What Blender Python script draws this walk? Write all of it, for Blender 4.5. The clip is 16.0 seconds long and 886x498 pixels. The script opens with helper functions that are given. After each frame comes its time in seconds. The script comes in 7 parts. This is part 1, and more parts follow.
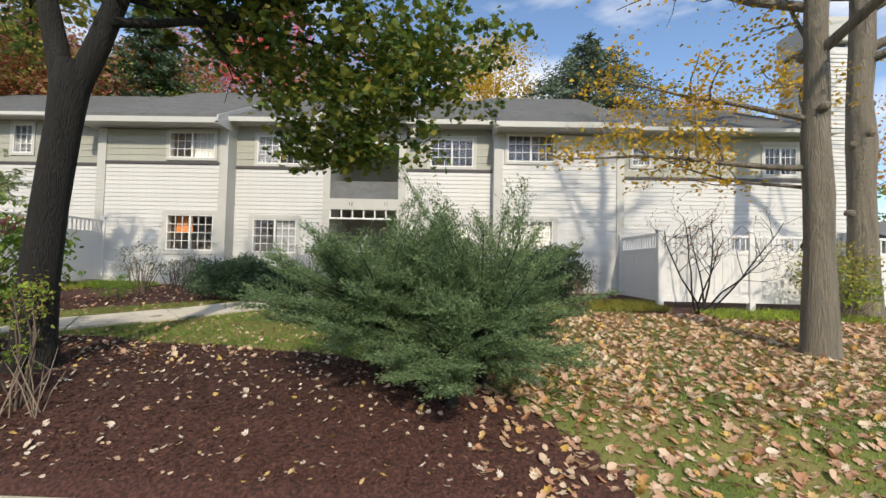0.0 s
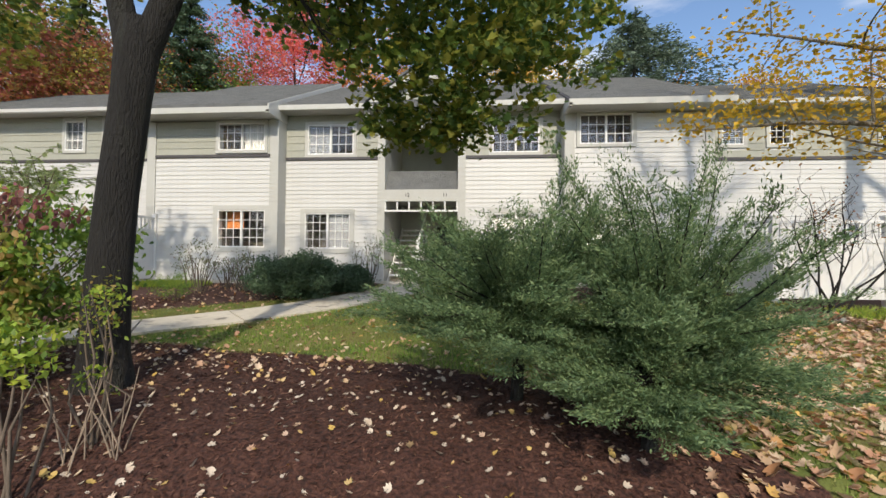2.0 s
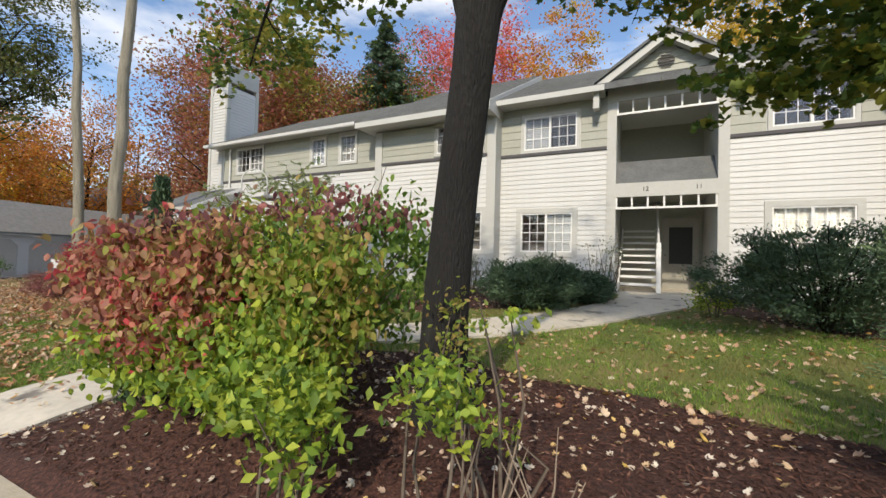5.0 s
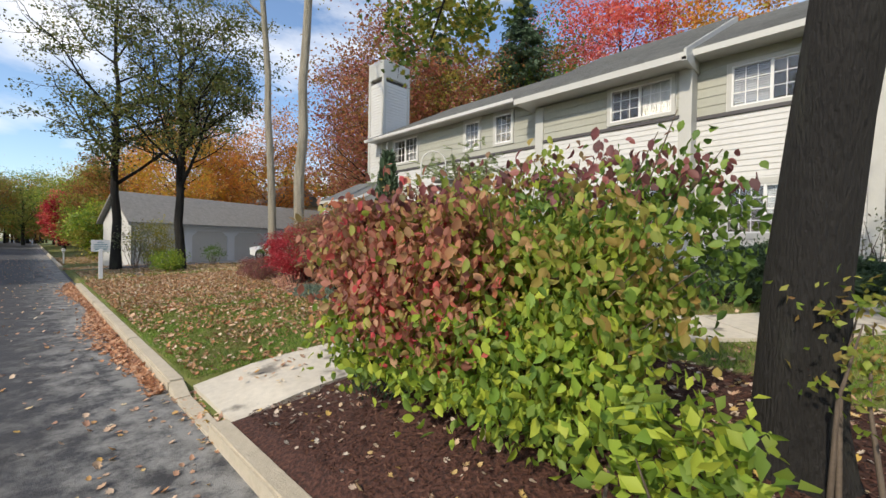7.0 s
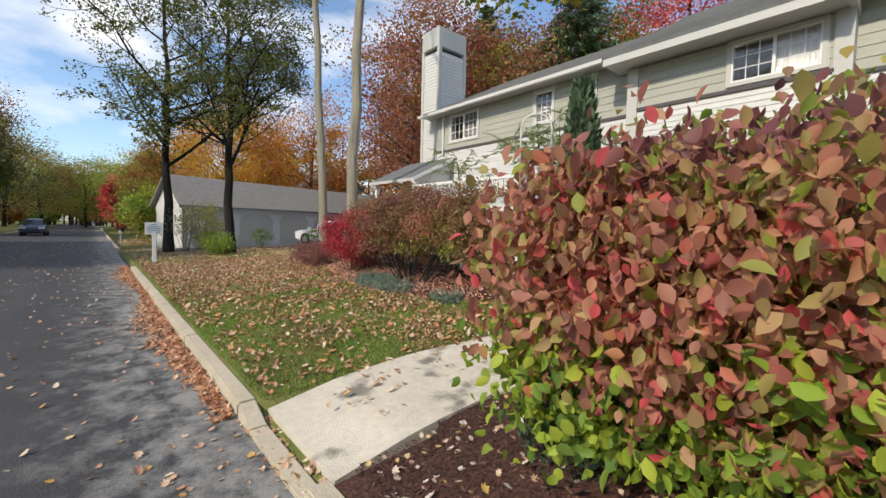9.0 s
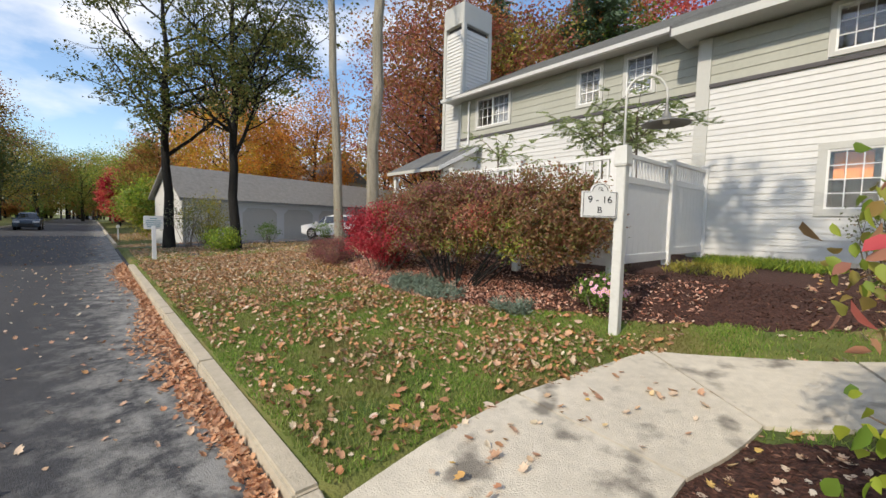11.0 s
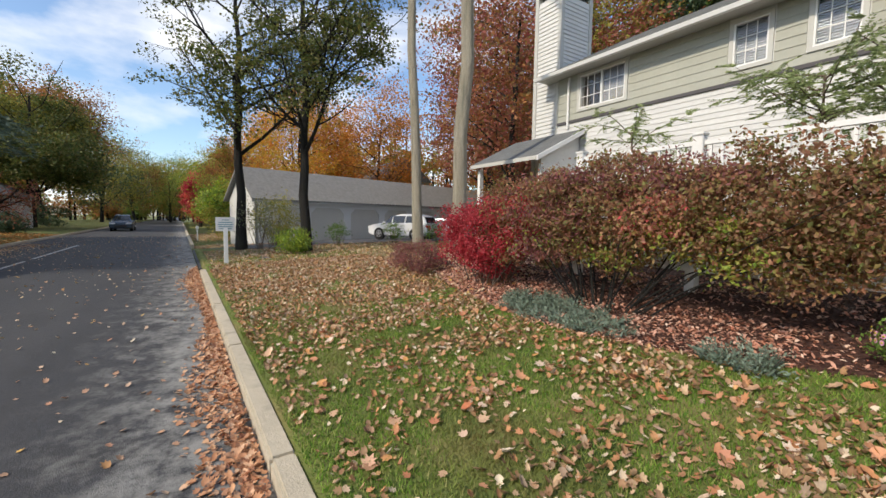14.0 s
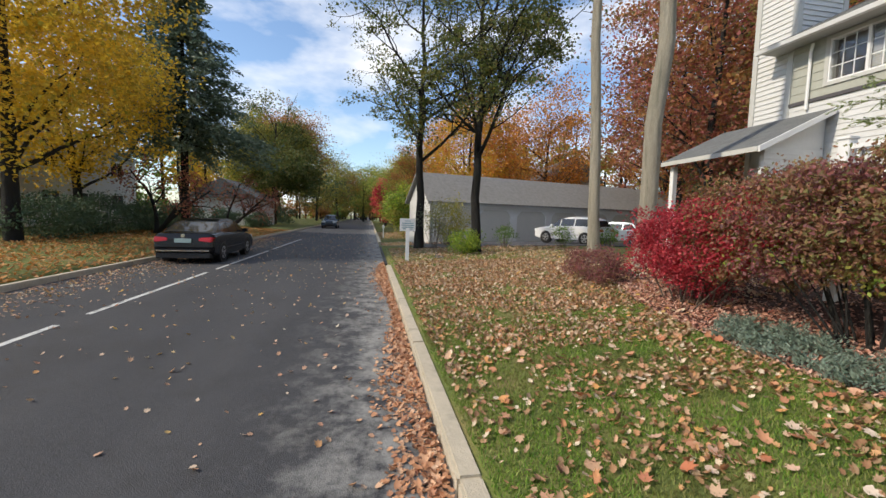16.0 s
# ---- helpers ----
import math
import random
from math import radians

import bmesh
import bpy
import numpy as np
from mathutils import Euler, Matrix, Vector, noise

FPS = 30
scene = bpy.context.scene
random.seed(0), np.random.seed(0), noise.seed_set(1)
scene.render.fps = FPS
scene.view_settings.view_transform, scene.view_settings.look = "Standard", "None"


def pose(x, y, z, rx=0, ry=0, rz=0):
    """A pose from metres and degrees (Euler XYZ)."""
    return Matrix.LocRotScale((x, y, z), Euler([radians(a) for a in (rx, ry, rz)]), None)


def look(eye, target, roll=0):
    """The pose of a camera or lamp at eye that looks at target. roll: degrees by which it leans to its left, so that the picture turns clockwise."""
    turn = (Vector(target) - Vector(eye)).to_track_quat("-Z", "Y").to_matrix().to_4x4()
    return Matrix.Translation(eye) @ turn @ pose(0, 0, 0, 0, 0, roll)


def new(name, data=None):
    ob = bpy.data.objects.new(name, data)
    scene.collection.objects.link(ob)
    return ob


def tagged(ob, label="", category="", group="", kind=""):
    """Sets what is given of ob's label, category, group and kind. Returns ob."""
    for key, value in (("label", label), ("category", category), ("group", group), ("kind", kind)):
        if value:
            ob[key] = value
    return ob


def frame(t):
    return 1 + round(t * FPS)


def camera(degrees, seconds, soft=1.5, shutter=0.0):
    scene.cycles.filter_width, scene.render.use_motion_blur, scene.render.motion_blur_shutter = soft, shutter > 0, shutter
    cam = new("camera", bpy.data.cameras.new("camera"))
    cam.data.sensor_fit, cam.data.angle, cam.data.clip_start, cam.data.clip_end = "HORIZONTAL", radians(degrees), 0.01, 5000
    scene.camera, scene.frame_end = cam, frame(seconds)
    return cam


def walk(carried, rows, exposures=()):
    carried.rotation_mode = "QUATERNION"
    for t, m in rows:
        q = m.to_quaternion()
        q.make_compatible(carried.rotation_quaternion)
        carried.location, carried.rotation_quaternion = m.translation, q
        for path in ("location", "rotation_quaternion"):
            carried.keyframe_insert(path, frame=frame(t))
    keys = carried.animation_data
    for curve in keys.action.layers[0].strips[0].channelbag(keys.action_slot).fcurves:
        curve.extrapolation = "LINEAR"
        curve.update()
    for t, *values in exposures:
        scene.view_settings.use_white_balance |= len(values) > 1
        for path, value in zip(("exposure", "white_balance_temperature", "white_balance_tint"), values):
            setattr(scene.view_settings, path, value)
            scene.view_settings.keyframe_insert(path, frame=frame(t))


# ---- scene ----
cam = camera(95.3, 16.0)
METRES, EYE, TILT, LEAN, TURN = 10.8, 1.5, 0.0, 0.0, 1.3
ROWS = [
    (0.0, 0.0, 0.0, 0.0, -0.05, 2.09, -1.25),
    (0.5, -0.0236, 0.0205, -0.0012, 1.12, 1.87, -0.96),
    (1.0, -0.0494, 0.0407, -0.0011, 2.15, 1.54, -0.72),
    (1.5, -0.0732, 0.0644, -0.0018, 2.82, 1.39, -0.55),
    (2.0, -0.1037, 0.0849, -0.0026, 3.54, 1.34, -0.55),
    (2.5, -0.132, 0.1064, -0.0025, 4.73, 1.37, -0.56),
    (3.0, -0.1617, 0.1271, -0.0024, 6.77, 1.37, -0.74),
    (3.5, -0.195, 0.1398, -0.002, 10.13, 1.39, -0.9),
    (4.0, -0.2275, 0.1487, -0.0019, 14.49, 1.42, -1.0),
    (4.5, -0.2603, 0.1533, -0.0009, 19.58, 1.41, -1.24),
    (5.0, -0.2904, 0.1496, -0.0005, 25.23, 1.31, -1.45),
    (7.5, -0.4396, 0.159, -0.0095, 45.32, -1.57, -0.75),
    (8.0, -0.4761, 0.1634, -0.0097, 46.48, -2.28, -0.72),
    (8.5, -0.5142, 0.1669, -0.0093, 47.41, -2.77, -0.92),
    (9.0, -0.5536, 0.1735, -0.0107, 47.88, -3.11, -1.26),
    (11.5, -0.7361, 0.1942, -0.013, 47.85, -4.16, -1.3),
    (12.0, -0.7706, 0.2038, -0.0125, 48.93, -4.12, -1.12),
    (12.5, -0.8062, 0.2089, -0.0132, 50.28, -3.97, -0.99),
    (13.0, -0.8395, 0.2163, -0.013, 51.7, -3.87, -0.88),
    (13.5, -0.8732, 0.2242, -0.012, 53.28, -4.01, -0.81),
    (14.0, -0.9034, 0.2255, -0.0118, 55.66, -4.28, -0.84),
    (14.5, -0.9238, 0.2252, -0.0101, 59.47, -4.58, -0.98),
    (15.0, -0.9336, 0.2239, -0.0093, 64.76, -4.81, -1.15),
    (15.5, -0.9377, 0.2204, -0.0097, 71.24, -4.77, -1.36),
    (16.0, -0.9406, 0.2163, -0.0092, 78.41, -4.5, -1.58),
]
walk(cam, [(t, pose(0, 0, EYE, TILT, LEAN, TURN) @ pose(METRES * x, METRES * y, METRES * z, 90 + pitch, roll, yaw)) for t, x, y, z, yaw, pitch, roll in ROWS])
# ---- world and sun ----
SUN_EL, SUN_AZ = 37.0, 172.0      # degrees; azimuth clockwise from north (+y)
world = bpy.data.worlds.new("world")
scene.world = world
world.use_nodes = True
wn, wl = world.node_tree.nodes, world.node_tree.links
wn.clear()
sky = wn.new("ShaderNodeTexSky")
sky.sky_type, sky.sun_disc = "NISHITA", False
sky.sun_elevation, sky.sun_rotation = radians(SUN_EL), radians(SUN_AZ)
sky.air_density, sky.dust_density, sky.ozone_density = 1.0, 0.6, 2.5
tc = wn.new("ShaderNodeTexCoord")
mp = wn.new("ShaderNodeMapping")
mp.inputs["Scale"].default_value = (1.6, 2.6, 6.5)
mp.inputs["Rotation"].default_value = (0.0, 0.25, 0.5)
cn = wn.new("ShaderNodeTexNoise")
cn.inputs["Scale"].default_value, cn.inputs["Detail"].default_value, cn.inputs["Roughness"].default_value = 1.15, 7, 0.55
cr = wn.new("ShaderNodeValToRGB")
cr.color_ramp.elements[0].position, cr.color_ramp.elements[1].position = 0.44, 0.68
mixc = wn.new("ShaderNodeMixRGB")
mixc.inputs[2].default_value = (5.6, 5.6, 5.7, 1)
bg = wn.new("ShaderNodeBackground")
bg.inputs[1].default_value = 0.15
wo = wn.new("ShaderNodeOutputWorld")
wl.new(tc.outputs["Generated"], mp.inputs["Vector"]); wl.new(mp.outputs[0], cn.inputs["Vector"])
wl.new(cn.outputs["Fac"], cr.inputs[0]); wl.new(cr.outputs[0], mixc.inputs[0])
wl.new(sky.outputs[0], mixc.inputs[1]); wl.new(mixc.outputs[0], bg.inputs[0]); wl.new(bg.outputs[0], wo.inputs[0])
sun_data = bpy.data.lights.new("sun", "SUN")
sun_data.energy, sun_data.angle, sun_data.color = 2.6, radians(1.6), (1.0, 0.88, 0.70)
sun = new("sun", sun_data)
_a, _e = radians(SUN_AZ), radians(SUN_EL)
sun.matrix_world = look((40 * math.sin(_a) * math.cos(_e), 40 * math.cos(_a) * math.cos(_e), 40 * math.sin(_e)), (0, 0, 0))
scene.view_settings.exposure = 0.50

# ---- materials ----
MATS = {}


def mat(name, color, rough=0.7, var=0.12, scale=6.0, bump=0.0, bscale=40.0, metal=0.0, spec=0.5, island=None, obj_random=0.0, stain=None, translucent=0.0, noise_stretch=None):
    """A procedural material: base colour varied at two scales, with fine relief. island: a list of colours picked per loose piece."""
    if name in MATS:
        return MATS[name]
    m = bpy.data.materials.new(name)
    MATS[name] = m
    m.use_nodes = True
    n, l = m.node_tree.nodes, m.node_tree.links
    b = n["Principled BSDF"]
    b.inputs["Roughness"].default_value, b.inputs["Metallic"].default_value = rough, metal
    b.inputs["Specular IOR Level"].default_value = spec
    co = n.new("ShaderNodeTexCoord")
    vec = co.outputs["Object"]
    if noise_stretch:
        ms = n.new("ShaderNodeMapping")
        ms.inputs["Scale"].default_value = noise_stretch
        l.new(vec, ms.inputs[0])
        vec = ms.outputs[0]
    if island:
        geo = n.new("ShaderNodeNewGeometry")
        ramp = n.new("ShaderNodeValToRGB")
        ramp.color_ramp.interpolation = "LINEAR"
        els = ramp.color_ramp.elements
        for i, c in enumerate(island):
            e = els[i] if i < 2 else els.new(1.0)
            e.position, e.color = i / (len(island) - 1), (*c, 1)
        l.new(geo.outputs["Random Per Island"], ramp.inputs[0])
        base = ramp.outputs[0]
    else:
        rgb = n.new("ShaderNodeRGB")
        rgb.outputs[0].default_value = (*color, 1)
        base = rgb.outputs[0]
    if stain:
        sn = n.new("ShaderNodeTexNoise")
        sn.inputs["Scale"].default_value, sn.inputs["Detail"].default_value = stain[1], 6
        sr = n.new("ShaderNodeValToRGB")
        sr.color_ramp.elements[0].position, sr.color_ramp.elements[1].position = stain[2], stain[3]
        mx = n.new("ShaderNodeMixRGB")
        mx.inputs[2].default_value = (*stain[0], 1)
        l.new(vec, sn.inputs["Vector"]); l.new(sn.outputs["Fac"], sr.inputs[0]); l.new(sr.outputs[0], mx.inputs[0]); l.new(base, mx.inputs[1])
        base = mx.outputs[0]
    hs = n.new("ShaderNodeHueSaturation")
    hs.inputs["Saturation"].default_value = 1.0
    n1, n2 = n.new("ShaderNodeTexNoise"), n.new("ShaderNodeTexNoise")
    n1.inputs["Scale"].default_value, n1.inputs["Detail"].default_value = scale, 5
    n2.inputs["Scale"].default_value, n2.inputs["Detail"].default_value = scale * 9, 3
    add = n.new("ShaderNodeMath"); add.operation = "ADD"
    mr = n.new("ShaderNodeMapRange")
    mr.inputs["From Min"].default_value, mr.inputs["From Max"].default_value = 0.6, 1.4
    mr.inputs["To Min"].default_value, mr.inputs["To Max"].default_value = 1 - var, 1 + var
    l.new(vec, n1.inputs["Vector"]); l.new(vec, n2.inputs["Vector"])
    l.new(n1.outputs["Fac"], add.inputs[0]); l.new(n2.outputs["Fac"], add.inputs[1]); l.new(add.outputs[0], mr.inputs["Value"])
    val = mr.outputs["Result"]
    if obj_random:
        oi = n.new("ShaderNodeObjectInfo")
        om = n.new("ShaderNodeMapRange")
        om.inputs["To Min"].default_value, om.inputs["To Max"].default_value = 1 - obj_random, 1 + obj_random
        mu = n.new("ShaderNodeMath"); mu.operation = "MULTIPLY"
        l.new(oi.outputs["Random"], om.inputs["Value"]); l.new(om.outputs["Result"], mu.inputs[0]); l.new(val, mu.inputs[1])
        val = mu.outputs[0]
    l.new(val, hs.inputs["Value"]); l.new(base, hs.inputs["Color"]); l.new(hs.outputs[0], b.inputs["Base Color"])
    if bump:
        bn = n.new("ShaderNodeTexNoise")
        bn.inputs["Scale"].default_value, bn.inputs["Detail"].default_value = bscale, 6
        bp = n.new("ShaderNodeBump")
        bp.inputs["Strength"].default_value, bp.inputs["Distance"].default_value = min(1.0, bump), 0.08 if name.startswith("bark") else 0.02
        l.new(vec, bn.inputs["Vector"]); l.new(bn.outputs["Fac"], bp.inputs["Height"]); l.new(bp.outputs[0], b.inputs["Normal"])
    if translucent:
        tr = n.new("ShaderNodeBsdfTranslucent")
        ms2 = n.new("ShaderNodeMixShader")
        ms2.inputs[0].default_value = translucent
        l.new(hs.outputs[0], tr.inputs["Color"])
        l.new(b.outputs[0], ms2.inputs[1]); l.new(tr.outputs[0], ms2.inputs[2])
        l.new(ms2.outputs[0], n["Material Output"].inputs["Surface"])
    return m


WHITE = mat("white_vinyl", (0.60, 0.60, 0.585), 0.55, 0.05, 1.2, obj_random=0.03)
TAUPE = mat("taupe_siding", (0.375, 0.38, 0.325), 0.6, 0.08, 1.5, obj_random=0.03)
TRIM = mat("grey_trim", (0.50, 0.50, 0.47), 0.6, 0.05, 2.0)
FRAMEW = mat("window_white", (0.75, 0.75, 0.74), 0.45, 0.03, 3.0)
BAND = mat("dark_band", (0.075, 0.07, 0.075), 0.7, 0.1, 3.0)
SHINGLE = mat("shingle_grey", (0.135, 0.14, 0.14), 0.92, 0.3, 3.0, 0.7, 60.0)
CONCRETE = mat("concrete", (0.57, 0.52, 0.43), 0.9, 0.16, 1.4, 0.5, 90.0, stain=((0.20, 0.18, 0.15), 2.6, 0.57, 0.68))
KERB = mat("kerb_concrete", (0.48, 0.42, 0.32), 0.9, 0.14, 2.0, 0.5, 70.0, stain=((0.2, 0.18, 0.14), 2.2, 0.6, 0.78))
ASPHALT_PLAIN = mat("asphalt_court", (0.085, 0.085, 0.09), 0.85, 0.22, 0.8, 0.7, 140.0, stain=((0.19, 0.185, 0.18), 0.55, 0.56, 0.74))
DARK = mat("dark_interior", (0.03, 0.03, 0.035), 0.9, 0.1)
ROOM_DIM = mat("dim_room_wall", (0.16, 0.14, 0.12), 0.9, 0.2, 2.0)
CURTAIN = mat("curtain_white", (0.62, 0.60, 0.56), 0.9, 0.12, 6.0)
BLIND_GLARE = mat("blind_grey", (0.30, 0.31, 0.33), 0.8, 0.08, 4.0)
MULCH = mat("mulch", (0.042, 0.016, 0.011), 0.95, 0.5, 3.0, 1.0, 55.0)
CHIPS = mat("mulch_chip", (0.05, 0.02, 0.015), 0.95, 0.2, island=[(0.022, 0.009, 0.007), (0.06, 0.022, 0.015), (0.105, 0.045, 0.03), (0.045, 0.017, 0.012), (0.19, 0.095, 0.065)])
GRASSB = mat("grass_blade", (0.1, 0.15, 0.03), 0.7, 0.2, 0.6, island=[(0.055, 0.13, 0.014), (0.13, 0.26, 0.026), (0.25, 0.38, 0.050), (0.38, 0.36, 0.14)], translucent=0.35, stain=((0.22, 0.18, 0.07), 0.9, 0.48, 0.72))
LITTER = mat("fallen_leaf", (0.4, 0.25, 0.1), 0.75, 0.15, 5.0, island=[(0.46, 0.27, 0.16), (0.56, 0.40, 0.26), (0.40, 0.20, 0.12), (0.64, 0.50, 0.36), (0.52, 0.30, 0.19), (0.68, 0.60, 0.46), (0.62, 0.40, 0.10), (0.46, 0.22, 0.13), (0.58, 0.45, 0.32)], translucent=0.15)
TANLITTER = mat("fallen_leaf_tan", (0.4, 0.25, 0.1), 0.75, 0.2, 5.0, island=[(0.24, 0.12, 0.055), (0.62, 0.44, 0.27), (0.17, 0.08, 0.04), (0.74, 0.62, 0.46), (0.46, 0.20, 0.09), (0.30, 0.20, 0.11), (0.56, 0.27, 0.12), (0.20, 0.11, 0.06), (0.64, 0.36, 0.16)], translucent=0.15)
MAPLELITTER = mat("fallen_maple_leaf", (0.5, 0.3, 0.1), 0.75, 0.15, 5.0, island=[(0.56, 0.24, 0.12), (0.60, 0.40, 0.26), (0.42, 0.22, 0.12), (0.50, 0.17, 0.08), (0.70, 0.58, 0.46), (0.62, 0.28, 0.14), (0.66, 0.34, 0.10)], translucent=0.15)
PALELITTER = mat("fallen_leaf_pale", (0.5, 0.4, 0.3), 0.75, 0.15, 5.0, island=[(0.58, 0.47, 0.36), (0.66, 0.58, 0.48), (0.50, 0.32, 0.22), (0.72, 0.66, 0.56), (0.62, 0.50, 0.38), (0.62, 0.42, 0.10), (0.54, 0.40, 0.32)], translucent=0.15)
ORANGELITTER = mat("fallen_leaf_orange", (0.5, 0.25, 0.08), 0.75, 0.15, 5.0, island=[(0.62, 0.30, 0.08), (0.50, 0.20, 0.06), (0.70, 0.42, 0.14), (0.42, 0.18, 0.07), (0.64, 0.36, 0.16)], translucent=0.15)
GUTTERLITTER = mat("fallen_leaf_rusty", (0.4, 0.15, 0.1), 0.75, 0.2, 5.0, island=[(0.50, 0.24, 0.12), (0.62, 0.36, 0.20), (0.36, 0.15, 0.08), (0.68, 0.46, 0.30), (0.54, 0.27, 0.14), (0.26, 0.13, 0.08)], translucent=0.15)
REDLITTER = mat("fallen_leaf_red", (0.4, 0.15, 0.1), 0.75, 0.15, 5.0, island=[(0.52, 0.23, 0.15), (0.70, 0.42, 0.32), (0.44, 0.16, 0.10), (0.76, 0.56, 0.45), (0.58, 0.29, 0.20), (0.38, 0.19, 0.12)], translucent=0.15)
BARK = mat("bark_dark", (0.021, 0.019, 0.017), 0.95, 0.4, 3.0, 1.0, 26.0, noise_stretch=(3, 3, 0.5), stain=((0.04, 0.042, 0.030), 2.0, 0.55, 0.8))
BARKG = mat("bark_grey", (0.27, 0.235, 0.18), 0.95, 0.3, 3.0, 1.0, 22.0, noise_stretch=(3.5, 3.5, 0.35), stain=((0.14, 0.14, 0.11), 2.5, 0.5, 0.75))
BARKP = mat("bark_pale", (0.40, 0.36, 0.28), 0.95, 0.25, 3.0, 1.0, 22.0, noise_stretch=(3.5, 3.5, 0.35), stain=((0.24, 0.23, 0.17), 2.5, 0.5, 0.75))
TWIG = mat("twig", (0.13, 0.10, 0.075), 0.9, 0.25, 8.0)
METALG = mat("metal_grey", (0.22, 0.22, 0.21), 0.5, 0.15, 5.0, metal=0.4)
BLACK = mat("black_plastic", (0.012, 0.012, 0.013), 0.5, 0.05)
INK = mat("sign_ink", (0.03, 0.03, 0.035), 0.7, 0.05)


def asphalt_mat():
    """Dark asphalt with fine aggregate, paler worn patches by the kerb, and long faint tyre bands."""
    m = bpy.data.materials.new("asphalt")
    m.use_nodes = True
    n, l = m.node_tree.nodes, m.node_tree.links
    b = n["Principled BSDF"]
    b.inputs["Roughness"].default_value = 0.8
    co, sp = n.new("ShaderNodeTexCoord"), n.new("ShaderNodeSeparateXYZ")
    l.new(co.outputs["Object"], sp.inputs[0])

    def nz(scale, detail, stretch=None, rough=0.5):
        t = n.new("ShaderNodeTexNoise"); t.inputs["Scale"].default_value, t.inputs["Detail"].default_value, t.inputs["Roughness"].default_value = scale, detail, rough
        if stretch:
            mp_ = n.new("ShaderNodeMapping"); mp_.inputs["Scale"].default_value = stretch
            l.new(co.outputs["Object"], mp_.inputs[0]); l.new(mp_.outputs[0], t.inputs["Vector"])
        else:
            l.new(co.outputs["Object"], t.inputs["Vector"])
        return t.outputs["Fac"]

    def rng_(v, a, b_, c, d):
        r = n.new("ShaderNodeMapRange")
        for k_, x_ in zip(("From Min", "From Max", "To Min", "To Max"), (a, b_, c, d)):
            r.inputs[k_].default_value = x_
        l.new(v, r.inputs["Value"])
        return r.outputs["Result"]

    def math_(op, a, b_):
        o = n.new("ShaderNodeMath"); o.operation = op
        for i_, v in enumerate((a, b_)):
            if isinstance(v, float):
                o.inputs[i_].default_value = v
            else:
                l.new(v, o.inputs[i_])
        return o.outputs[0]

    def mix_(f, a, c):
        x_ = n.new("ShaderNodeMixRGB")
        l.new(f, x_.inputs[0])
        if isinstance(a, tuple):
            x_.inputs[1].default_value = (*a, 1)
        else:
            l.new(a, x_.inputs[1])
        x_.inputs[2].default_value = (*c, 1)
        return x_.outputs[0]
    base = mix_(rng_(nz(150, 2), 0.35, 0.7, 0, 1), (0.022, 0.023, 0.027), (0.070, 0.070, 0.075))
    base = mix_(rng_(nz(0.5, 4, (0.25, 1.6, 1)), 0.42, 0.62, 0, 0.5), base, (0.066, 0.065, 0.068))
    base = mix_(rng_(nz(1.1, 8, None, 0.65), 0.52, 0.66, 0, 0.6), base, (0.034, 0.033, 0.034))
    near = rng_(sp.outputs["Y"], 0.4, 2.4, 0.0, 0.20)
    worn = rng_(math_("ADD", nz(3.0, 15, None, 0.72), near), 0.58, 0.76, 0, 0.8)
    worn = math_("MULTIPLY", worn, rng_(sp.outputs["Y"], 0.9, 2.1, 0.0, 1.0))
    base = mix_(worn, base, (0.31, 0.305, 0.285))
    base = mix_(rng_(nz(38, 3), 0.62, 0.70, 0, 0.5), base, (0.022, 0.020, 0.018))
    l.new(base, b.inputs["Base Color"])
    bp = n.new("ShaderNodeBump"); bp.inputs["Strength"].default_value, bp.inputs["Distance"].default_value = 0.8, 0.01
    l.new(nz(120, 4), bp.inputs["Height"]); l.new(bp.outputs[0], b.inputs["Normal"])
    return m


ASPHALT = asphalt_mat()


def glass_mat():
    m = bpy.data.materials.new("window_glass")
    m.use_nodes = True
    b = m.node_tree.nodes["Principled BSDF"]
    b.inputs["Base Color"].default_value = (0.9, 0.93, 0.95, 1)
    b.inputs["Roughness"].default_value = 0.03
    b.inputs["Transmission Weight"].default_value = 1.0
    b.inputs["IOR"].default_value = 1.52
    return m


GLASS = glass_mat()


def emission(name, color, strength):
    m = bpy.data.materials.new(name)
    m.use_nodes = True
    b = m.node_tree.nodes["Principled BSDF"]
    b.inputs["Emission Color"].default_value = (*color, 1)
    b.inputs["Emission Strength"].default_value = strength
    return m


def leafmat(name, cols, tr=0.42, rough=0.6):
    return mat(name, cols[0], rough, 0.2, 0.5, island=cols, translucent=tr)


L_GREEN = leafmat("leaf_green", [(0.085, 0.165, 0.036), (0.150, 0.265, 0.050), (0.250, 0.365, 0.060), (0.120, 0.215, 0.040)])
L_MAPLE = leafmat("leaf_maple", [(0.050, 0.100, 0.022), (0.095, 0.165, 0.032), (0.175, 0.245, 0.040), (0.30, 0.28, 0.04), (0.065, 0.125, 0.024)], 0.42)
L_SPRUCE = leafmat("leaf_spruce", [(0.10, 0.15, 0.10), (0.15, 0.20, 0.13), (0.07, 0.11, 0.07)], 0.15)
L_LIME = leafmat("leaf_lime", [(0.150, 0.264, 0.035), (0.325, 0.456, 0.050), (0.475, 0.528, 0.060), (0.112, 0.204, 0.035), (0.225, 0.312, 0.050)])
L_MIX = leafmat("leaf_turning", [(0.15, 0.25, 0.038), (0.29, 0.39, 0.055), (0.42, 0.28, 0.085), (0.20, 0.31, 0.042), (0.40, 0.48, 0.075), (0.46, 0.24, 0.11)], 0.48)
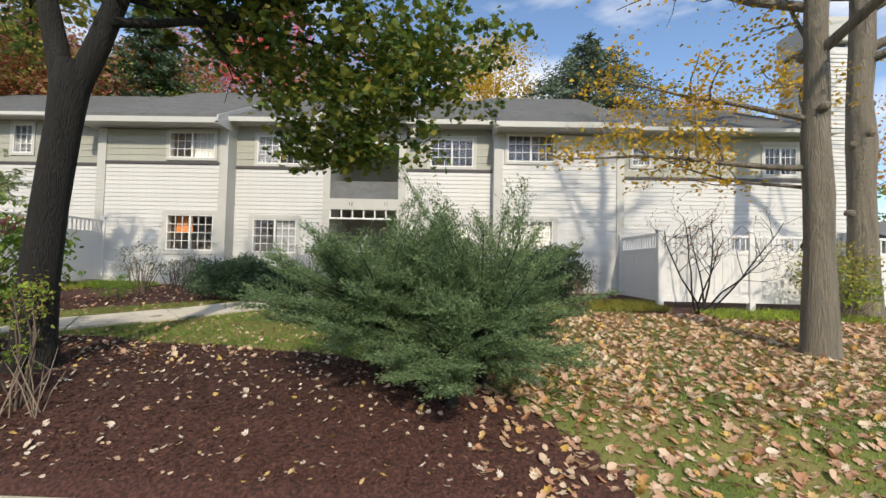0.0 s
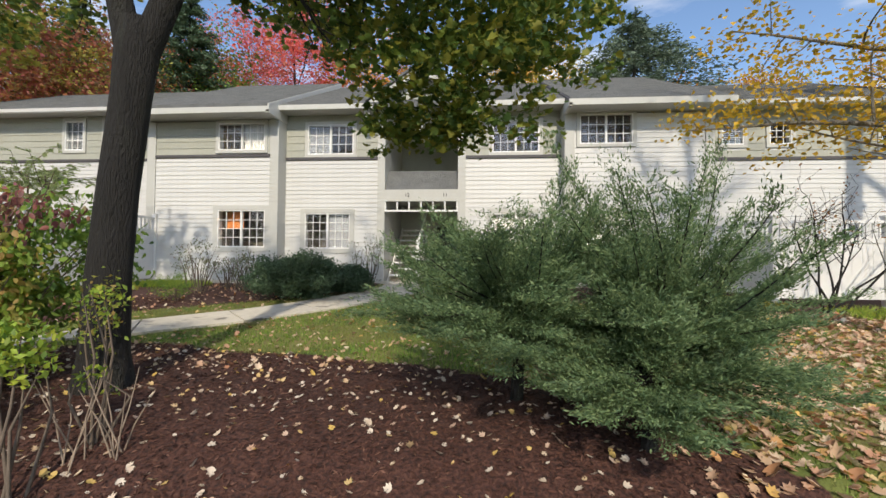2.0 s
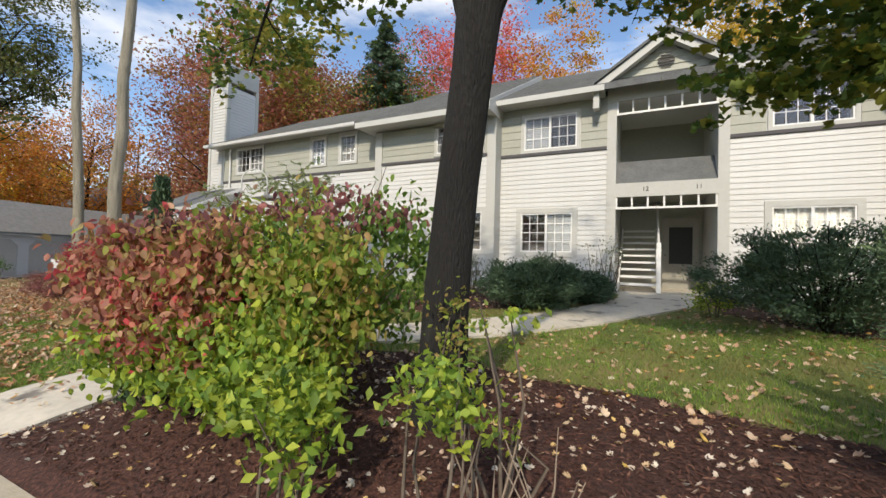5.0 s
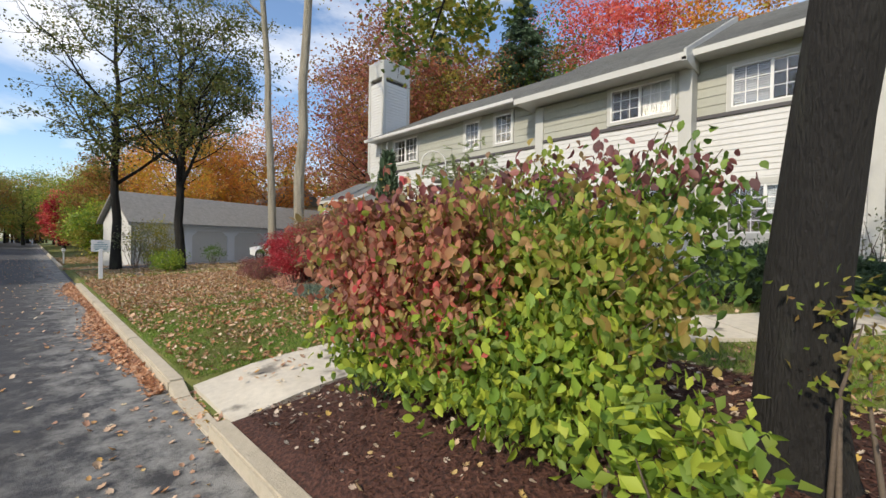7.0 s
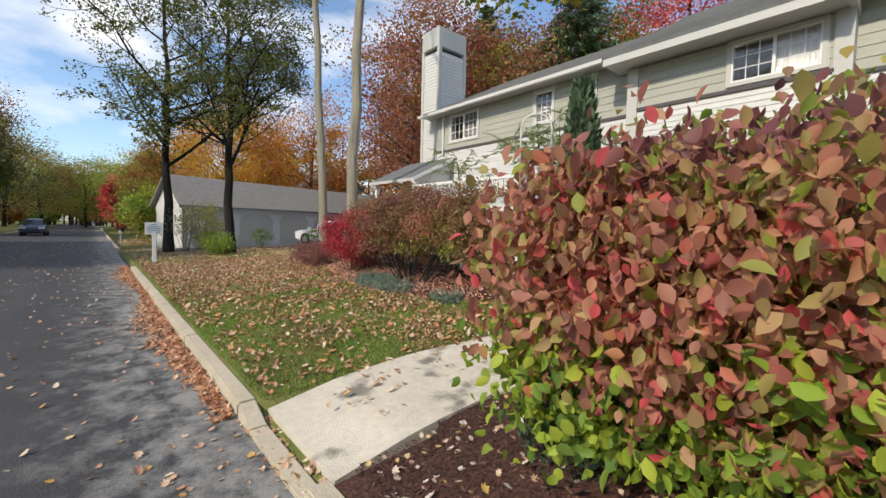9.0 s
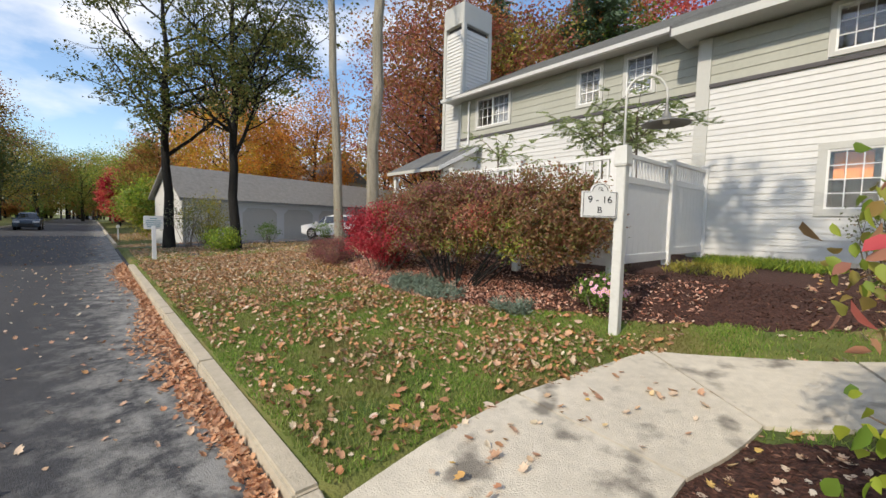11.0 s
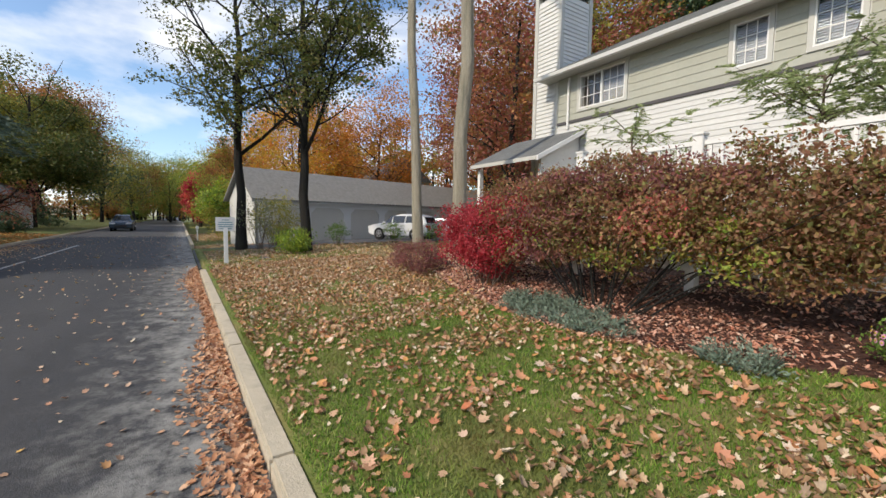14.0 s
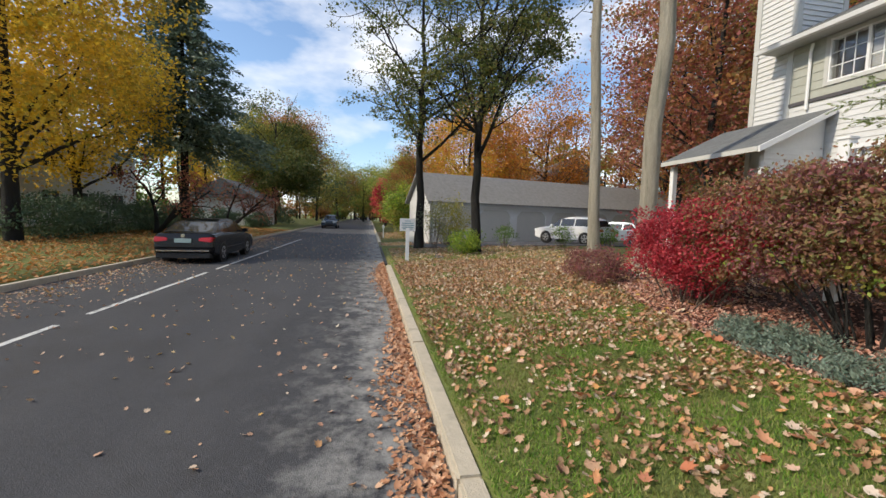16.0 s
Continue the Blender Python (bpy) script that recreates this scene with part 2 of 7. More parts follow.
L_BUSHRED = leafmat("leaf_dusty_red", [(0.52, 0.21, 0.14), (0.28, 0.10, 0.085), (0.64, 0.32, 0.20), (0.38, 0.15, 0.11), (0.72, 0.10, 0.12), (0.46, 0.38, 0.12), (0.24, 0.10, 0.08), (0.60, 0.25, 0.17), (0.42, 0.19, 0.12), (0.70, 0.42, 0.25), (0.32, 0.34, 0.07)], 0.48)
L_REDGREEN = leafmat("leaf_red_and_green", [(0.50, 0.22, 0.14), (0.26, 0.36, 0.05), (0.62, 0.34, 0.18), (0.54, 0.22, 0.14), (0.36, 0.15, 0.10), (0.34, 0.42, 0.05)], 0.48)
L_PLUM = leafmat("leaf_plum", [(0.20, 0.08, 0.09), (0.32, 0.11, 0.11), (0.14, 0.07, 0.07), (0.42, 0.15, 0.13), (0.20, 0.20, 0.08)])
L_FIRE = leafmat("leaf_fire_red", [(0.52, 0.035, 0.060), (0.34, 0.025, 0.045), (0.70, 0.10, 0.12), (0.20, 0.025, 0.030), (0.60, 0.05, 0.07)])
L_HEDGE = leafmat("leaf_hedge", [(0.21, 0.13, 0.065), (0.36, 0.15, 0.095), (0.165, 0.200, 0.058), (0.28, 0.115, 0.078), (0.26, 0.27, 0.070), (0.44, 0.20, 0.115), (0.16, 0.10, 0.060)])
L_STREET = leafmat("leaf_street_tree", [(0.069, 0.108, 0.030), (0.138, 0.180, 0.040), (0.253, 0.216, 0.060), (0.057, 0.084, 0.025), (0.184, 0.204, 0.050)])
L_YELLOW = leafmat("leaf_yellow", [(0.660, 0.396, 0.024), (0.744, 0.504, 0.048), (0.504, 0.312, 0.036), (0.360, 0.336, 0.048)])
L_GOLD = leafmat("leaf_gold", [(0.80, 0.52, 0.045), (0.88, 0.64, 0.07), (0.64, 0.42, 0.05), (0.50, 0.45, 0.07)], 0.6)
L_LOCUST = leafmat("leaf_locust", [(0.26, 0.33, 0.13), (0.38, 0.44, 0.20), (0.18, 0.25, 0.08)], 0.4)
L_ORANGE = leafmat("leaf_orange", [(0.650, 0.221, 0.039), (0.780, 0.351, 0.052), (0.468, 0.156, 0.039), (0.585, 0.338, 0.078)])
L_PINK = leafmat("leaf_scarlet", [(0.750, 0.125, 0.112), (0.850, 0.213, 0.163), (0.562, 0.075, 0.062), (0.750, 0.300, 0.188)])
L_MAROON = leafmat("leaf_maroon", [(0.350, 0.092, 0.088), (0.425, 0.149, 0.099), (0.225, 0.081, 0.066), (0.500, 0.184, 0.088), (0.275, 0.172, 0.066), (0.175, 0.115, 0.066)])
L_RUST = leafmat("leaf_rust", [(0.437, 0.165, 0.060), (0.322, 0.154, 0.050), (0.529, 0.242, 0.070), (0.218, 0.176, 0.050), (0.276, 0.099, 0.060)])
L_PINE = leafmat("leaf_pine", [(0.057, 0.104, 0.053), (0.095, 0.152, 0.076), (0.042, 0.076, 0.042)], 0.15)
L_JUN = leafmat("leaf_juniper", [(0.080, 0.140, 0.062), (0.135, 0.215, 0.095), (0.22, 0.31, 0.135), (0.098, 0.165, 0.072), (0.28, 0.36, 0.16)], 0.35)
L_BLUE = leafmat("leaf_blue_juniper", [(0.14, 0.20, 0.15), (0.23, 0.29, 0.22), (0.09, 0.14, 0.10)], 0.15)
L_OLIVE = leafmat("leaf_olive", [(0.21, 0.235, 0.050), (0.36, 0.345, 0.060), (0.49, 0.40, 0.080), (0.15, 0.19, 0.040)])

# ---- mesh helpers ----


def gprofile(y, pts):
    return float(np.interp(y, [p[0] for p in pts], [p[1] for p in pts]))


GL = [(2.8, -0.21), (4.05, -0.13), (5.4, -0.03), (6.4, 0.06), (7.0, 0.2), (8.0, 0.48), (9.3, 0.62), (12.3, 0.70), (40, 0.8)]
GR = [(2.8, -0.21), (3.6, 0.18), (4.0, 0.26), (5.5, 0.28), (8.0, 0.42), (10.5, 0.6), (12.4, 0.74), (40, 0.8)]
GF = [(2.8, -0.21), (5, -0.12), (8, 0.0), (12, 0.08), (40, 0.3)]
GS = [(-400, 0.2), (-20, 0.2), (-10, 0.0), (-5.2, -0.21)]


def ss(a, b, x):
    t = min(1, max(0, (x - a) / (b - a)))
    return t * t * (3 - 2 * t)


def in_walk(x, y, reach=0.62):
    cx = [-9.02, -9.02, -8.75, -7.6, -6.4, -5.4, -4.5, -3.7, -3.0, -2.8]
    cy = [2.66, 4.45, 5.75, 6.25, 6.75, 7.75, 8.7, 9.9, 11.2, 12.45]
    best = 9.0
    for i in range(len(cx) - 1):
        ax, ay, bx, by = cx[i], cy[i], cx[i + 1], cy[i + 1]
        t = max(0, min(1, ((x - ax) * (bx - ax) + (y - ay) * (by - ay)) / ((bx - ax) ** 2 + (by - ay) ** 2)))
        best = min(best, math.hypot(x - ax - t * (bx - ax), y - ay - t * (by - ay)))
    return best < reach


def gz(x, y, trench=True):
    """Height of the ground."""
    if y <= 2.8:
        return -0.42 if y > -5.2 else gprofile(y, GS)
    k = ss(-8.4, -6.6, x)
    z = gprofile(y, GR) * k + gprofile(y, GL) * (1 - k)
    f = ss(0, 1, (-15.5 - x) / 8.5) if x < -15.5 else 0
    z = z * (1 - f) + gprofile(y, GF) * f
    if x < -30:
        z -= min(0.55, (-30 - x) * 0.045)
    if trench and -10 < x < -1.8 and in_walk(x, y, 0.52 if y > 3.7 else 0.72):
        z -= 0.13 if y > 3.7 else 0.115
    return z + 0.018 * noise.noise((x * 0.9, y * 0.9, 0.0)) * ss(2.9, 3.6, y)


def mesh(name, verts, faces, materials, smooth=False):
    me = bpy.data.meshes.new(name)
    me.from_pydata([tuple(v) for v in verts], [], faces)
    for m in (materials if isinstance(materials, (list, tuple)) else [materials]):
        me.materials.append(m)
    if smooth:
        me.polygons.foreach_set("use_smooth", [True] * len(me.polygons))
    me.update()
    return me


def npmesh(name, V, F, material):
    """A mesh from an array of points and an array of faces with one number of corners."""
    me = bpy.data.meshes.new(name)
    k = F.shape[1]
    me.vertices.add(len(V)); me.loops.add(F.size); me.polygons.add(len(F))
    me.vertices.foreach_set("co", V.astype(np.float32).ravel())
    me.loops.foreach_set("vertex_index", F.astype(np.int32).ravel())
    me.polygons.foreach_set("loop_start", np.arange(0, F.size, k, dtype=np.int32))
    me.polygons.foreach_set("loop_total", np.full(len(F), k, dtype=np.int32))
    me.materials.append(material)
    me.update(calc_edges=True)
    return me


class Build:
    """Collects boxes, prisms and tubes into one mesh."""

    def __init__(self):
        self.v, self.f = [], []

    def box(self, x0, y0, z0, x1, y1, z1):
        x0, x1, y0, y1, z0, z1 = min(x0, x1), max(x0, x1), min(y0, y1), max(y0, y1), min(z0, z1), max(z0, z1)
        n = len(self.v)
        self.v += [(x0, y0, z0), (x1, y0, z0), (x1, y1, z0), (x0, y1, z0), (x0, y0, z1), (x1, y0, z1), (x1, y1, z1), (x0, y1, z1)]
        self.f += [tuple(n + i for i in q) for q in ((3, 2, 1, 0), (4, 5, 6, 7), (0, 1, 5, 4), (1, 2, 6, 5), (2, 3, 7, 6), (3, 0, 4, 7))]
        return self

    def prism(self, ring0, ring1):
        """Joins two rings of points with as many corners and caps them."""
        n, k = len(self.v), len(ring0)
        self.v += list(ring0) + list(ring1)
        self.f += [tuple(n + i for i in reversed(range(k))), tuple(n + k + i for i in range(k))]
        self.f += [(n + i, n + (i + 1) % k, n + k + (i + 1) % k, n + k + i) for i in range(k)]
        return self

    def tube(self, pts, radii, seg=6, cap=True):
        pts = [Vector(p) for p in pts]
        base = len(self.v)
        side = None
        for i, p in enumerate(pts):
            d = (pts[min(i + 1, len(pts) - 1)] - pts[max(i - 1, 0)]).normalized()
            if side is None:
                side = d.orthogonal().normalized()
            side = (side - d * side.dot(d)).normalized()
            up = d.cross(side)
            for s in range(seg):
                a = 2 * math.pi * s / seg
                self.v.append(tuple(p + (side * math.cos(a) + up * math.sin(a)) * radii[i]))
        for i in range(len(pts) - 1):
            for s in range(seg):
                a, b = base + i * seg + s, base + i * seg + (s + 1) % seg
                self.f.append((a, b, b + seg, a + seg))
        if cap:
            self.f.append(tuple(base + s for s in reversed(range(seg))))
            self.f.append(tuple(base + (len(pts) - 1) * seg + s for s in range(seg)))
        return self

    def lathe(self, profile, cx, cy, seg=20):
        base = len(self.v)
        for r, z in profile:
            for s in range(seg):
                a = 2 * math.pi * s / seg
                self.v.append((cx + r * math.cos(a), cy + r * math.sin(a), z))
        for i in range(len(profile) - 1):
            for s in range(seg):
                a, b = base + i * seg + s, base + i * seg + (s + 1) % seg
                self.f.append((a, b, b + seg, a + seg))
        return self

    def done(self, name, material, parent=None, label="", smooth=False, bevel=0.0, at=None):
        me = mesh(name, self.v, self.f, material, smooth)
        if bevel:
            bm = bmesh.new(); bm.from_mesh(me)
            bmesh.ops.bevel(bm, geom=[e for e in bm.edges if len(e.link_faces) == 2 and e.calc_face_angle(0) > 0.6], offset=bevel, segments=2, affect="EDGES", clamp_overlap=True)
            bm.to_mesh(me); bm.free()
        ob = new(name, me)
        if at is not None:
            ob.location = at
        if parent is not None:
            ob.parent = parent
        if label:
            ob["label"] = label
        return ob


def holder(name, at, label, category, group="", kind=""):
    return tagged(new(name), label, category, group, kind) if at is None else tagged(_at(new(name), at), label, category, group, kind)


def _at(ob, p):
    ob.location = p
    return ob


def child(name, me, parent, label=""):
    ob = new(name, me)
    ob.parent = parent
    if label:
        ob["label"] = label
    return ob


def leaves(name, P, size, material, flat=0.0, aspect=0.55, rng=None, along=None, spread=0.3, tips=0.0, oval=False, lobed=False):
    """A cloud of folded leaves at the points P. flat: how far they lie level; along: directions they follow."""
    rng = rng or np.random.default_rng(1)
    P = np.asarray(P, float)
    N = len(P)
    d = rng.normal(size=(N, 3))
    if along is not None:
        d = along + d * spread
    elif tips:
        d[:, 2] -= tips
    d[:, 2] *= (1 - flat)
    d /= np.linalg.norm(d, axis=1, keepdims=True) + 1e-9
    u = rng.normal(size=(N, 3))
    u[:, 2] += flat * 4
    s = np.cross(d, u); s /= np.linalg.norm(s, axis=1, keepdims=True) + 1e-9
    nrm = np.cross(s, d)
    L = (size * rng.uniform(0.6, 1.25, N))[:, None]
    W = L * aspect * 0.5
    base, tip = P - d * L * 0.5, P + d * L * 0.5
    if lobed:
        # a five-lobed blade, cupped a little
        ring = [P + d * L * v + s * L * u + nrm * L * (w * 2 + 0.25 * abs(u)) for u, v, w in LOBES]
        V = np.stack(ring + [P - d * L * 0.12], 1).reshape(-1, 3)
        T = np.array([[12, i, (i + 1) % 12] for i in range(12)])
        return npmesh(name, V, (T[None] + (np.arange(N) * 13)[:, None, None]).reshape(-1, 3), material)
    if oval:
        # a pointed oval blade, folded along its rib and curled down at the tip
        q = lambda u, v, w: P + d * L * u + s * W * v + nrm * W * w
        V = np.stack([q(-0.5, 0, 0), q(-0.25, 0.85, 0.30), q(0.08, 0.95, 0.28), q(0.32, 0.5, 0.05), q(0.52, 0, -0.35), q(0.32, -0.5, 0.05), q(0.08, -0.95, 0.28), q(-0.25, -0.85, 0.30), q(-0.08, 0, -0.05), q(0.25, 0, -0.15)], 1).reshape(-1, 3)
        T = np.array([[0, 8, 1], [1, 8, 2], [2, 8, 9], [2, 9, 3], [3, 9, 4], [4, 9, 5], [5, 9, 6], [6, 9, 8], [6, 8, 7], [7, 8, 0]])
        F = T[None] + (np.arange(N) * 10)[:, None, None]
        return npmesh(name, V, F.reshape(-1, 3), material)
    mid = P - d * L * 0.05
    left, right = mid + s * W + nrm * W * 0.35, mid - s * W + nrm * W * 0.35
    V = np.stack([base, left, tip, right], 1).reshape(-1, 3)
    F = np.array([[0, 1, 2], [0, 2, 3]])[None] + (np.arange(N) * 4)[:, None, None]
    return npmesh(name, V, F.reshape(-1, 3), material)


LOBES = [(0, -0.5, 0.0), (0.30, -0.38, 0.02), (0.52, -0.12, 0.06), (0.30, 0.0, 0.03), (0.42, 0.30, 0.05), (0.16, 0.22, 0.0), (0.0, 0.55, 0.04), (-0.16, 0.22, 0.0), (-0.42, 0.30, 0.06), (-0.30, 0.0, 0.02), (-0.52, -0.12, 0.05), (-0.30, -0.38, 0.02)]


def litter(name, pts, size, material, rng, tilt=0.35, lobed=True):
    """Fallen leaves lying at the points, each a small curled leaf."""
    P = np.asarray(pts, float)
    N = len(P)
    shape = np.array(LOBES if lobed else [(0, -0.5, 0), (0.26, -0.1, 0.07), (0.2, 0.25, 0.07), (0, 0.5, 0.02), (-0.2, 0.25, 0.07), (-0.26, -0.1, 0.07)])
    k = len(shape)
    a = rng.uniform(0, 2 * np.pi, N)
    tx, ty = rng.normal(0, tilt, N), rng.normal(0, tilt, N)
    S = (size * rng.uniform(0.55, 1.3, N))[:, None]
    curl = rng.uniform(0.3, 2.6, N)[:, None]
    x, y, z = shape[None, :, 0] * S, shape[None, :, 1] * S, shape[None, :, 2] * S * curl
    X = x * np.cos(a)[:, None] - y * np.sin(a)[:, None]
    Y = x * np.sin(a)[:, None] + y * np.cos(a)[:, None]
    Z = z + X * tx[:, None] + Y * ty[:, None]
    Z = Z - Z.min(1, keepdims=True) + 0.004
    V = np.stack([X + P[:, :1], Y + P[:, 1:2], Z + P[:, 2:3]], 2).reshape(-1, 3)
    cen = np.stack([P[:, 0], P[:, 1], P[:, 2] + 0.006], 1)
    V = np.concatenate([V, cen])
    fan = np.array([[i, (i + 1) % k] for i in range(k)])
    F = np.concatenate([fan[None] + (np.arange(N) * k)[:, None, None], np.broadcast_to((N * k + np.arange(N))[:, None, None], (N, k, 1))], 2).reshape(-1, 3)
    return npmesh(name, V, F, material)

# ---- ground ----


def in_mulch(x, y):
    """1 inside the planting beds."""
    w = 0.18 * noise.noise((x * 0.8, y * 0.8, 3.0))
    near = y < float(np.interp(x, [-8.6, -8.4, -6.6, -5.2, -3.4, -1.7, -0.6, 0.6, 1.4, 3.0], [0, 5.0, 5.6, 6.0, 5.75, 5.3, 5.0, 4.0, 2.9, 0])) + w and -8.42 < x < 3
    house_l = -9.2 < x < -3.9 and y > float(np.interp(x, [-9.2, -8.4, -7.5, -6.6, -5.5, -4.6, -3.9], [7.1, 7.35, 7.9, 8.8, 9.3, 10.6, 11.8])) + w
    house_r = -1.9 < x < 11 and y > float(np.interp(x, [-1.9, -0.5, 3, 5, 11], [10.6, 9.2, 10.2, 8.3, 8.4])) + w
    sign_bed = -20.5 < x < -9.0 and y > float(np.interp(x, [-20.5, -18.5, -17, -15, -13.2, -12, -11, -9.8, -9.2], [8.6, 7.3, 6.7, 6.3, 6.0, 6.3, 6.6, 6.85, 7.05])) + w
    return bool(near or house_l or house_r or sign_bed)


xs = np.concatenate([[-400, -250, -150, -100, -70, -50, -40], np.arange(-34, 14.01, 0.14), [16, 19, 24, 32, 50, 80, 150, 400]])
ys = np.concatenate([[-400, -200, -100, -50, -30, -20, -14, -10, -8, -6.5, -5.21, -5.19, 2.78, 2.82], np.arange(2.95, 14.0, 0.14), [15, 17, 20, 25, 32, 40, 60, 100, 200, 400]])
gv = [(x, y, gz(x, y)) for y in ys for x in xs]
nx = len(xs)
gf = [(j * nx + i, j * nx + i + 1, (j + 1) * nx + i + 1, (j + 1) * nx + i) for j in range(len(ys) - 1) for i in range(nx - 1)]


def ground_mat():
    m = bpy.data.materials.new("lawn_and_beds")
    m.use_nodes = True
    n, l = m.node_tree.nodes, m.node_tree.links
    b = n["Principled BSDF"]
    b.inputs["Roughness"].default_value = 0.95
    co = n.new("ShaderNodeTexCoord")
    at = n.new("ShaderNodeAttribute"); at.attribute_name = "bed"

    def noise_ramp(scale, cols, detail=5):
        t = n.new("ShaderNodeTexNoise"); t.inputs["Scale"].default_value, t.inputs["Detail"].default_value = scale, detail
        l.new(co.outputs["Object"], t.inputs["Vector"])
        r = n.new("ShaderNodeValToRGB")
        for i, (p, c) in enumerate(cols):
            e = r.color_ramp.elements[i] if i < 2 else r.color_ramp.elements.new(1.0)
            e.position, e.color = p, (*c, 1)
        l.new(t.outputs["Fac"], r.inputs[0])
        return r.outputs[0], t.outputs["Fac"]
    grass, _ = noise_ramp(1.3, [(0.3, (0.065, 0.105, 0.018)), (0.5, (0.14, 0.16, 0.035)), (0.72, (0.24, 0.18, 0.075))])
    mulch, mf = noise_ramp(38, [(0.3, (0.018, 0.008, 0.006)), (0.5, (0.060, 0.023, 0.016)), (0.75, (0.12, 0.053, 0.035))], 8)
    edge = n.new("ShaderNodeTexNoise"); edge.inputs["Scale"].default_value = 9
    l.new(co.outputs["Object"], edge.inputs["Vector"])
    ad = n.new("ShaderNodeMath"); ad.operation = "ADD"
    l.new(at.outputs["Fac"], ad.inputs[0]); l.new(edge.outputs["Fac"], ad.inputs[1])
    st = n.new("ShaderNodeMapRange")
    st.inputs["From Min"].default_value, st.inputs["From Max"].default_value = 0.92, 1.08
    l.new(ad.outputs[0], st.inputs["Value"])
    mx = n.new("ShaderNodeMixRGB")
    l.new(st.outputs["Result"], mx.inputs[0]); l.new(grass, mx.inputs[1]); l.new(mulch, mx.inputs[2])
    l.new(mx.outputs[0], b.inputs["Base Color"])
    bp = n.new("ShaderNodeBump"); bp.inputs["Strength"].default_value, bp.inputs["Distance"].default_value = 1.0, 0.03
    l.new(mf, bp.inputs["Height"]); l.new(bp.outputs[0], b.inputs["Normal"])
    return m


ground_me = mesh("ground", gv, gf, ground_mat(), True)
bed = ground_me.attributes.new("bed", "FLOAT", "POINT")
bed.data.foreach_set("value", [1.0 if (2.8 < y < 14 and -34 < x < 14 and in_mulch(x, y)) else 0.0 for x, y, z in gv])
ground = tagged(new("ground", ground_me), "lawn with dark mulch beds strewn with leaves", "ground", kind="structure")

road = Build()
rx = [-400, -120, -60, -40, -30, -20, -10, 0, 20, 60, 200]
for i in range(len(rx) - 1):
    road.box(rx[i], -5.02, -0.6, rx[i + 1], 2.66, -0.33)
road.box(-5.3, 2.66, -0.6, 8.0, 2.79, -0.33)
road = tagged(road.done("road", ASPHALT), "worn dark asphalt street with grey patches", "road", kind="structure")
LINE = mat("road_paint", (0.55, 0.55, 0.53), 0.8, 0.2, 8.0, stain=((0.1, 0.1, 0.1), 6.0, 0.5, 0.7))
for i, (a, b_) in enumerate([(-16.9, -11.0), (-22.5, -17.6), (-29.5, -23.2), (-38.5, -30.5)]):
    tagged(Build().box(a, -2.42, -0.329, b_, -2.32, -0.325).done("parking_line", LINE), "faded white parking line on the asphalt", "road marking", "parking lines", "structure")

def kerb_run(x0, x1, y0, y1, group):
    n = max(1, round((x1 - x0) / 3.0))
    for i in range(n):
        a, b_ = x0 + (x1 - x0) * i / n, x0 + (x1 - x0) * (i + 1) / n - 0.008
        ob = Build().box(a, y0, -0.5, b_, y1, -0.195).done("kerb", KERB, bevel=0.02)
        tagged(ob, "long buff concrete kerb block beside the asphalt", "kerb", group, "structure")


kerb_run(-23.4, -9.78, 2.66, 2.83, "kerb blocks by the lawn")
kerb_run(-118.0, -35.0, 2.66, 2.83, "kerb blocks beyond the court")
dropped = Build().prism([(-9.77, 2.66, -0.5), (-9.77, 2.81, -0.5), (-9.77, 2.81, -0.20), (-9.77, 2.66, -0.20)], [(-9.45, 2.66, -0.5), (-9.45, 2.81, -0.5), (-9.45, 2.81, -0.298), (-9.45, 2.66, -0.305)])
dropped.prism([(-9.45, 2.66, -0.5), (-9.45, 2.81, -0.5), (-9.45, 2.81, -0.298), (-9.45, 2.66, -0.305)], [(-8.33, 2.66, -0.5), (-8.33, 2.81, -0.5), (-8.33, 2.81, -0.30), (-8.33, 2.66, -0.31)])
tagged(dropped.done("kerb", KERB, bevel=0.01), "dropped concrete kerb where the walk meets the asphalt", "kerb", "", "structure")
kerb_run(-8.32, -5.31, 2.66, 2.83, "kerb blocks by the mulch")
kerb_run(-5.3, 8.0, 2.79, 2.97, "kerb blocks by the mulch")
kerb_run(-120, 12.0, -5.18, -5.02, "kerb blocks across the street")

# concrete walk: slabs that follow the ground
walk_c = [(-9.02, 2.87), (-9.02, 4.45), (-8.75, 5.75), (-7.6, 6.25), (-6.4, 6.75), (-5.4, 7.75), (-4.5, 8.7), (-3.7, 9.9), (-3.0, 11.2), (-2.8, 12.45)]
walk_w = [0.66, 0.66, 0.72, 0.6, 0.55, 0.55, 0.55, 0.6, 0.75, 0.95]


def walk_z(x, y):
    """The walk's top: a ramp from the street, then just above the ground."""
    return gz(x, y, False) + 0.03 if y > 3.6 else -0.31 + (gz(x, 3.6, False) + 0.34) * (y - 2.66) / 0.94


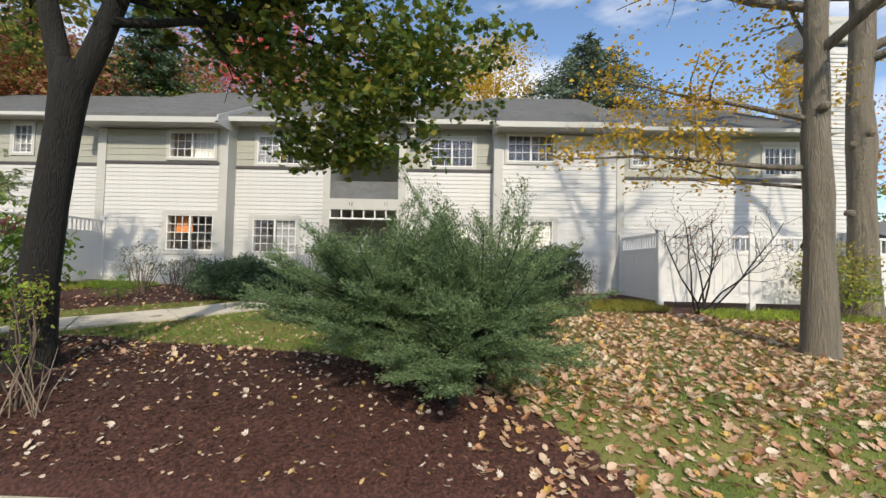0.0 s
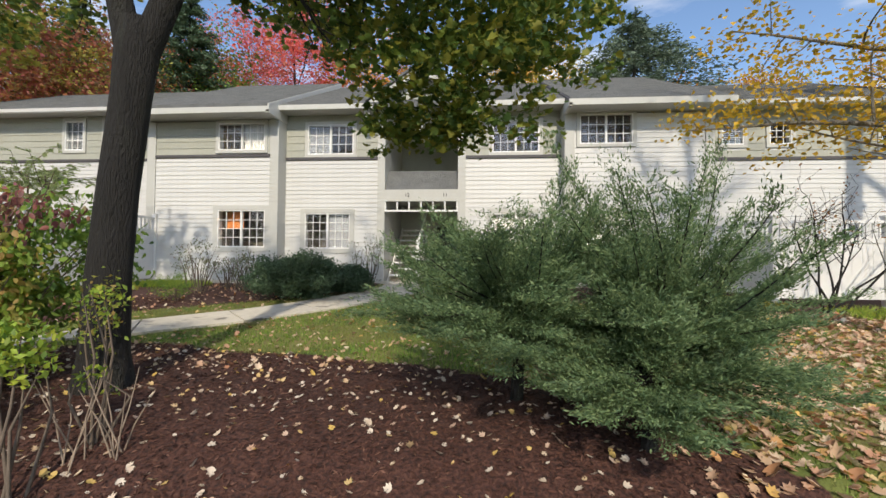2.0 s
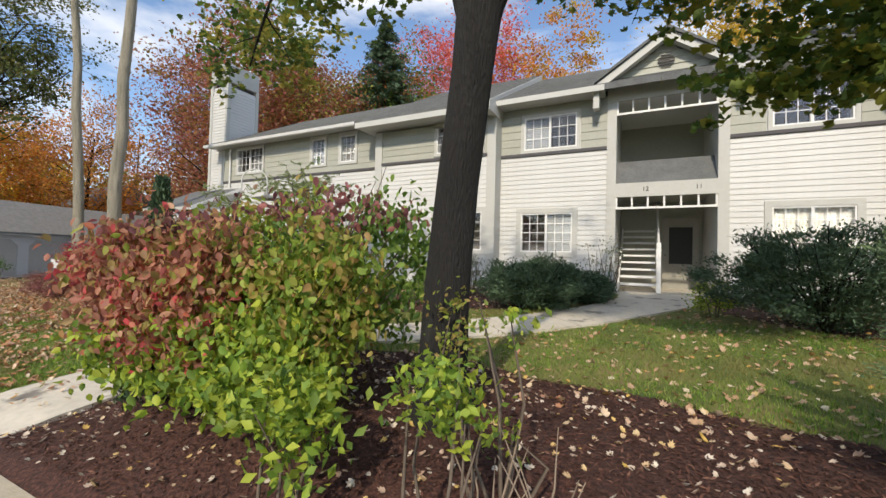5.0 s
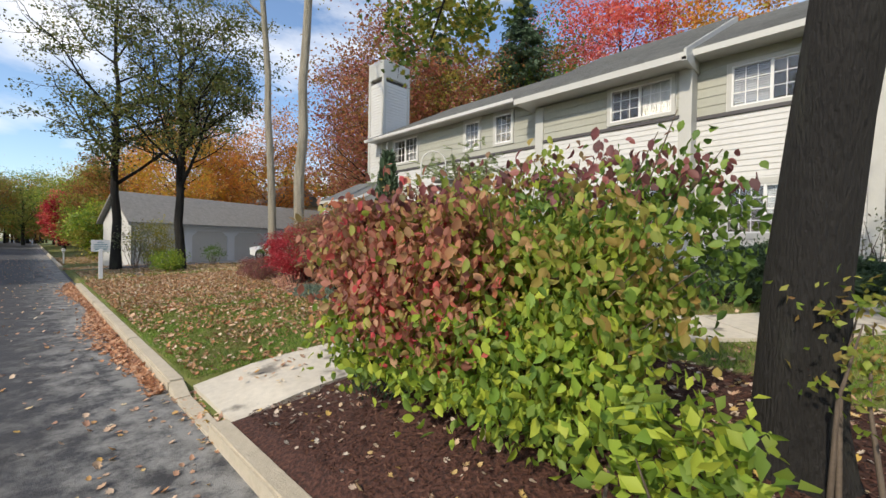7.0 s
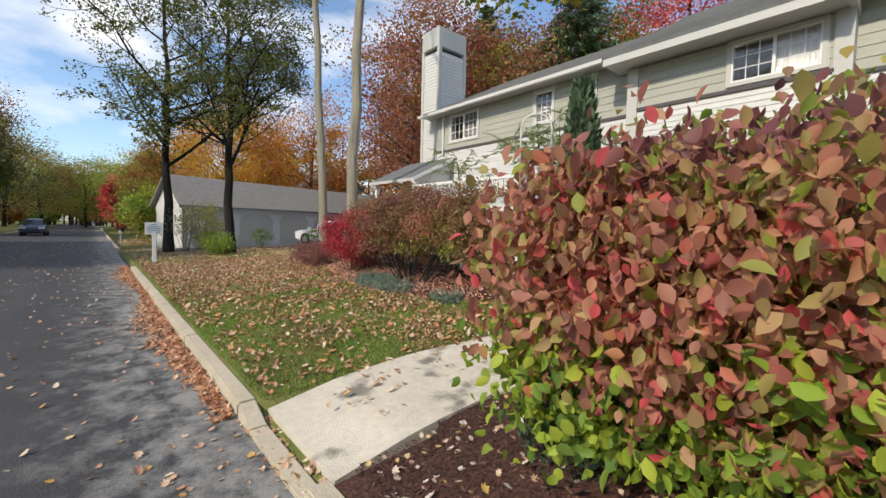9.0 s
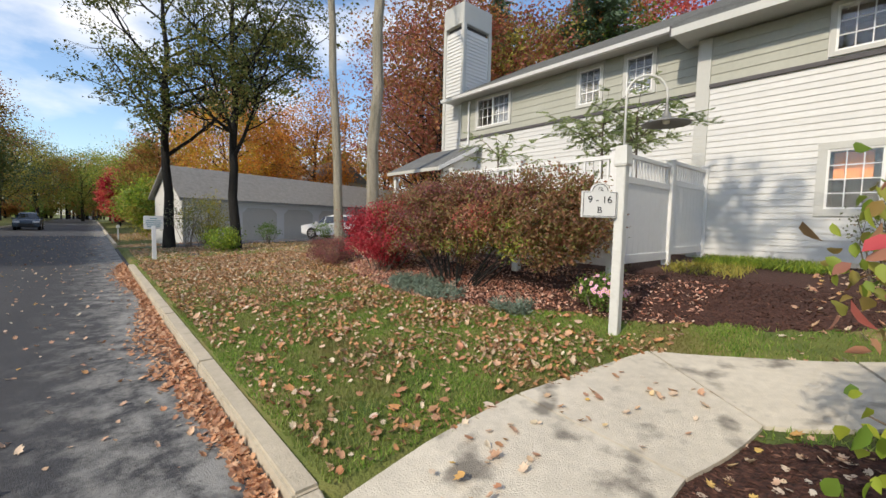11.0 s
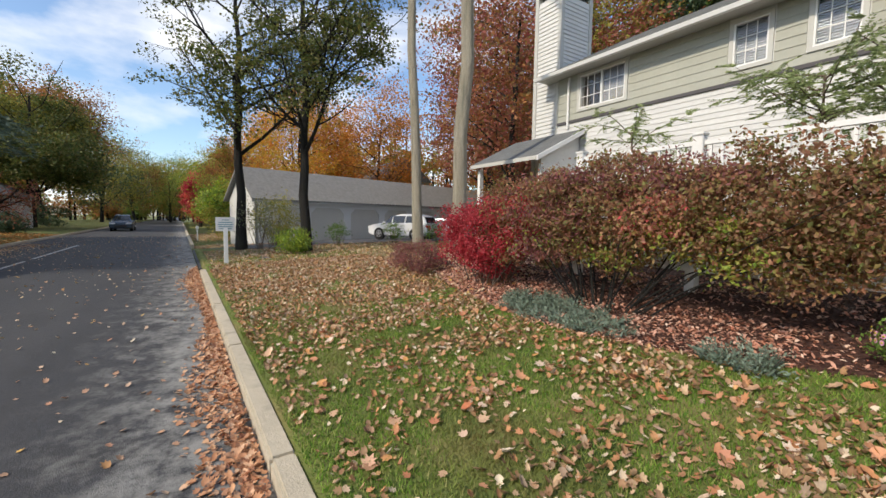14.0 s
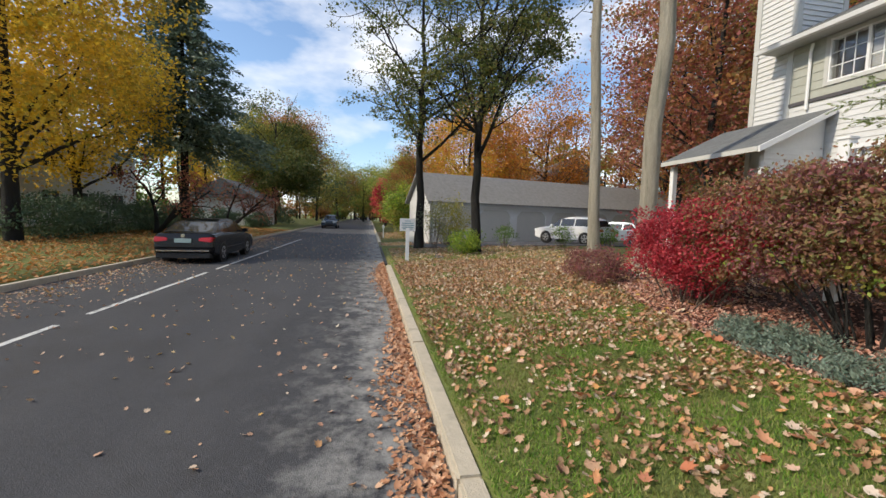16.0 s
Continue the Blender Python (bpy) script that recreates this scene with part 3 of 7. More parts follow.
for i in range(len(walk_c) - 1):
    slab, steps = Build(), 5
    c = [Vector((*p, 0)) for p in walk_c]
    def cross(j, u):
        p = c[i].lerp(c[i + 1], u)
        t0 = (c[i + 1] - c[max(0, i - 1)]).normalized()
        t1 = (c[min(len(c) - 1, i + 2)] - c[i]).normalized()
        t = t0.lerp(t1, u).normalized()
        w = walk_w[i] + (walk_w[i + 1] - walk_w[i]) * u
        s_ = Vector((-t.y, t.x, 0)) * w
        a_, b_ = p + s_, p - s_
        return [(a_.x, a_.y, walk_z(a_.x, a_.y)), (b_.x, b_.y, walk_z(b_.x, b_.y))]
    rows_ = [cross(i, u) for u in np.linspace(0.009, 0.991, steps + 1)]
    for r in rows_:
        slab.v += [(r[0][0], r[0][1], r[0][2] - 0.2), (r[1][0], r[1][1], r[1][2] - 0.2), r[1], r[0]]
    slab.f += [(3, 2, 1, 0), tuple(steps * 4 + k for k in range(4))]
    for j in range(steps):
        slab.f += [(j * 4 + k, j * 4 + (k + 1) % 4, j * 4 + 4 + (k + 1) % 4, j * 4 + 4 + k) for k in range(4)]
    tagged(slab.done("walk_slab", CONCRETE), "pale concrete walk slab with leaf stains", "walkway", "slabs of the walk", "structure")

# ---- house ----
Y0, Y1, Y2 = 12.4, 12.05, 12.5
house = holder("apartment_building", (-2.8, 12.5, 0.7), "two-storey apartment house with white and taupe lap siding", "building")
HB = Vector((2.8, -12.5, -0.7))


def hpart(b, name, material, parent=house, label="", bevel=0.0, smooth=False):
    """A part of the house, built in world places."""
    ob = b.done(name, material, None, label, smooth, bevel)
    ob.parent = parent
    if parent is house:
        ob.location = HB
    return ob


def plank_wall(x0, x1, z0, z1, y, step, material, wall, holes=(), name="siding_board"):
    """Lap boards on one wall; holes are (x0, x1, z0, z1)."""
    n = max(1, round((z1 - z0) / step))
    h = (z1 - z0) / n
    cache = {}
    for i in range(n):
        a, b_ = z0 + i * h, z0 + (i + 1) * h
        spans = [(x0, x1)]
        for hx0, hx1, hz0, hz1 in holes:
            if hz0 < (a + b_) / 2 < hz1:
                spans = [s for u, v in spans for s in ((u, min(v, hx0)), (max(u, hx1), v)) if s[1] - s[0] > 0.02]
        for u, v in spans:
            w = round(v - u, 3)
            if w not in cache:
                bb = Build()
                ring = lambda X: [(X, 0.0, 0.0), (X, -0.021, 0.0), (X, -0.020, 0.010), (X, -0.006, h + 0.004), (X, 0.0, h + 0.004)]
                bb.prism(ring(0), ring(w))
                cache[w] = mesh(name, bb.v, bb.f, material)
            ob = new(name, cache[w])
            ob.parent = wall
            ob.location = (u, y - 0.001, a)


def wall_box(name, x0, x1, z0, z1, yf, thick, material, holes, label):
    """A wall with openings cut through, as one mesh."""
    bb = Build()
    xsn = sorted({x0, x1, *[h[0] for h in holes], *[h[1] for h in holes]})
    for a, c in zip(xsn, xsn[1:]):
        zz = z0
        for h in sorted([h for h in holes if h[0] <= a + 1e-6 and h[1] >= c - 1e-6], key=lambda h: h[2]):
            if h[2] > zz:
                bb.box(a, yf, zz, c, yf + thick, h[2])
            zz = h[3]
        if z1 > zz:
            bb.box(a, yf, zz, c, yf + thick, z1)
    ob = hpart(bb, name, material, label=label)
    bm = bmesh.new(); bm.from_mesh(ob.data)
    bmesh.ops.remove_doubles(bm, verts=bm.verts, dist=0.0005)
    bm.to_mesh(ob.data); bm.free()
    return ob


def window(x0, x1, z0, z1, y, cols=3, rows=3, sashes=2, trim=0.1, fill="dark", label="", trimmat=None):
    """A slider with white bars; x0..z1 bound its glass and frame."""
    t = trimmat or TRIM
    w = hpart(Build().box(x0 - trim, y - 0.045, z0 - trim, x1 + trim, y - 0.002, z0).box(x0 - trim, y - 0.045, z1, x1 + trim, y - 0.002, z1 + trim)
              .box(x0 - trim, y - 0.045, z0, x0, y - 0.002, z1).box(x1, y - 0.045, z0, x1 + trim, y - 0.002, z1), "window", t, label=label or "two-sash sliding window with white grilles")
    f = Build()
    fr = 0.035
    f.box(x0, y - 0.03, z0, x1, y + 0.05, z0 + fr).box(x0, y - 0.03, z1 - fr, x1, y + 0.05, z1)
    f.box(x0, y - 0.03, z0 + fr, x0 + fr, y + 0.05, z1 - fr).box(x1 - fr, y - 0.03, z0 + fr, x1, y + 0.05, z1 - fr)
    sw = (x1 - x0) / sashes
    for s in range(1, sashes):
        f.box(x0 + sw * s - 0.028, y - 0.026, z0 + fr, x0 + sw * s + 0.028, y + 0.045, z1 - fr)
    hpart(f, "frame", FRAMEW, w)
    for s in range(sashes):
        a, c = x0 + sw * s + (fr if s == 0 else 0.028), x0 + sw * (s + 1) - (fr if s == sashes - 1 else 0.028)
        hpart(Build().box(a, y + 0.012, z0 + fr, c, y + 0.018, z1 - fr), "pane", GLASS, w).visible_shadow = False
        g = Build()
        for i in range(1, cols):
            X = a + (c - a) * i / cols
            g.box(X - 0.009, y - 0.002, z0 + fr, X + 0.009, y + 0.010, z1 - fr)
        for i in range(1, rows):
            Z = z0 + fr + (z1 - z0 - 2 * fr) * i / rows
            g.box(a, y - 0.003, Z - 0.009, c, y + 0.009, Z + 0.009)
        hpart(g, "grille", FRAMEW, w)
    # Added shallow box; its dark wall colour stands in for an unlit room.
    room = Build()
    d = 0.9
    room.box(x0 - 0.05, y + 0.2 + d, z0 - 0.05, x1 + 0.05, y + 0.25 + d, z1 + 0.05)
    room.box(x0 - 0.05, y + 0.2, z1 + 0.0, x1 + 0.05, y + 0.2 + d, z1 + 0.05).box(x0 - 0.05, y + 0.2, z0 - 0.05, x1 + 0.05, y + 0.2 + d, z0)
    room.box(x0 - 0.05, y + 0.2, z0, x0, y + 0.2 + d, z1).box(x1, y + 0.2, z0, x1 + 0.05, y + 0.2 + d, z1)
    hpart(room, "room_niche", ROOM_DIM, w)
    # Grey slats serve as blinds and as painted pale reflections on some panes.
    spans = {"dark": [], "curtain": [(0.0, 1.0)], "right": [(0.52, 0.98)], "blind": [(0.0, 1.0)], "blindright": [(0.52, 0.98)], "blindleft": [(0.02, 0.48)]}[fill]
    for u, v in spans:
        a, c = x0 + (x1 - x0) * u, x0 + (x1 - x0) * v
        k = Build()
        if "blind" in fill:
            n = int((z1 - z0) / 0.05)
            for i in range(n):
                zz = z0 + (z1 - z0) * (i + 0.5) / n
                k.prism([(a, y + 0.07, zz - 0.022), (a, y + 0.073, zz - 0.022), (a, y + 0.103, zz + 0.022), (a, y + 0.10, zz + 0.022)], [(c, y + 0.07, zz - 0.022), (c, y + 0.073, zz - 0.022), (c, y + 0.103, zz + 0.022), (c, y + 0.10, zz + 0.022)])
            hpart(k, "blind", BLIND_GLARE, w)
        else:
            n = int((c - a) / 0.05) + 2
            for i in range(n):
                X, Xn = a + (c - a) * i / n, a + (c - a) * (i + 1) / n
                s0, s1 = 0.02 * (i % 2), 0.02 * ((i + 1) % 2)
                k.prism([(X, y + 0.09 + s0, z0), (X, y + 0.096 + s0, z0), (X, y + 0.096 + s0, z1), (X, y + 0.09 + s0, z1)], [(Xn, y + 0.09 + s1, z0), (Xn, y + 0.096 + s1, z0), (Xn, y + 0.096 + s1, z1), (Xn, y + 0.09 + s1, z1)])
            hpart(k, "curtain", CURTAIN, w)
    return w


# sections: x range, plane, lower windows, upper windows
BANDZ = 4.42
SECT = [
    # Slats in these upper windows stand in for pale reflections on clear glass.
    ("white lap siding, taupe above", -18.85, -10.88, Y0, [], [(-18.02, -16.54, 4.72, 5.68, "blindright"), (-14.0, -13.36, 4.72, 5.64, "blind"), (-12.66, -12.0, 4.72, 5.64, "blind")], 5.82),
    ("white lap siding, taupe above", -10.65, -7.10, Y1, [(-8.68, -7.24, 1.74, 2.82, "dark")], [(-8.70, -7.28, 4.56, 5.36, "right")], 5.42),
    ("white lap siding, taupe above", -6.88, -4.05, Y2, [(-6.25, -4.88, 1.73, 2.78, "blindright")], [(-6.20, -4.80, 4.52, 5.42, "curtainleft")], 5.72),
    ("white lap siding, taupe above", -1.50, 1.22, Y2, [(-0.73, 0.63, 1.73, 2.78, "curtain")], [(-0.73, 0.60, 4.52, 5.40, "dark")], 5.72),
    ("white lap siding", 1.45, 4.85, Y1, [(1.56, 2.98, 1.74, 2.84, "curtain")], [(1.60, 3.0, 4.60, 5.42, "dark")], 5.42),
    ("white lap siding, taupe above", 5.05, 10.9, Y0, [], [(5.45, 6.02, 4.62, 5.20, "blind"), (6.66, 7.24, 4.62, 5.20, "dark"), (9.42, 10.4, 4.40, 5.26, "dark")], 5.62),
]
for i, (lab, x0, x1, y, low, up, ztop) in enumerate(SECT):
    band = BANDZ if i < 5 else 4.26
    allh = [(a - 0.0, b_ + 0.0, c, d) for a, b_, c, d, _ in low + up]
    wall = wall_box("wall", x0, x1, 0.45, ztop, y, 0.2, WHITE, allh, lab)
    hole = lambda ws: [(a - 0.1, b_ + 0.1, c - 0.1, d + 0.1) for a, b_, c, d, _ in ws]
    plank_wall(x0, x1, 0.78, band - 0.06, y, 0.128, WHITE, wall, hole(low))
    if i == 4:
        plank_wall(x0, x1, band - 0.06, ztop, y, 0.128, WHITE, wall, hole(up))
    else:
        plank_wall(x0, x1, band + 0.02, ztop, y, 0.2, TAUPE, wall, hole(up), "siding_board_taupe")
        hpart(Build().box(x0, y - 0.05, band - 0.06, x1, y - 0.001, band + 0.02), "belt_board", BAND)
    hpart(Build().box(x0, y - 0.02, 0.4, x1, y + 0.1, 0.78), "foundation", CONCRETE)
    for a, b_, c, d, fill in low:
        window(a, b_, c, d, y, 3, 4, 2, 0.13, fill)
    for a, b_, c, d, fill in up:
        fill = "blindleft" if fill == "curtainleft" else fill
        window(a, b_, c, d, y, 3, 3, 2 if b_ - a > 0.9 else 1, 0.08, fill, "" if b_ - a > 0.9 else "small square window with white grilles")
for xa, xb, yy, z1 in [(-10.90, -10.64, Y1 - 0.05, 5.42), (-7.12, -6.86, Y1 - 0.05, 5.45), (1.20, 1.46, Y1 - 0.05, 5.45), (4.84, 5.06, Y1 - 0.05, 5.42), (-18.98, -18.84, Y0 - 0.04, 5.7)]:
    hpart(Build().box(xa, yy, 0.5, xb, 12.7, z1), "corner_board", TRIM)
hpart(Build().box(-4.06, Y2 - 0.07, 0.5, -3.84, 15.0, 5.75), "stairwell_side", TRIM)
hpart(Build().box(-1.71, Y2 - 0.07, 0.5, -1.49, 15.0, 5.75), "stairwell_side", TRIM)
hpart(Build().box(-3.84, 15.0, 0.5, -1.71, 15.2, 5.75), "stairwell_back", TAUPE)
hpart(Build().box(-18.95, 12.62, 0.4, -18.75, 22, 5.8).box(10.9, 12.62, 0.4, 11.1, 22, 5.8).box(-18.75, 21.8, 0.4, 10.9, 22, 5.8), "back_wall", WHITE)

# roof slabs
def roof_slab(x0, x1, ye, ze, name="roof", thick=0.14, label="", dzr=0.0, lift=0.0):
    yr, zr = 17.2, 5.72 + 0.535 * (17.2 - 11.9)
    b = Build()
    ze += lift
    dz = zr + dzr + lift
    b.prism([(x0, ye, ze - thick), (x0, yr, dz - thick), (x0, yr, dz), (x0, ye, ze)], [(x1, ye, ze - thick), (x1, yr, dz - thick), (x1, yr, dz), (x1, ye, ze)])
    b.prism([(x0, yr, dz - thick), (x0, 22.6, 5.6), (x0, 22.6, 5.74), (x0, yr, dz)], [(x1, yr, dz - thick), (x1, 22.6, 5.6), (x1, 22.6, 5.74), (x1, yr, dz)])
    r = hpart(b, name, SHINGLE, label=label)
    for X in ((x0, x1) if lift else ()):
        e = 0.05 if X == x1 else -0.05
        # Left rake is dark: shingle edge plus its shadow, put into the colour.
        hpart(Build().prism([(X, ye - 0.01, ze - 0.24), (X, yr, dz - 0.24), (X, yr, dz - 0.02), (X, ye - 0.01, ze - 0.02)], [(X + e, ye - 0.01, ze - 0.24), (X + e, yr, dz - 0.24), (X + e, yr, dz - 0.02), (X + e, ye - 0.01, ze - 0.02)]), "rake_board", BAND if e < 0 else TRIM, r)
    n = 30
    for k in range(n):
        u0, u1 = k / n, (k + 1) / n
        ya, za, yb, zb = ye + (yr - ye) * u0, ze + (dz - ze) * u0, ye + (yr - ye) * u1 + 0.02, ze + (dz - ze) * u1
        q = Build().prism([(x0, ya, za + 0.002), (x0, yb, zb + 0.002), (x0, yb, zb + 0.006), (x0, ya, za + 0.014)], [(x1, ya, za + 0.002), (x1, yb, zb + 0.002), (x1, yb, zb + 0.006), (x1, ya, za + 0.014)])
        hpart(q, "shingle_course", SHINGLE, r)
    return r


roof_slab(-19.35, -11.25, 11.86, 5.86, thick=0.10)
roof_slab(-11.25, -6.9, 11.42, 5.50, lift=0.20)
roof_slab(-6.85, 1.2, 11.95, 5.84)
roof_slab(1.25, 5.25, 11.42, 5.50, lift=0.12)
roof_slab(5.25, 11.3, 11.86, 5.66, thick=0.10, dzr=-0.28)
for x0, x1, ye, z0, z1 in [(-11.25, -6.84, 11.38, 5.44, 5.60), (-6.86, -4.1, 11.92, 5.68, 5.82), (-1.45, 1.18, 11.92, 5.68, 5.82), (1.18, 5.25, 11.38, 5.44, 5.60)]:
    hpart(Build().box(x0, ye, z0, x1, ye + 0.04, z1), "fascia", TRIM)
    hpart(Build().box(x0, ye + 0.04, z0 + 0.02, x1, Y2 + 0.02, z0 + 0.04), "soffit", TRIM)
for x0, x1, z in [(-19.35, -11.25, 5.78), (5.3, 11.3, 5.58)]:
    hpart(Build().prism([(x0, 11.88, z - 0.05), (x0, 11.79, z - 0.04), (x0, 11.76, z + 0.05), (x0, 11.88, z + 0.05)], [(x1, 11.88, z - 0.05), (x1, 11.79, z - 0.04), (x1, 11.76, z + 0.05), (x1, 11.88, z + 0.05)]), "gutter", FRAMEW)
    hpart(Build().box(x0, 11.88, z + 0.0, x1, Y0 + 0.1, z + 0.02), "soffit", TRIM)

for X0, X1 in ((-6.93, -6.83), (1.17, 1.27)):
    hpart(Build().prism([(X0, 11.38, 5.42), (X0, 12.75, 5.42), (X0, 12.75, 6.12), (X0, 11.38, 5.50)], [(X1, 11.38, 5.42), (X1, 12.75, 5.42), (X1, 12.75, 6.12), (X1, 11.38, 5.50)]), "eave_return", TRIM)

# gabled porch over the stairs
PX = -2.775
gable = Build().prism([(-4.25, 12.36, 5.86), (-1.30, 12.36, 5.86), (PX, 12.36, 6.72)], [(-4.25, 12.5, 5.86), (-1.30, 12.5, 5.86), (PX, 12.5, 6.72)])
gable = hpart(gable, "gable", TAUPE, label="taupe gable with a round louvre")
for i in range(5):
    z = 5.9 + i * 0.16
    hw = (6.72 - z) / 0.86 * 1.475 - 0.05
    if hw > 0.05:
        hpart(Build().prism([(PX - hw, 12.36, z), (PX - hw, 12.33, z), (PX - hw + 0.1, 12.355, z + 0.16), (PX - hw + 0.1, 12.36, z + 0.16)], [(PX + hw, 12.36, z), (PX + hw, 12.33, z), (PX + hw - 0.1, 12.355, z + 0.16), (PX + hw - 0.1, 12.36, z + 0.16)]), "siding_board_taupe", TAUPE, gable)
for s in (-1, 1):
    a = (PX + s * 1.52, 5.70)
    ap = (PX, 6.78)
    hpart(Build().prism([(a[0], 12.05, a[1]), (a[0], 12.05, a[1] + 0.2), (a[0], 12.25, a[1] + 0.2), (a[0], 12.25, a[1])], [(ap[0], 12.05, ap[1] - 0.04), (ap[0], 12.05, ap[1] + 0.16), (ap[0], 12.25, ap[1] + 0.16), (ap[0], 12.25, ap[1] - 0.04)]), "rake_board", TRIM)
    hpart(Build().prism([(a[0] + s * 0.05, 11.98, a[1] + 0.20), (a[0] + s * 0.05, 11.98, a[1] + 0.26), (a[0] + s * 0.05, 15.5, a[1] + 0.26), (a[0] + s * 0.05, 15.5, a[1] + 0.2)], [(ap[0], 11.98, ap[1] + 0.16), (ap[0], 11.98, ap[1] + 0.24), (ap[0], 15.5, ap[1] + 0.24), (ap[0], 15.5, ap[1] + 0.16)]), "porch_roof", SHINGLE)
    hpart(Build().box(a[0] - 0.07, 12.05, 5.3, a[0] + 0.07, 12.3, 5.72), "bracket", TRIM)
for s, x, z in (("12", -3.25, 3.30), ("11", -2.15, 3.30), ("13", -2.15, 5.70)):
    cu = bpy.data.curves.new("door_number", "FONT")
    cu.body, cu.size, cu.extrude = s, 0.15, 0.004
    cu.materials.append(INK)
    o = new("door_number", cu)
    o.parent = house
    o.location = Vector((x, Y2 - (0.09 if z < 4 else 0.11), z - 0.05)) + HB
    o.rotation_euler = (radians(90), 0, 0)
lv = Build()
for k in range(6):
    z = 6.16 + k * 0.055
    hw = math.sqrt(max(0.0, 0.17 ** 2 - (z - 6.30) ** 2)) + 0.01
    lv.box(PX - hw, 12.30, z, PX + hw, 12.325, z + 0.02)
hpart(lv, "louvre", BAND, gable)
hpart(Build().box(-3.84, Y2 + 0.05, 5.56, -1.71, 15.0, 5.60), "porch_ceiling", FRAMEW)
hpart(Build().box(-4.06, Y2 - 0.10, 5.52, -1.49, Y2 - 0.02, 5.86), "beam", TRIM)
hpart(Build().box(-3.84, Y2 - 0.08, 3.12, -1.71, Y2 + 0.02, 3.46), "beam", TRIM)
hpart(Build().box(-3.84, Y2 - 0.02, 3.3, -1.71, 15.0, 3.46), "landing", TAUPE)
hpart(Build().prism([(-3.84, Y2 - 0.02, 3.46), (-3.84, Y2 + 0.5, 4.12), (-3.84, Y2 + 0.56, 4.12), (-3.84, Y2 + 0.10, 3.46)], [(-1.71, Y2 - 0.02, 3.46), (-1.71, Y2 + 0.5, 4.12), (-1.71, Y2 + 0.56, 4.12), (-1.71, Y2 + 0.10, 3.46)]), "balcony_skirt", SHINGLE)
hpart(Build().tube([(-18.35, 12.30, 5.7), (-18.35, 12.26, 5.5), (-18.40, 12.33, 5.3), (-18.40, 12.33, 4.2)], [0.035] * 4, 8), "downspout", FRAMEW)
# Flat orange panel stands in for the warm glow behind the left sash.
hpart(Build().box(-8.62, Y1 + 0.35, 2.3, -8.1, Y1 + 0.37, 2.8), "lampshade", mat("orange_glow", (0.75, 0.25, 0.06), 0.6))
for z0, z1 in [(2.82, 3.12), (5.18, 5.52)]:
    hpart(Build().box(-3.84, Y2 - 0.06, z0, -1.71, Y2 - 0.0, z0 + 0.05), "transom_rail", FRAMEW)
    for k in range(7):
        X = -3.82 + k * (2.09 / 6)
        hpart(Build().box(X - 0.02, Y2 - 0.055, z0 + 0.05, X + 0.02, Y2 - 0.005, z1), "transom_bar", FRAMEW)
# stairs
for k in range(14):
    z = 0.80 + (k + 1) * 0.185
    hpart(Build().box(-3.74, 12.75 + k * 0.26, z - 0.05, -2.92, 13.05 + k * 0.26, z), "step", FRAMEW)
for X in (-3.80, -2.90):
    hpart(Build().prism([(X, 12.6, 0.75), (X, 12.9, 0.75), (X, 16.5, 3.35), (X, 16.3, 3.5)], [(X + 0.04, 12.6, 0.75), (X + 0.04, 12.9, 0.75), (X + 0.04, 16.5, 3.35), (X + 0.04, 16.3, 3.5)]), "stringer", FRAMEW)
hpart(Build().box(-2.92, 12.55, 0.75, -2.82, 12.65, 2.0), "newel", FRAMEW)
hpart(Build().tube([(-2.87, 12.6, 1.95), (-2.87, 15.0, 3.3)], [0.03, 0.03]), "handrail", FRAMEW)
hpart(Build().box(-3.9, 12.3, 0.5, -1.65, 15.0, 0.79), "entry_slab", CONCRETE)
door = hpart(Build().box(-2.72, 14.9, 0.79, -1.80, 14.98, 2.85), "door", mat("door_taupe", (0.33, 0.32, 0.28), 0.5), label="taupe entry door")
hpart(Build().box(-2.55, 14.88, 1.5, -1.97, 14.9, 2.55), "door_pane", BLACK, door)
hpart(Build().tube([(-2.65, 14.84, 1.75), (-2.65, 14.90, 1.75)], [0.03, 0.03], 8), "knob", METALG, door)

# chimneys
def chimney(x0, x1, y0, y1, ztop, sec_label):
    ch = hpart(Build().box(x0, y0, 0.4, x1, y1, ztop - 0.95), "chimney", WHITE, label=sec_label)
    n = int((ztop - 0.95 - 0.8) / 0.128)
    bb = Build()
    for k in range(n):
        z = 0.8 + k * 0.128
        o = 0.028
        bb.prism([(x0 - o, y0 - o, z), (x1 + o, y0 - o, z), (x1 + o, y1, z), (x0 - o, y1, z)], [(x0 - 0.004, y0 - 0.004, z + 0.13), (x1 + 0.004, y0 - 0.004, z + 0.13), (x1 + 0.004, y1, z + 0.13), (x0 - 0.004, y1, z + 0.13)])
    hpart(bb, "chimney_siding", WHITE, ch)
    cb = Build()
    for X in (x0, x1):
        for Yy in (y0,):
            cb.box(X - 0.07, Yy - 0.05, 0.7, X + 0.07, Yy + 0.09, ztop - 0.75)
    cb.box(x1 - 0.05, y1 - 0.07, 5.5, x1 + 0.05, y1 + 0.07, ztop - 0.75)
    hpart(cb, "chimney_corner", TRIM, ch)
    hpart(Build().box(x0 - 0.06, y0 - 0.06, ztop - 0.78, x1 + 0.06, y1 + 0.06, ztop), "chimney_cap", TRIM, ch, bevel=0.02)
    hpart(Build().box(x0 + 0.1, y0 + 0.1, ztop - 0.95, x1 - 0.1, y1 - 0.1, ztop - 0.78), "chimney_throat", BAND, ch)


chimney(-19.95, -18.95, 12.5, 13.9, 9.5, "tall square chimney clad in white siding")
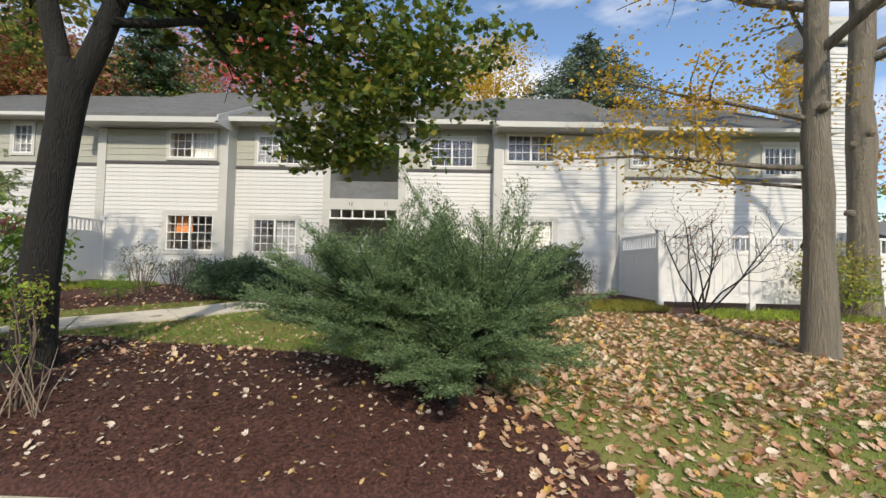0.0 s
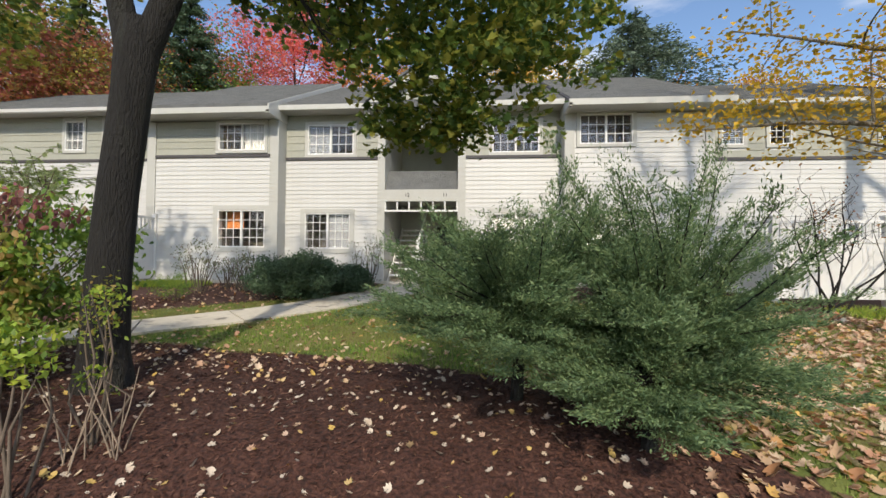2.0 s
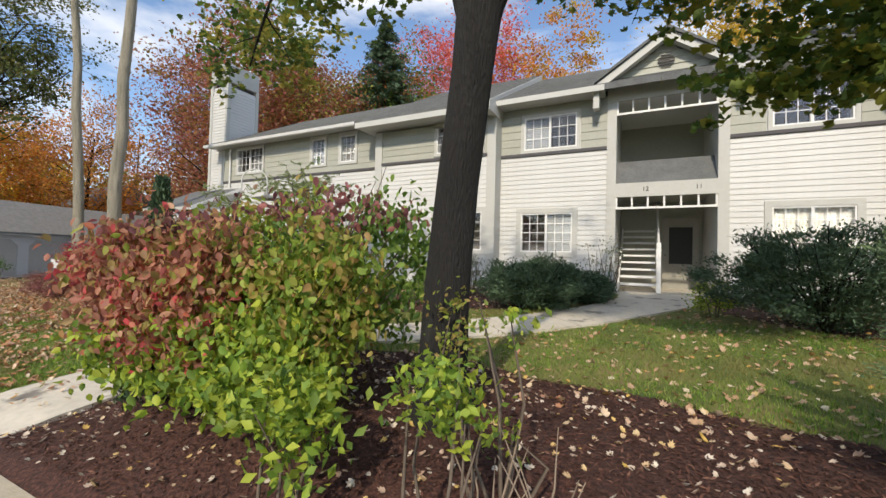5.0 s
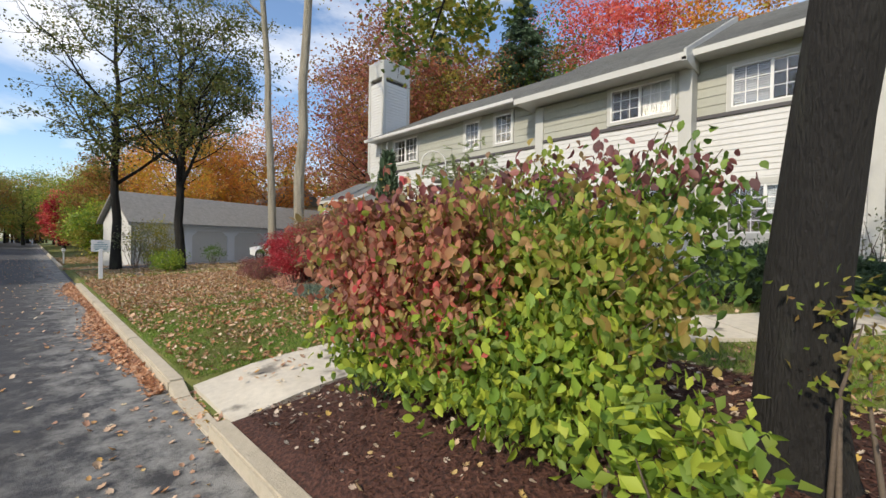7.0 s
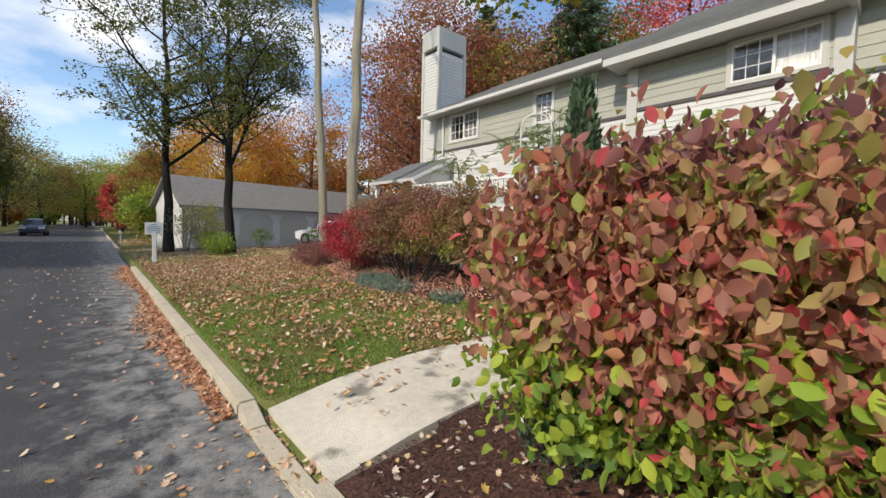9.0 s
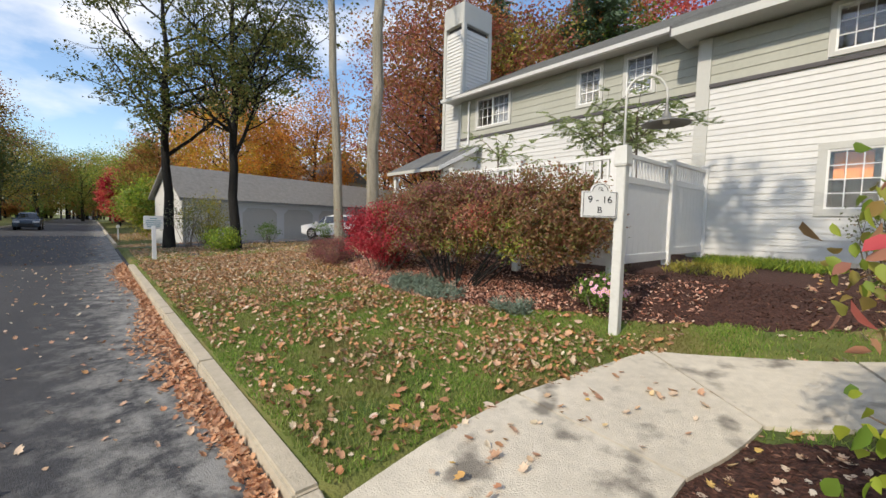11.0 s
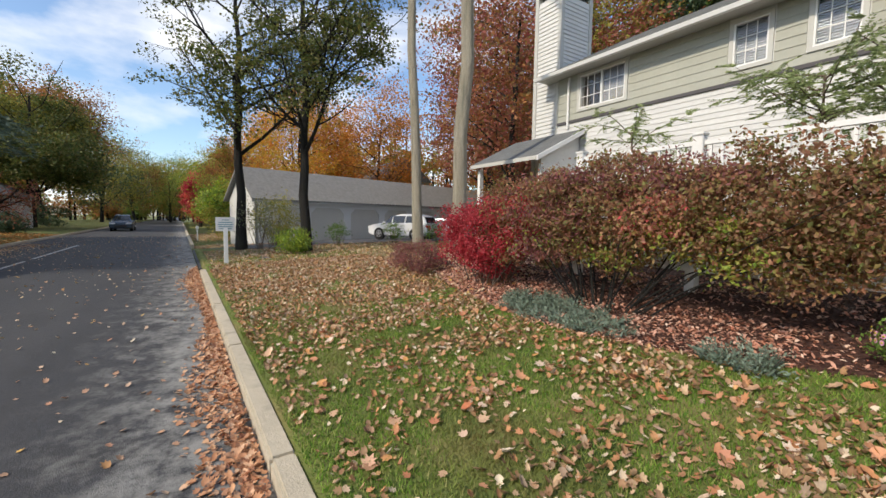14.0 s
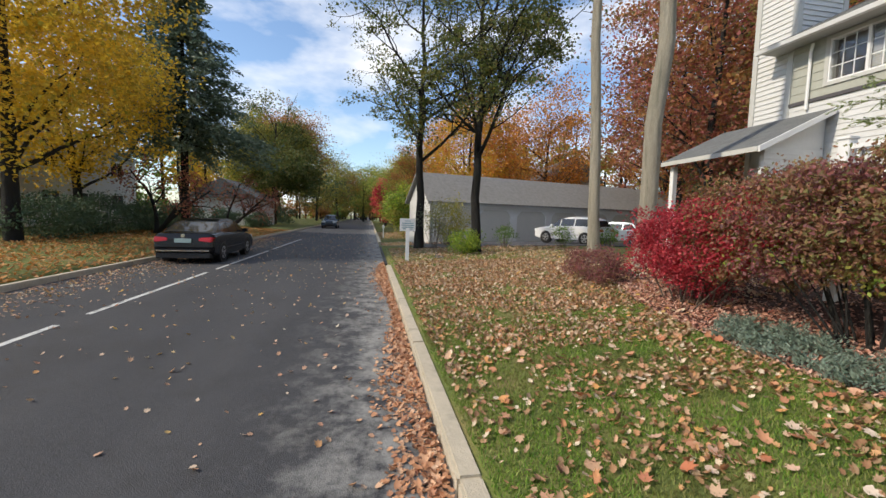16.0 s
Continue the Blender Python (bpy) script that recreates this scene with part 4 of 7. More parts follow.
chimney(11.12, 12.2, 12.5, 13.9, 9.4, "tall square chimney clad in white siding")

# ---- plants: makers ----


def rv(rng, s=1.0):
    return Vector(rng.normal(0, s, 3))


def limb(b, start, d, length, r0, r1, rng, wander=0.12, rise=0.05, n=6, seg=6):
    """A wandering limb; returns the points along it."""
    pts, rad = [Vector(start)], [r0]
    d = Vector(d).normalized()
    for i in range(n):
        d = (d + rv(rng, wander) + Vector((0, 0, rise))).normalized()
        pts.append(pts[-1] + d * length / n)
        rad.append(r0 + (r1 - r0) * (i + 1) / n)
    b.tube(pts, rad, seg, cap=False)
    return pts, rad


def branches(b, pts, rad, rng, count, length, depth, tips, spread=0.9, rise=0.08, lo=0.3, seg=5):
    """Side branches from a limb, down to twigs whose points go to tips."""
    for k in range(count):
        u = lo + (1 - lo) * (k + rng.uniform(0, 1)) / count
        i = min(len(pts) - 2, int(u * (len(pts) - 1)))
        p = pts[i].lerp(pts[i + 1], u * (len(pts) - 1) - i)
        d = (pts[i + 1] - pts[i]).normalized()
        a = rng.uniform(0, 6.28)
        side = (d.orthogonal().normalized() * math.cos(a) + d.cross(d.orthogonal().normalized()) * math.sin(a))
        q, rr = limb(b, p, d * (1 - spread * 0.5) + side * spread, length * (1.15 - 0.5 * u) * rng.uniform(0.7, 1.2), rad[i] * 0.55, rad[i] * 0.12 + 0.002, rng, 0.16, rise, 4, seg)
        if depth > 1:
            branches(b, q, rr, rng, max(3, count // 2), length * 0.5, depth - 1, tips, spread, rise, 0.25, 4)
        else:
            tips.extend(q[1:])
        if depth == 2:
            tips.extend(q[-2:])


def tree_thing(name, label, at, group=""):
    return holder(name, at, label, "tree", group)


def crown_points(rng, centre, radii, clumps, per, size, hollow=0.45, seed_gap=0.0):
    """Points in leafy clumps spread through an ellipsoid, more of them near its skin."""
    out = []
    for i in range(clumps):
        v = rng.normal(size=3); v /= np.linalg.norm(v)
        r = rng.uniform(hollow, 1.0) ** 0.7 * (1 + 0.12 * math.sin(5 * v[0] + 3 * v[1] + centre[0]) + 0.1 * math.sin(7 * v[2] + 4 * v[0]))
        c = np.array(centre) + v * r * np.array(radii)
        s = size * rng.uniform(0.6, 1.3)
        out.append(c + rng.normal(size=(per, 3)) * np.array([s, s, s * 0.6]))
    return np.concatenate(out)


def far_tree(name, label, x, y, height, rad, material, seed, trunk=0.28, low=0.25, leafsize=0.34, clumps=150, per=60, second=None, bark=None, base=None):
    """A broadleaf tree in the middle distance: trunk, forked limbs and a crown of leafy clumps."""
    rng = np.random.default_rng(seed)
    z0 = gz(x, y) if base is None else base
    t = tree_thing(name, label, (x, y, z0))
    b = Build()
    pts, rr = limb(b, (0, 0, -0.15), (0, 0, 1), height * 0.8, trunk, trunk * 0.25, rng, 0.05, 0.1, 8, 8)
    cz = height * (low + 1) / 2
    for k in range(14):
        i = 2 + k % 6
        a = rng.uniform(0, 6.28)
        limb(b, pts[i], (math.cos(a), math.sin(a), 0.7), rad * 0.9, rr[i] * 0.45, 0.02, rng, 0.14, 0.06, 5, 5)
    b.done("trunk", bark or BARK, t, smooth=True)
    hz = height * (1 - low) / 2
    if clumps > 400:
        # a broad crown grows as several uneven masses
        parts = [((0, 0, cz), 0.62, 0.95)] + [((rad * 0.5 * math.cos(a), rad * 0.5 * math.sin(a), cz + hz * rng.uniform(-0.5, 0.35)), rng.uniform(0.38, 0.52), rng.uniform(0.35, 0.55)) for a in (0.4, 1.5, 2.7, 3.9, 5.2)]
        P = np.concatenate([crown_points(rng, c, (rad * f, rad * f, hz * g), clumps // 6, per, rad * 0.11, 0.35) for c, f, g in parts])
    else:
        P = crown_points(rng, (0, 0, cz), (rad, rad, hz), clumps, per, rad * 0.15)
    if second is not None:
        child("crown", leaves("crown", P[: len(P) * 3 // 5], leafsize, material, 0.3, 0.7, rng), t)
        child("crown", leaves("crown", P[len(P) * 3 // 5:], leafsize, second, 0.3, 0.7, rng), t)
    else:
        child("crown", leaves("crown", P, leafsize, material, 0.3, 0.7, rng), t)
    return t


def conifer(name, label, x, y, height, rad, material, seed, low=0.12, base=None):
    rng = np.random.default_rng(seed)
    t = tree_thing(name, label, (x, y, gz(x, y) if base is None else base))
    b = Build()
    b.tube([(0, 0, -0.15), (0.05, 0, height * 0.5), (0, 0, height)], [height * 0.018, height * 0.011, 0.02], 8)
    P, D = [], []
    levels = int(height * 2.2)
    for i in range(levels):
        z = height * (low + (1 - low) * i / levels)
        R = rad * (1 - (z / height - low) / (1 - low)) ** 0.8 + 0.15
        for k in range(9):
            a = rng.uniform(0, 6.28)
            r = R * rng.uniform(0.6, 1.2)
            e = Vector((math.cos(a) * r, math.sin(a) * r, z - r * 0.22 + 0.25 * rng.normal()))
            b.tube([(0, 0, z), tuple(e)], [0.03, 0.008], 4, False)
            n = int(16 + 30 * r)
            u = rng.uniform(0.2, 1.05, n)[:, None]
            pts = np.array([0, 0, z]) * (1 - u) + np.array(e) * u
            pts += rng.normal(size=(n, 3)) * np.array([0.16, 0.16, 0.10]) * (0.6 + r * 0.25)
            P.append(pts)
            D.append(np.tile(np.array([math.cos(a), math.sin(a), -0.35]), (n, 1)))
    b.done("trunk", BARK, t, smooth=True)
    child("crown", leaves("crown", np.concatenate(P), 0.34, material, 0.2, 0.34, rng, np.concatenate(D), 0.45), t)
    return t


def shrub(name, label, x, y, blobs, seed, nstem=12, base=None, oval=False, leafsize=0.07, spread=1.0, clump=0.13, category="shrub", bark=None, hollow=0.5, aspect=0.55, flat=0.0, tips=0.0):
    """A shrub of many stems; blobs are (dx, dy, dz, rx, ry, rz, clumps, leaves a clump, material)."""
    rng = np.random.default_rng(seed)
    z0 = gz(x, y) if base is None else base
    t = holder(name, (x, y, z0), label, category)
    b = Build()
    for dx, dy, dz, rx, ry, rz, clumps, per, mt in blobs:
        for k in range(max(3, int(nstem * rx))):
            v = rng.normal(size=3) * 0.5
            e = Vector((dx + v[0] * rx, dy + v[1] * ry, dz + abs(v[2]) * rz * 0.9))
            s = Vector((e.x * 0.25 + rng.normal() * 0.06, e.y * 0.25 + rng.normal() * 0.06, -0.05))
            m1 = s.lerp(e, 0.5) + Vector((rng.normal() * 0.06, rng.normal() * 0.06, 0.1))
            b.tube([s, m1, e], [0.014, 0.009, 0.003], 5, False)
    b.done("branchwork", bark or TWIG, t, smooth=True)
    for dx, dy, dz, rx, ry, rz, clumps, per, mt in blobs:
        P = crown_points(rng, (dx, dy, dz), (rx, ry, rz), clumps, per, clump, hollow)
        P = P[P[:, 2] > 0.02]
        child("foliage", leaves("foliage", P, leafsize, mt, flat, aspect, rng, tips=tips, oval=oval), t)
    return t


# ---- garage, fence, porch, signs, cars ----
def siding_rows(b, x0, y0, x1, y1, z0, z1, step=0.13, out=0.02):
    """Lap rows on an upright plane from (x0, y0) to (x1, y1), standing out to its right."""
    d = Vector((x1 - x0, y1 - y0, 0)).normalized()
    o = Vector((d.y, -d.x, 0)) * out
    n = int((z1 - z0) / step)
    for i in range(n):
        z = z0 + (z1 - z0) * i / n
        zt = z0 + (z1 - z0) * (i + 1) / n
        A, B_ = Vector((x0, y0, 0)), Vector((x1, y1, 0))
        r = lambda P: [(P.x, P.y, z), (P.x + o.x, P.y + o.y, z), (P.x + o.x * 0.2, P.y + o.y * 0.2, zt), (P.x, P.y, zt)]
        b.prism(r(A), r(B_))


garage = holder("garage_building", (-40.4, 15.5, -0.55), "long white garage with arched overhead doors and a grey shingle roof", "garage")
GO = Vector((41.0, -16.0, 0.55))


def gpart(b, name, material, parent=garage, label="", bevel=0.0):
    ob = b.done(name, material, None, label, False, bevel)
    ob.parent = parent
    if parent is garage:
        ob.location = GO
    return ob


GX, GY0, GY1, GZ = -41.0, 6.4, 34.0, -0.6
gpart(Build().box(GX - 6.4, GY0 + 0.1, GZ, GX - 0.15, GY1, 2.0), "wall", WHITE)
gw = Build()
gw.prism([(GX, GY0, GZ), (GX - 6.5, GY0, GZ), (GX - 6.5, GY0, 2.05), (GX - 3.25, GY0, 3.66), (GX, GY0, 2.05)], [(GX, GY0 + 0.15, GZ), (GX - 6.5, GY0 + 0.15, GZ), (GX - 6.5, GY0 + 0.15, 2.05), (GX - 3.25, GY0 + 0.15, 3.66), (GX, GY0 + 0.15, 2.05)])
gpart(gw, "gable_wall", WHITE)
gs = Build(); siding_rows(gs, GX - 6.4, GY0 - 0.001, GX - 0.05, GY0 - 0.001, GZ + 0.3, 2.0, 0.16)
gpart(gs, "gable_siding", WHITE)
rf = Build()
for s in (1, -1):
    ex = GX - 3.25 + s * 3.75
    rf.prism([(GX - 3.25, GY0 - 0.3, 3.73), (ex, GY0 - 0.3, 1.92), (ex, GY0 - 0.3, 2.02), (GX - 3.25, GY0 - 0.3, 3.85)], [(GX - 3.25, GY1, 3.73), (ex, GY1, 1.92), (ex, GY1, 2.02), (GX - 3.25, GY1, 3.85)])
gpart(rf, "roof", mat("shingle_pale", (0.24, 0.235, 0.225), 0.92, 0.25, 4.0, 0.6, 40.0))
gpart(Build().box(GX + 0.42, GY0 - 0.3, 1.84, GX + 0.5, GY1, 2.02), "fascia", TRIM)
gpart(Build().box(GX - 0.1, GY0, GZ, GX, GY0 + 0.3, 2.0), "corner_board", TRIM)
GDOOR = mat("garage_door", (0.60, 0.58, 0.53), 0.6, 0.06, 1.0)
for k in range(8):
    y0 = GY0 + 0.55 + k * 3.35
    fr = Build().box(GX - 0.02, y0 - 0.3, GZ, GX + 0.08, y0, 2.0).box(GX - 0.02, y0 + 2.75, GZ, GX + 0.08, y0 + 3.05, 2.0).box(GX - 0.02, y0, 1.62, GX + 0.08, y0 + 2.75, 2.0)
    for yy, s in ((y0, 1), (y0 + 2.75, -1)):
        fr.prism([(GX - 0.02, yy, 1.62), (GX - 0.02, yy + s * 0.4, 1.62), (GX - 0.02, yy, 1.3)], [(GX + 0.08, yy, 1.62), (GX + 0.08, yy + s * 0.4, 1.62), (GX + 0.08, yy, 1.3)])
    gpart(fr, "door_frame", FRAMEW)
    gd = gpart(Build().box(GX - 0.12, y0, GZ, GX - 0.04, y0 + 2.75, 1.62), "garage_door", GDOOR)
    for j in range(4):
        gpart(Build().box(GX - 0.04, y0 + 0.02, GZ + 0.05 + j * 0.55, GX - 0.02, y0 + 2.73, GZ + 0.57 + j * 0.55), "door_panel", GDOOR, gd)

# white vinyl fence
VINYL = mat("fence_vinyl", (0.72, 0.72, 0.71), 0.5, 0.04, 1.0)


def fence_panel(name, ax, ay, bx, by, z0, ztop, group):
    """A fence panel with solid boards below and an open top, from post to post."""
    L = math.hypot(bx - ax, by - ay)
    f = holder(name, (ax, ay, z0), "white vinyl privacy fence panel with a spindle top", "fence", group)
    f.rotation_euler = (0, 0, math.atan2(by - ay, bx - ax))
    h = ztop - z0
    Build().box(-0.065, -0.065, -0.35, 0.065, 0.065, h + 0.06).done("post", VINYL, f, bevel=0.008)
    Build().box(-0.08, -0.08, h + 0.06, 0.08, 0.08, h + 0.10).done("post_cap", VINYL, f, bevel=0.01)
    for a, b_ in ((0.02, 0.16), (h - 0.46, h - 0.36), (h - 0.06, h)):
        Build().box(0.065, -0.03, a, L - 0.065, 0.03, b_).done("rail", VINYL, f)
    n = max(3, int((L - 0.13) / 0.19))
    for i in range(n):
        a = 0.065 + (L - 0.13) * i / n
        Build().box(a + 0.002, -0.012, 0.16, a + (L - 0.13) / n - 0.002, 0.012, h - 0.46).done("board", VINYL, f)
    m = max(6, int((L - 0.13) / 0.125))
    sp = Build().box(-0.016, -0.012, 0, 0.016, 0.012, 0.30)
    me = mesh("spindle", sp.v, sp.f, VINYL)
    for i in range(m):
        s = new("spindle", me); s.parent = f
        s.location = (0.065 + (L - 0.13) * (i + 0.5) / m, 0, h - 0.36)


FLX, FLY = -10.62, 7.95
fence_panel("yard_fence", FLX, 12.05, FLX, 10.1, 0.80, 2.60, "left yard fence")
fence_panel("yard_fence", FLX, 10.1, FLX, FLY, 0.72, 2.50, "left yard fence")
for i in range(2):
    fence_panel("yard_fence", FLX - i * 1.87, FLY, FLX - (i + 1) * 1.87, FLY + 0.02, 0.70, 2.44, "left yard fence")
fence_panel("yard_fence", FLX - 3.74, 7.97, FLX - 3.74, 10.1, 0.66, 2.44, "left yard fence")
fence_panel("yard_fence", FLX - 3.74, 10.1, FLX - 3.74, 12.2, 0.70, 2.50, "left yard fence")
fence_panel("yard_fence", 4.98, 12.0, 4.98, 9.8, 0.70, 2.36, "right yard fence")
for i in range(3):
    fence_panel("yard_fence", 4.98 + i * 2.15, 9.8, 4.98 + (i + 1) * 2.15, 9.8, 0.70, 2.33, "right yard fence")

# side porch at the far end of the house
porch = holder("side_porch", (-19.3, 11.4, 0.6), "small shed-roofed porch of white boards on the house front", "porch")
pw = Build().prism([(-18.05, 10.75, 0.3), (-18.05, 12.36, 0.3), (-18.05, 12.36, 3.95), (-18.05, 10.75, 3.1)], [(-17.95, 10.75, 0.3), (-17.95, 12.36, 0.3), (-17.95, 12.36, 3.95), (-17.95, 10.75, 3.1)])
ps = Build()
for k in range(20):
    z = 0.6 + k * 0.128
    ps.prism([(-17.95, 10.75, z), (-17.925, 10.75, z), (-17.945, 10.75, z + 0.128), (-17.95, 10.75, z + 0.128)], [(-17.95, 12.33, z), (-17.925, 12.33, z), (-17.945, 12.33, z + 0.128), (-17.95, 12.33, z + 0.128)])
for nm, bb, mt in [("roof", Build().prism([(-20.7, 10.4, 3.05), (-20.7, 12.34, 4.0), (-20.7, 12.34, 4.1), (-20.7, 10.4, 3.15)], [(-17.75, 10.4, 3.05), (-17.75, 12.34, 4.0), (-17.75, 12.34, 4.1), (-17.75, 10.4, 3.15)]), SHINGLE),
                   ("fascia", Build().box(-20.7, 10.35, 3.02, -17.75, 10.395, 3.13), TRIM), ("rake", Build().prism([(-17.74, 10.36, 3.0), (-17.74, 12.3, 3.95), (-17.74, 12.3, 4.08), (-17.74, 10.36, 3.13)], [(-17.70, 10.36, 3.0), (-17.70, 12.3, 3.95), (-17.70, 12.3, 4.08), (-17.70, 10.36, 3.13)]), FRAMEW),
                   ("wall", pw, WHITE), ("siding", ps, WHITE),
                   ("post", Build().box(-20.55, 10.55, 0.1, -20.42, 10.68, 3.0), FRAMEW)]:
    o = bb.done(nm, mt, porch); o.location = (19.3, -11.4, -0.6)

# lamp post with sign
lp = holder("lamp_post", (-9.83, 6.50, gz(-9.83, 6.5)), "white square lamp post with a gooseneck lamp and house-number board", "lamp post")
POST = mat("post_paint", (0.60, 0.60, 0.57), 0.55, 0.08, 3.0)
Build().box(-0.054, -0.054, -0.1, 0.054, 0.054, 2.0).done("post", POST, lp, bevel=0.008)
Build().prism([(-0.078, -0.078, 1.98), (0.078, -0.078, 1.98), (0.078, 0.078, 1.98), (-0.078, 0.078, 1.98)], [(-0.062, -0.062, 2.19), (0.062, -0.062, 2.19), (0.062, 0.062, 2.19), (-0.062, 0.062, 2.19)]).box(-0.07, -0.07, 1.96, 0.07, 0.07, 1.985).done("post_cap", POST, lp)
arm = [(0, 0, 2.15), (0, 0, 2.68)]
for i in range(11):
    a = math.pi * i / 10
    arm.append((0.22 * (1 - math.cos(a)) * 0.75, 0.22 * (1 - math.cos(a)) * 0.66, 2.76 + 0.22 * math.sin(a)))
arm.append((0.33, 0.29, 2.64))
Build().tube(arm, [0.013] * len(arm), 8).done("gooseneck", POST, lp, smooth=True)
sh = Build().lathe([(0.016, 2.66), (0.02, 2.58), (0.045, 2.545), (0.05, 2.51), (0.10, 2.485), (0.245, 2.445), (0.255, 2.43), (0.24, 2.43), (0.09, 2.465), (0.02, 2.48)], 0.33, 0.29, 28)
sh.done("shade", METALG, lp, "weathered grey metal shade", smooth=True)
Build().lathe([(0.0, 2.43), (0.035, 2.44), (0.04, 2.48), (0.02, 2.50)], 0.33, 0.29, 12).done("bulb", mat("lamp_globe", (0.8, 0.8, 0.75), 0.3), lp, smooth=True)
sd = Vector((-0.38, -0.925, 0)).normalized()
board = new("sign_board"); board.parent = lp
BX = Build().box(-0.46, -0.02, 1.30, 0.0, 0.02, 1.66)
BX.done("plate", mat("sign_white", (0.70, 0.70, 0.68), 0.5, 0.04), board, bevel=0.006)
arch = Build().prism([(-0.23 + 0.115 * math.cos(math.pi * k / 12), -0.018, 1.66 + 0.115 * math.sin(math.pi * k / 12)) for k in range(13)], [(-0.23 + 0.115 * math.cos(math.pi * k / 12), 0.018, 1.66 + 0.115 * math.sin(math.pi * k / 12)) for k in range(13)])
arch.done("arch", MATS["sign_white"], board)
fl = Build()
for x0, z0, x1, z1 in [(-0.445, 1.315, -0.015, 1.322), (-0.445, 1.64, -0.36, 1.647), (-0.10, 1.64, -0.015, 1.647), (-0.445, 1.315, -0.438, 1.647), (-0.022, 1.315, -0.015, 1.647)]:
    fl.box(x0, -0.0225, z0, x1, -0.0195, z1)
for k in range(12):
    a, c = math.pi * k / 12, math.pi * (k + 1) / 12
    fl.tube([(-0.23 + 0.1 * math.cos(a), -0.02, 1.655 + 0.1 * math.sin(a)), (-0.23 + 0.1 * math.cos(c), -0.02, 1.655 + 0.1 * math.sin(c))], [0.004, 0.004], 4)
fl.tube([(-0.26, -0.021, 1.68), (-0.235, -0.021, 1.715), (-0.20, -0.021, 1.70), (-0.225, -0.021, 1.675), (-0.19, -0.021, 1.665)], [0.004] * 5, 4)
fl.done("border", INK, board)


def text(s, size, at, parent, name, rot=(90, 0, 0)):
    cu = bpy.data.curves.new(name, "FONT")
    cu.body, cu.size, cu.extrude, cu.align_x, cu.align_y = s, size, 0.0015, "CENTER", "CENTER"
    cu.materials.append(INK)
    o = new(name, cu)
    o.parent = parent
    o.location = at
    o.rotation_euler = [radians(a) for a in rot]
    return o


text("9 - 16", 0.135, (-0.23, -0.0225, 1.54), board, "number")
text("B", 0.12, (-0.23, -0.0225, 1.40), board, "letter")
board.rotation_euler = (0, 0, radians(52))
board.location = (-0.02, -0.07, 0.27)
board.scale = (0.90, 1, 0.84)

# parking notice on a short post
s2 = holder("parking_sign", (-24.6, 3.45, gz(-24.6, 3.45)), "small white notice board on a short white post", "sign")
Build().box(-0.06, -0.06, -0.1, 0.06, 0.06, 1.15).done("post", FRAMEW, s2, bevel=0.006)
Build().box(-0.02, -0.28, 1.05, 0.02, 0.28, 1.5).done("board", MATS["sign_white"], s2, bevel=0.006)
tx = Build()
for z, w in [(1.40, 0.1), (1.32, 0.2), (1.25, 0.22), (1.18, 0.2), (1.12, 0.18)]:
    tx.box(0.021, -w, z, 0.024, w, z + 0.025)
tx.done("writing", mat("sign_teal", (0.1, 0.25, 0.3), 0.6), s2)

PAINTB = mat("car_black", (0.005, 0.0055, 0.007), 0.16, 0.02, 2.0, spec=0.4)
PAINTW = mat("car_white", (0.72, 0.72, 0.72), 0.25, 0.02, 2.0)
PAINTG = mat("car_grey_blue", (0.04, 0.06, 0.09), 0.25, 0.03, 2.0)
PAINTS = mat("car_silver_blue", (0.30, 0.36, 0.42), 0.3, 0.03, 2.0, metal=0.3)
TYRE = mat("tyre", (0.02, 0.02, 0.02), 0.9, 0.1)
RIM = mat("rim", (0.5, 0.5, 0.52), 0.35, 0.05, metal=0.8)
CARGLASS = mat("car_glass", (0.02, 0.025, 0.03), 0.05, 0.02, spec=0.8)
TAIL = mat("tail_lamp_red", (0.55, 0.015, 0.02), 0.25, 0.05)
HEAD = mat("head_lamp", (0.7, 0.72, 0.75), 0.15, 0.05)
CHROME = mat("chrome", (0.6, 0.6, 0.62), 0.2, 0.02, metal=1.0)


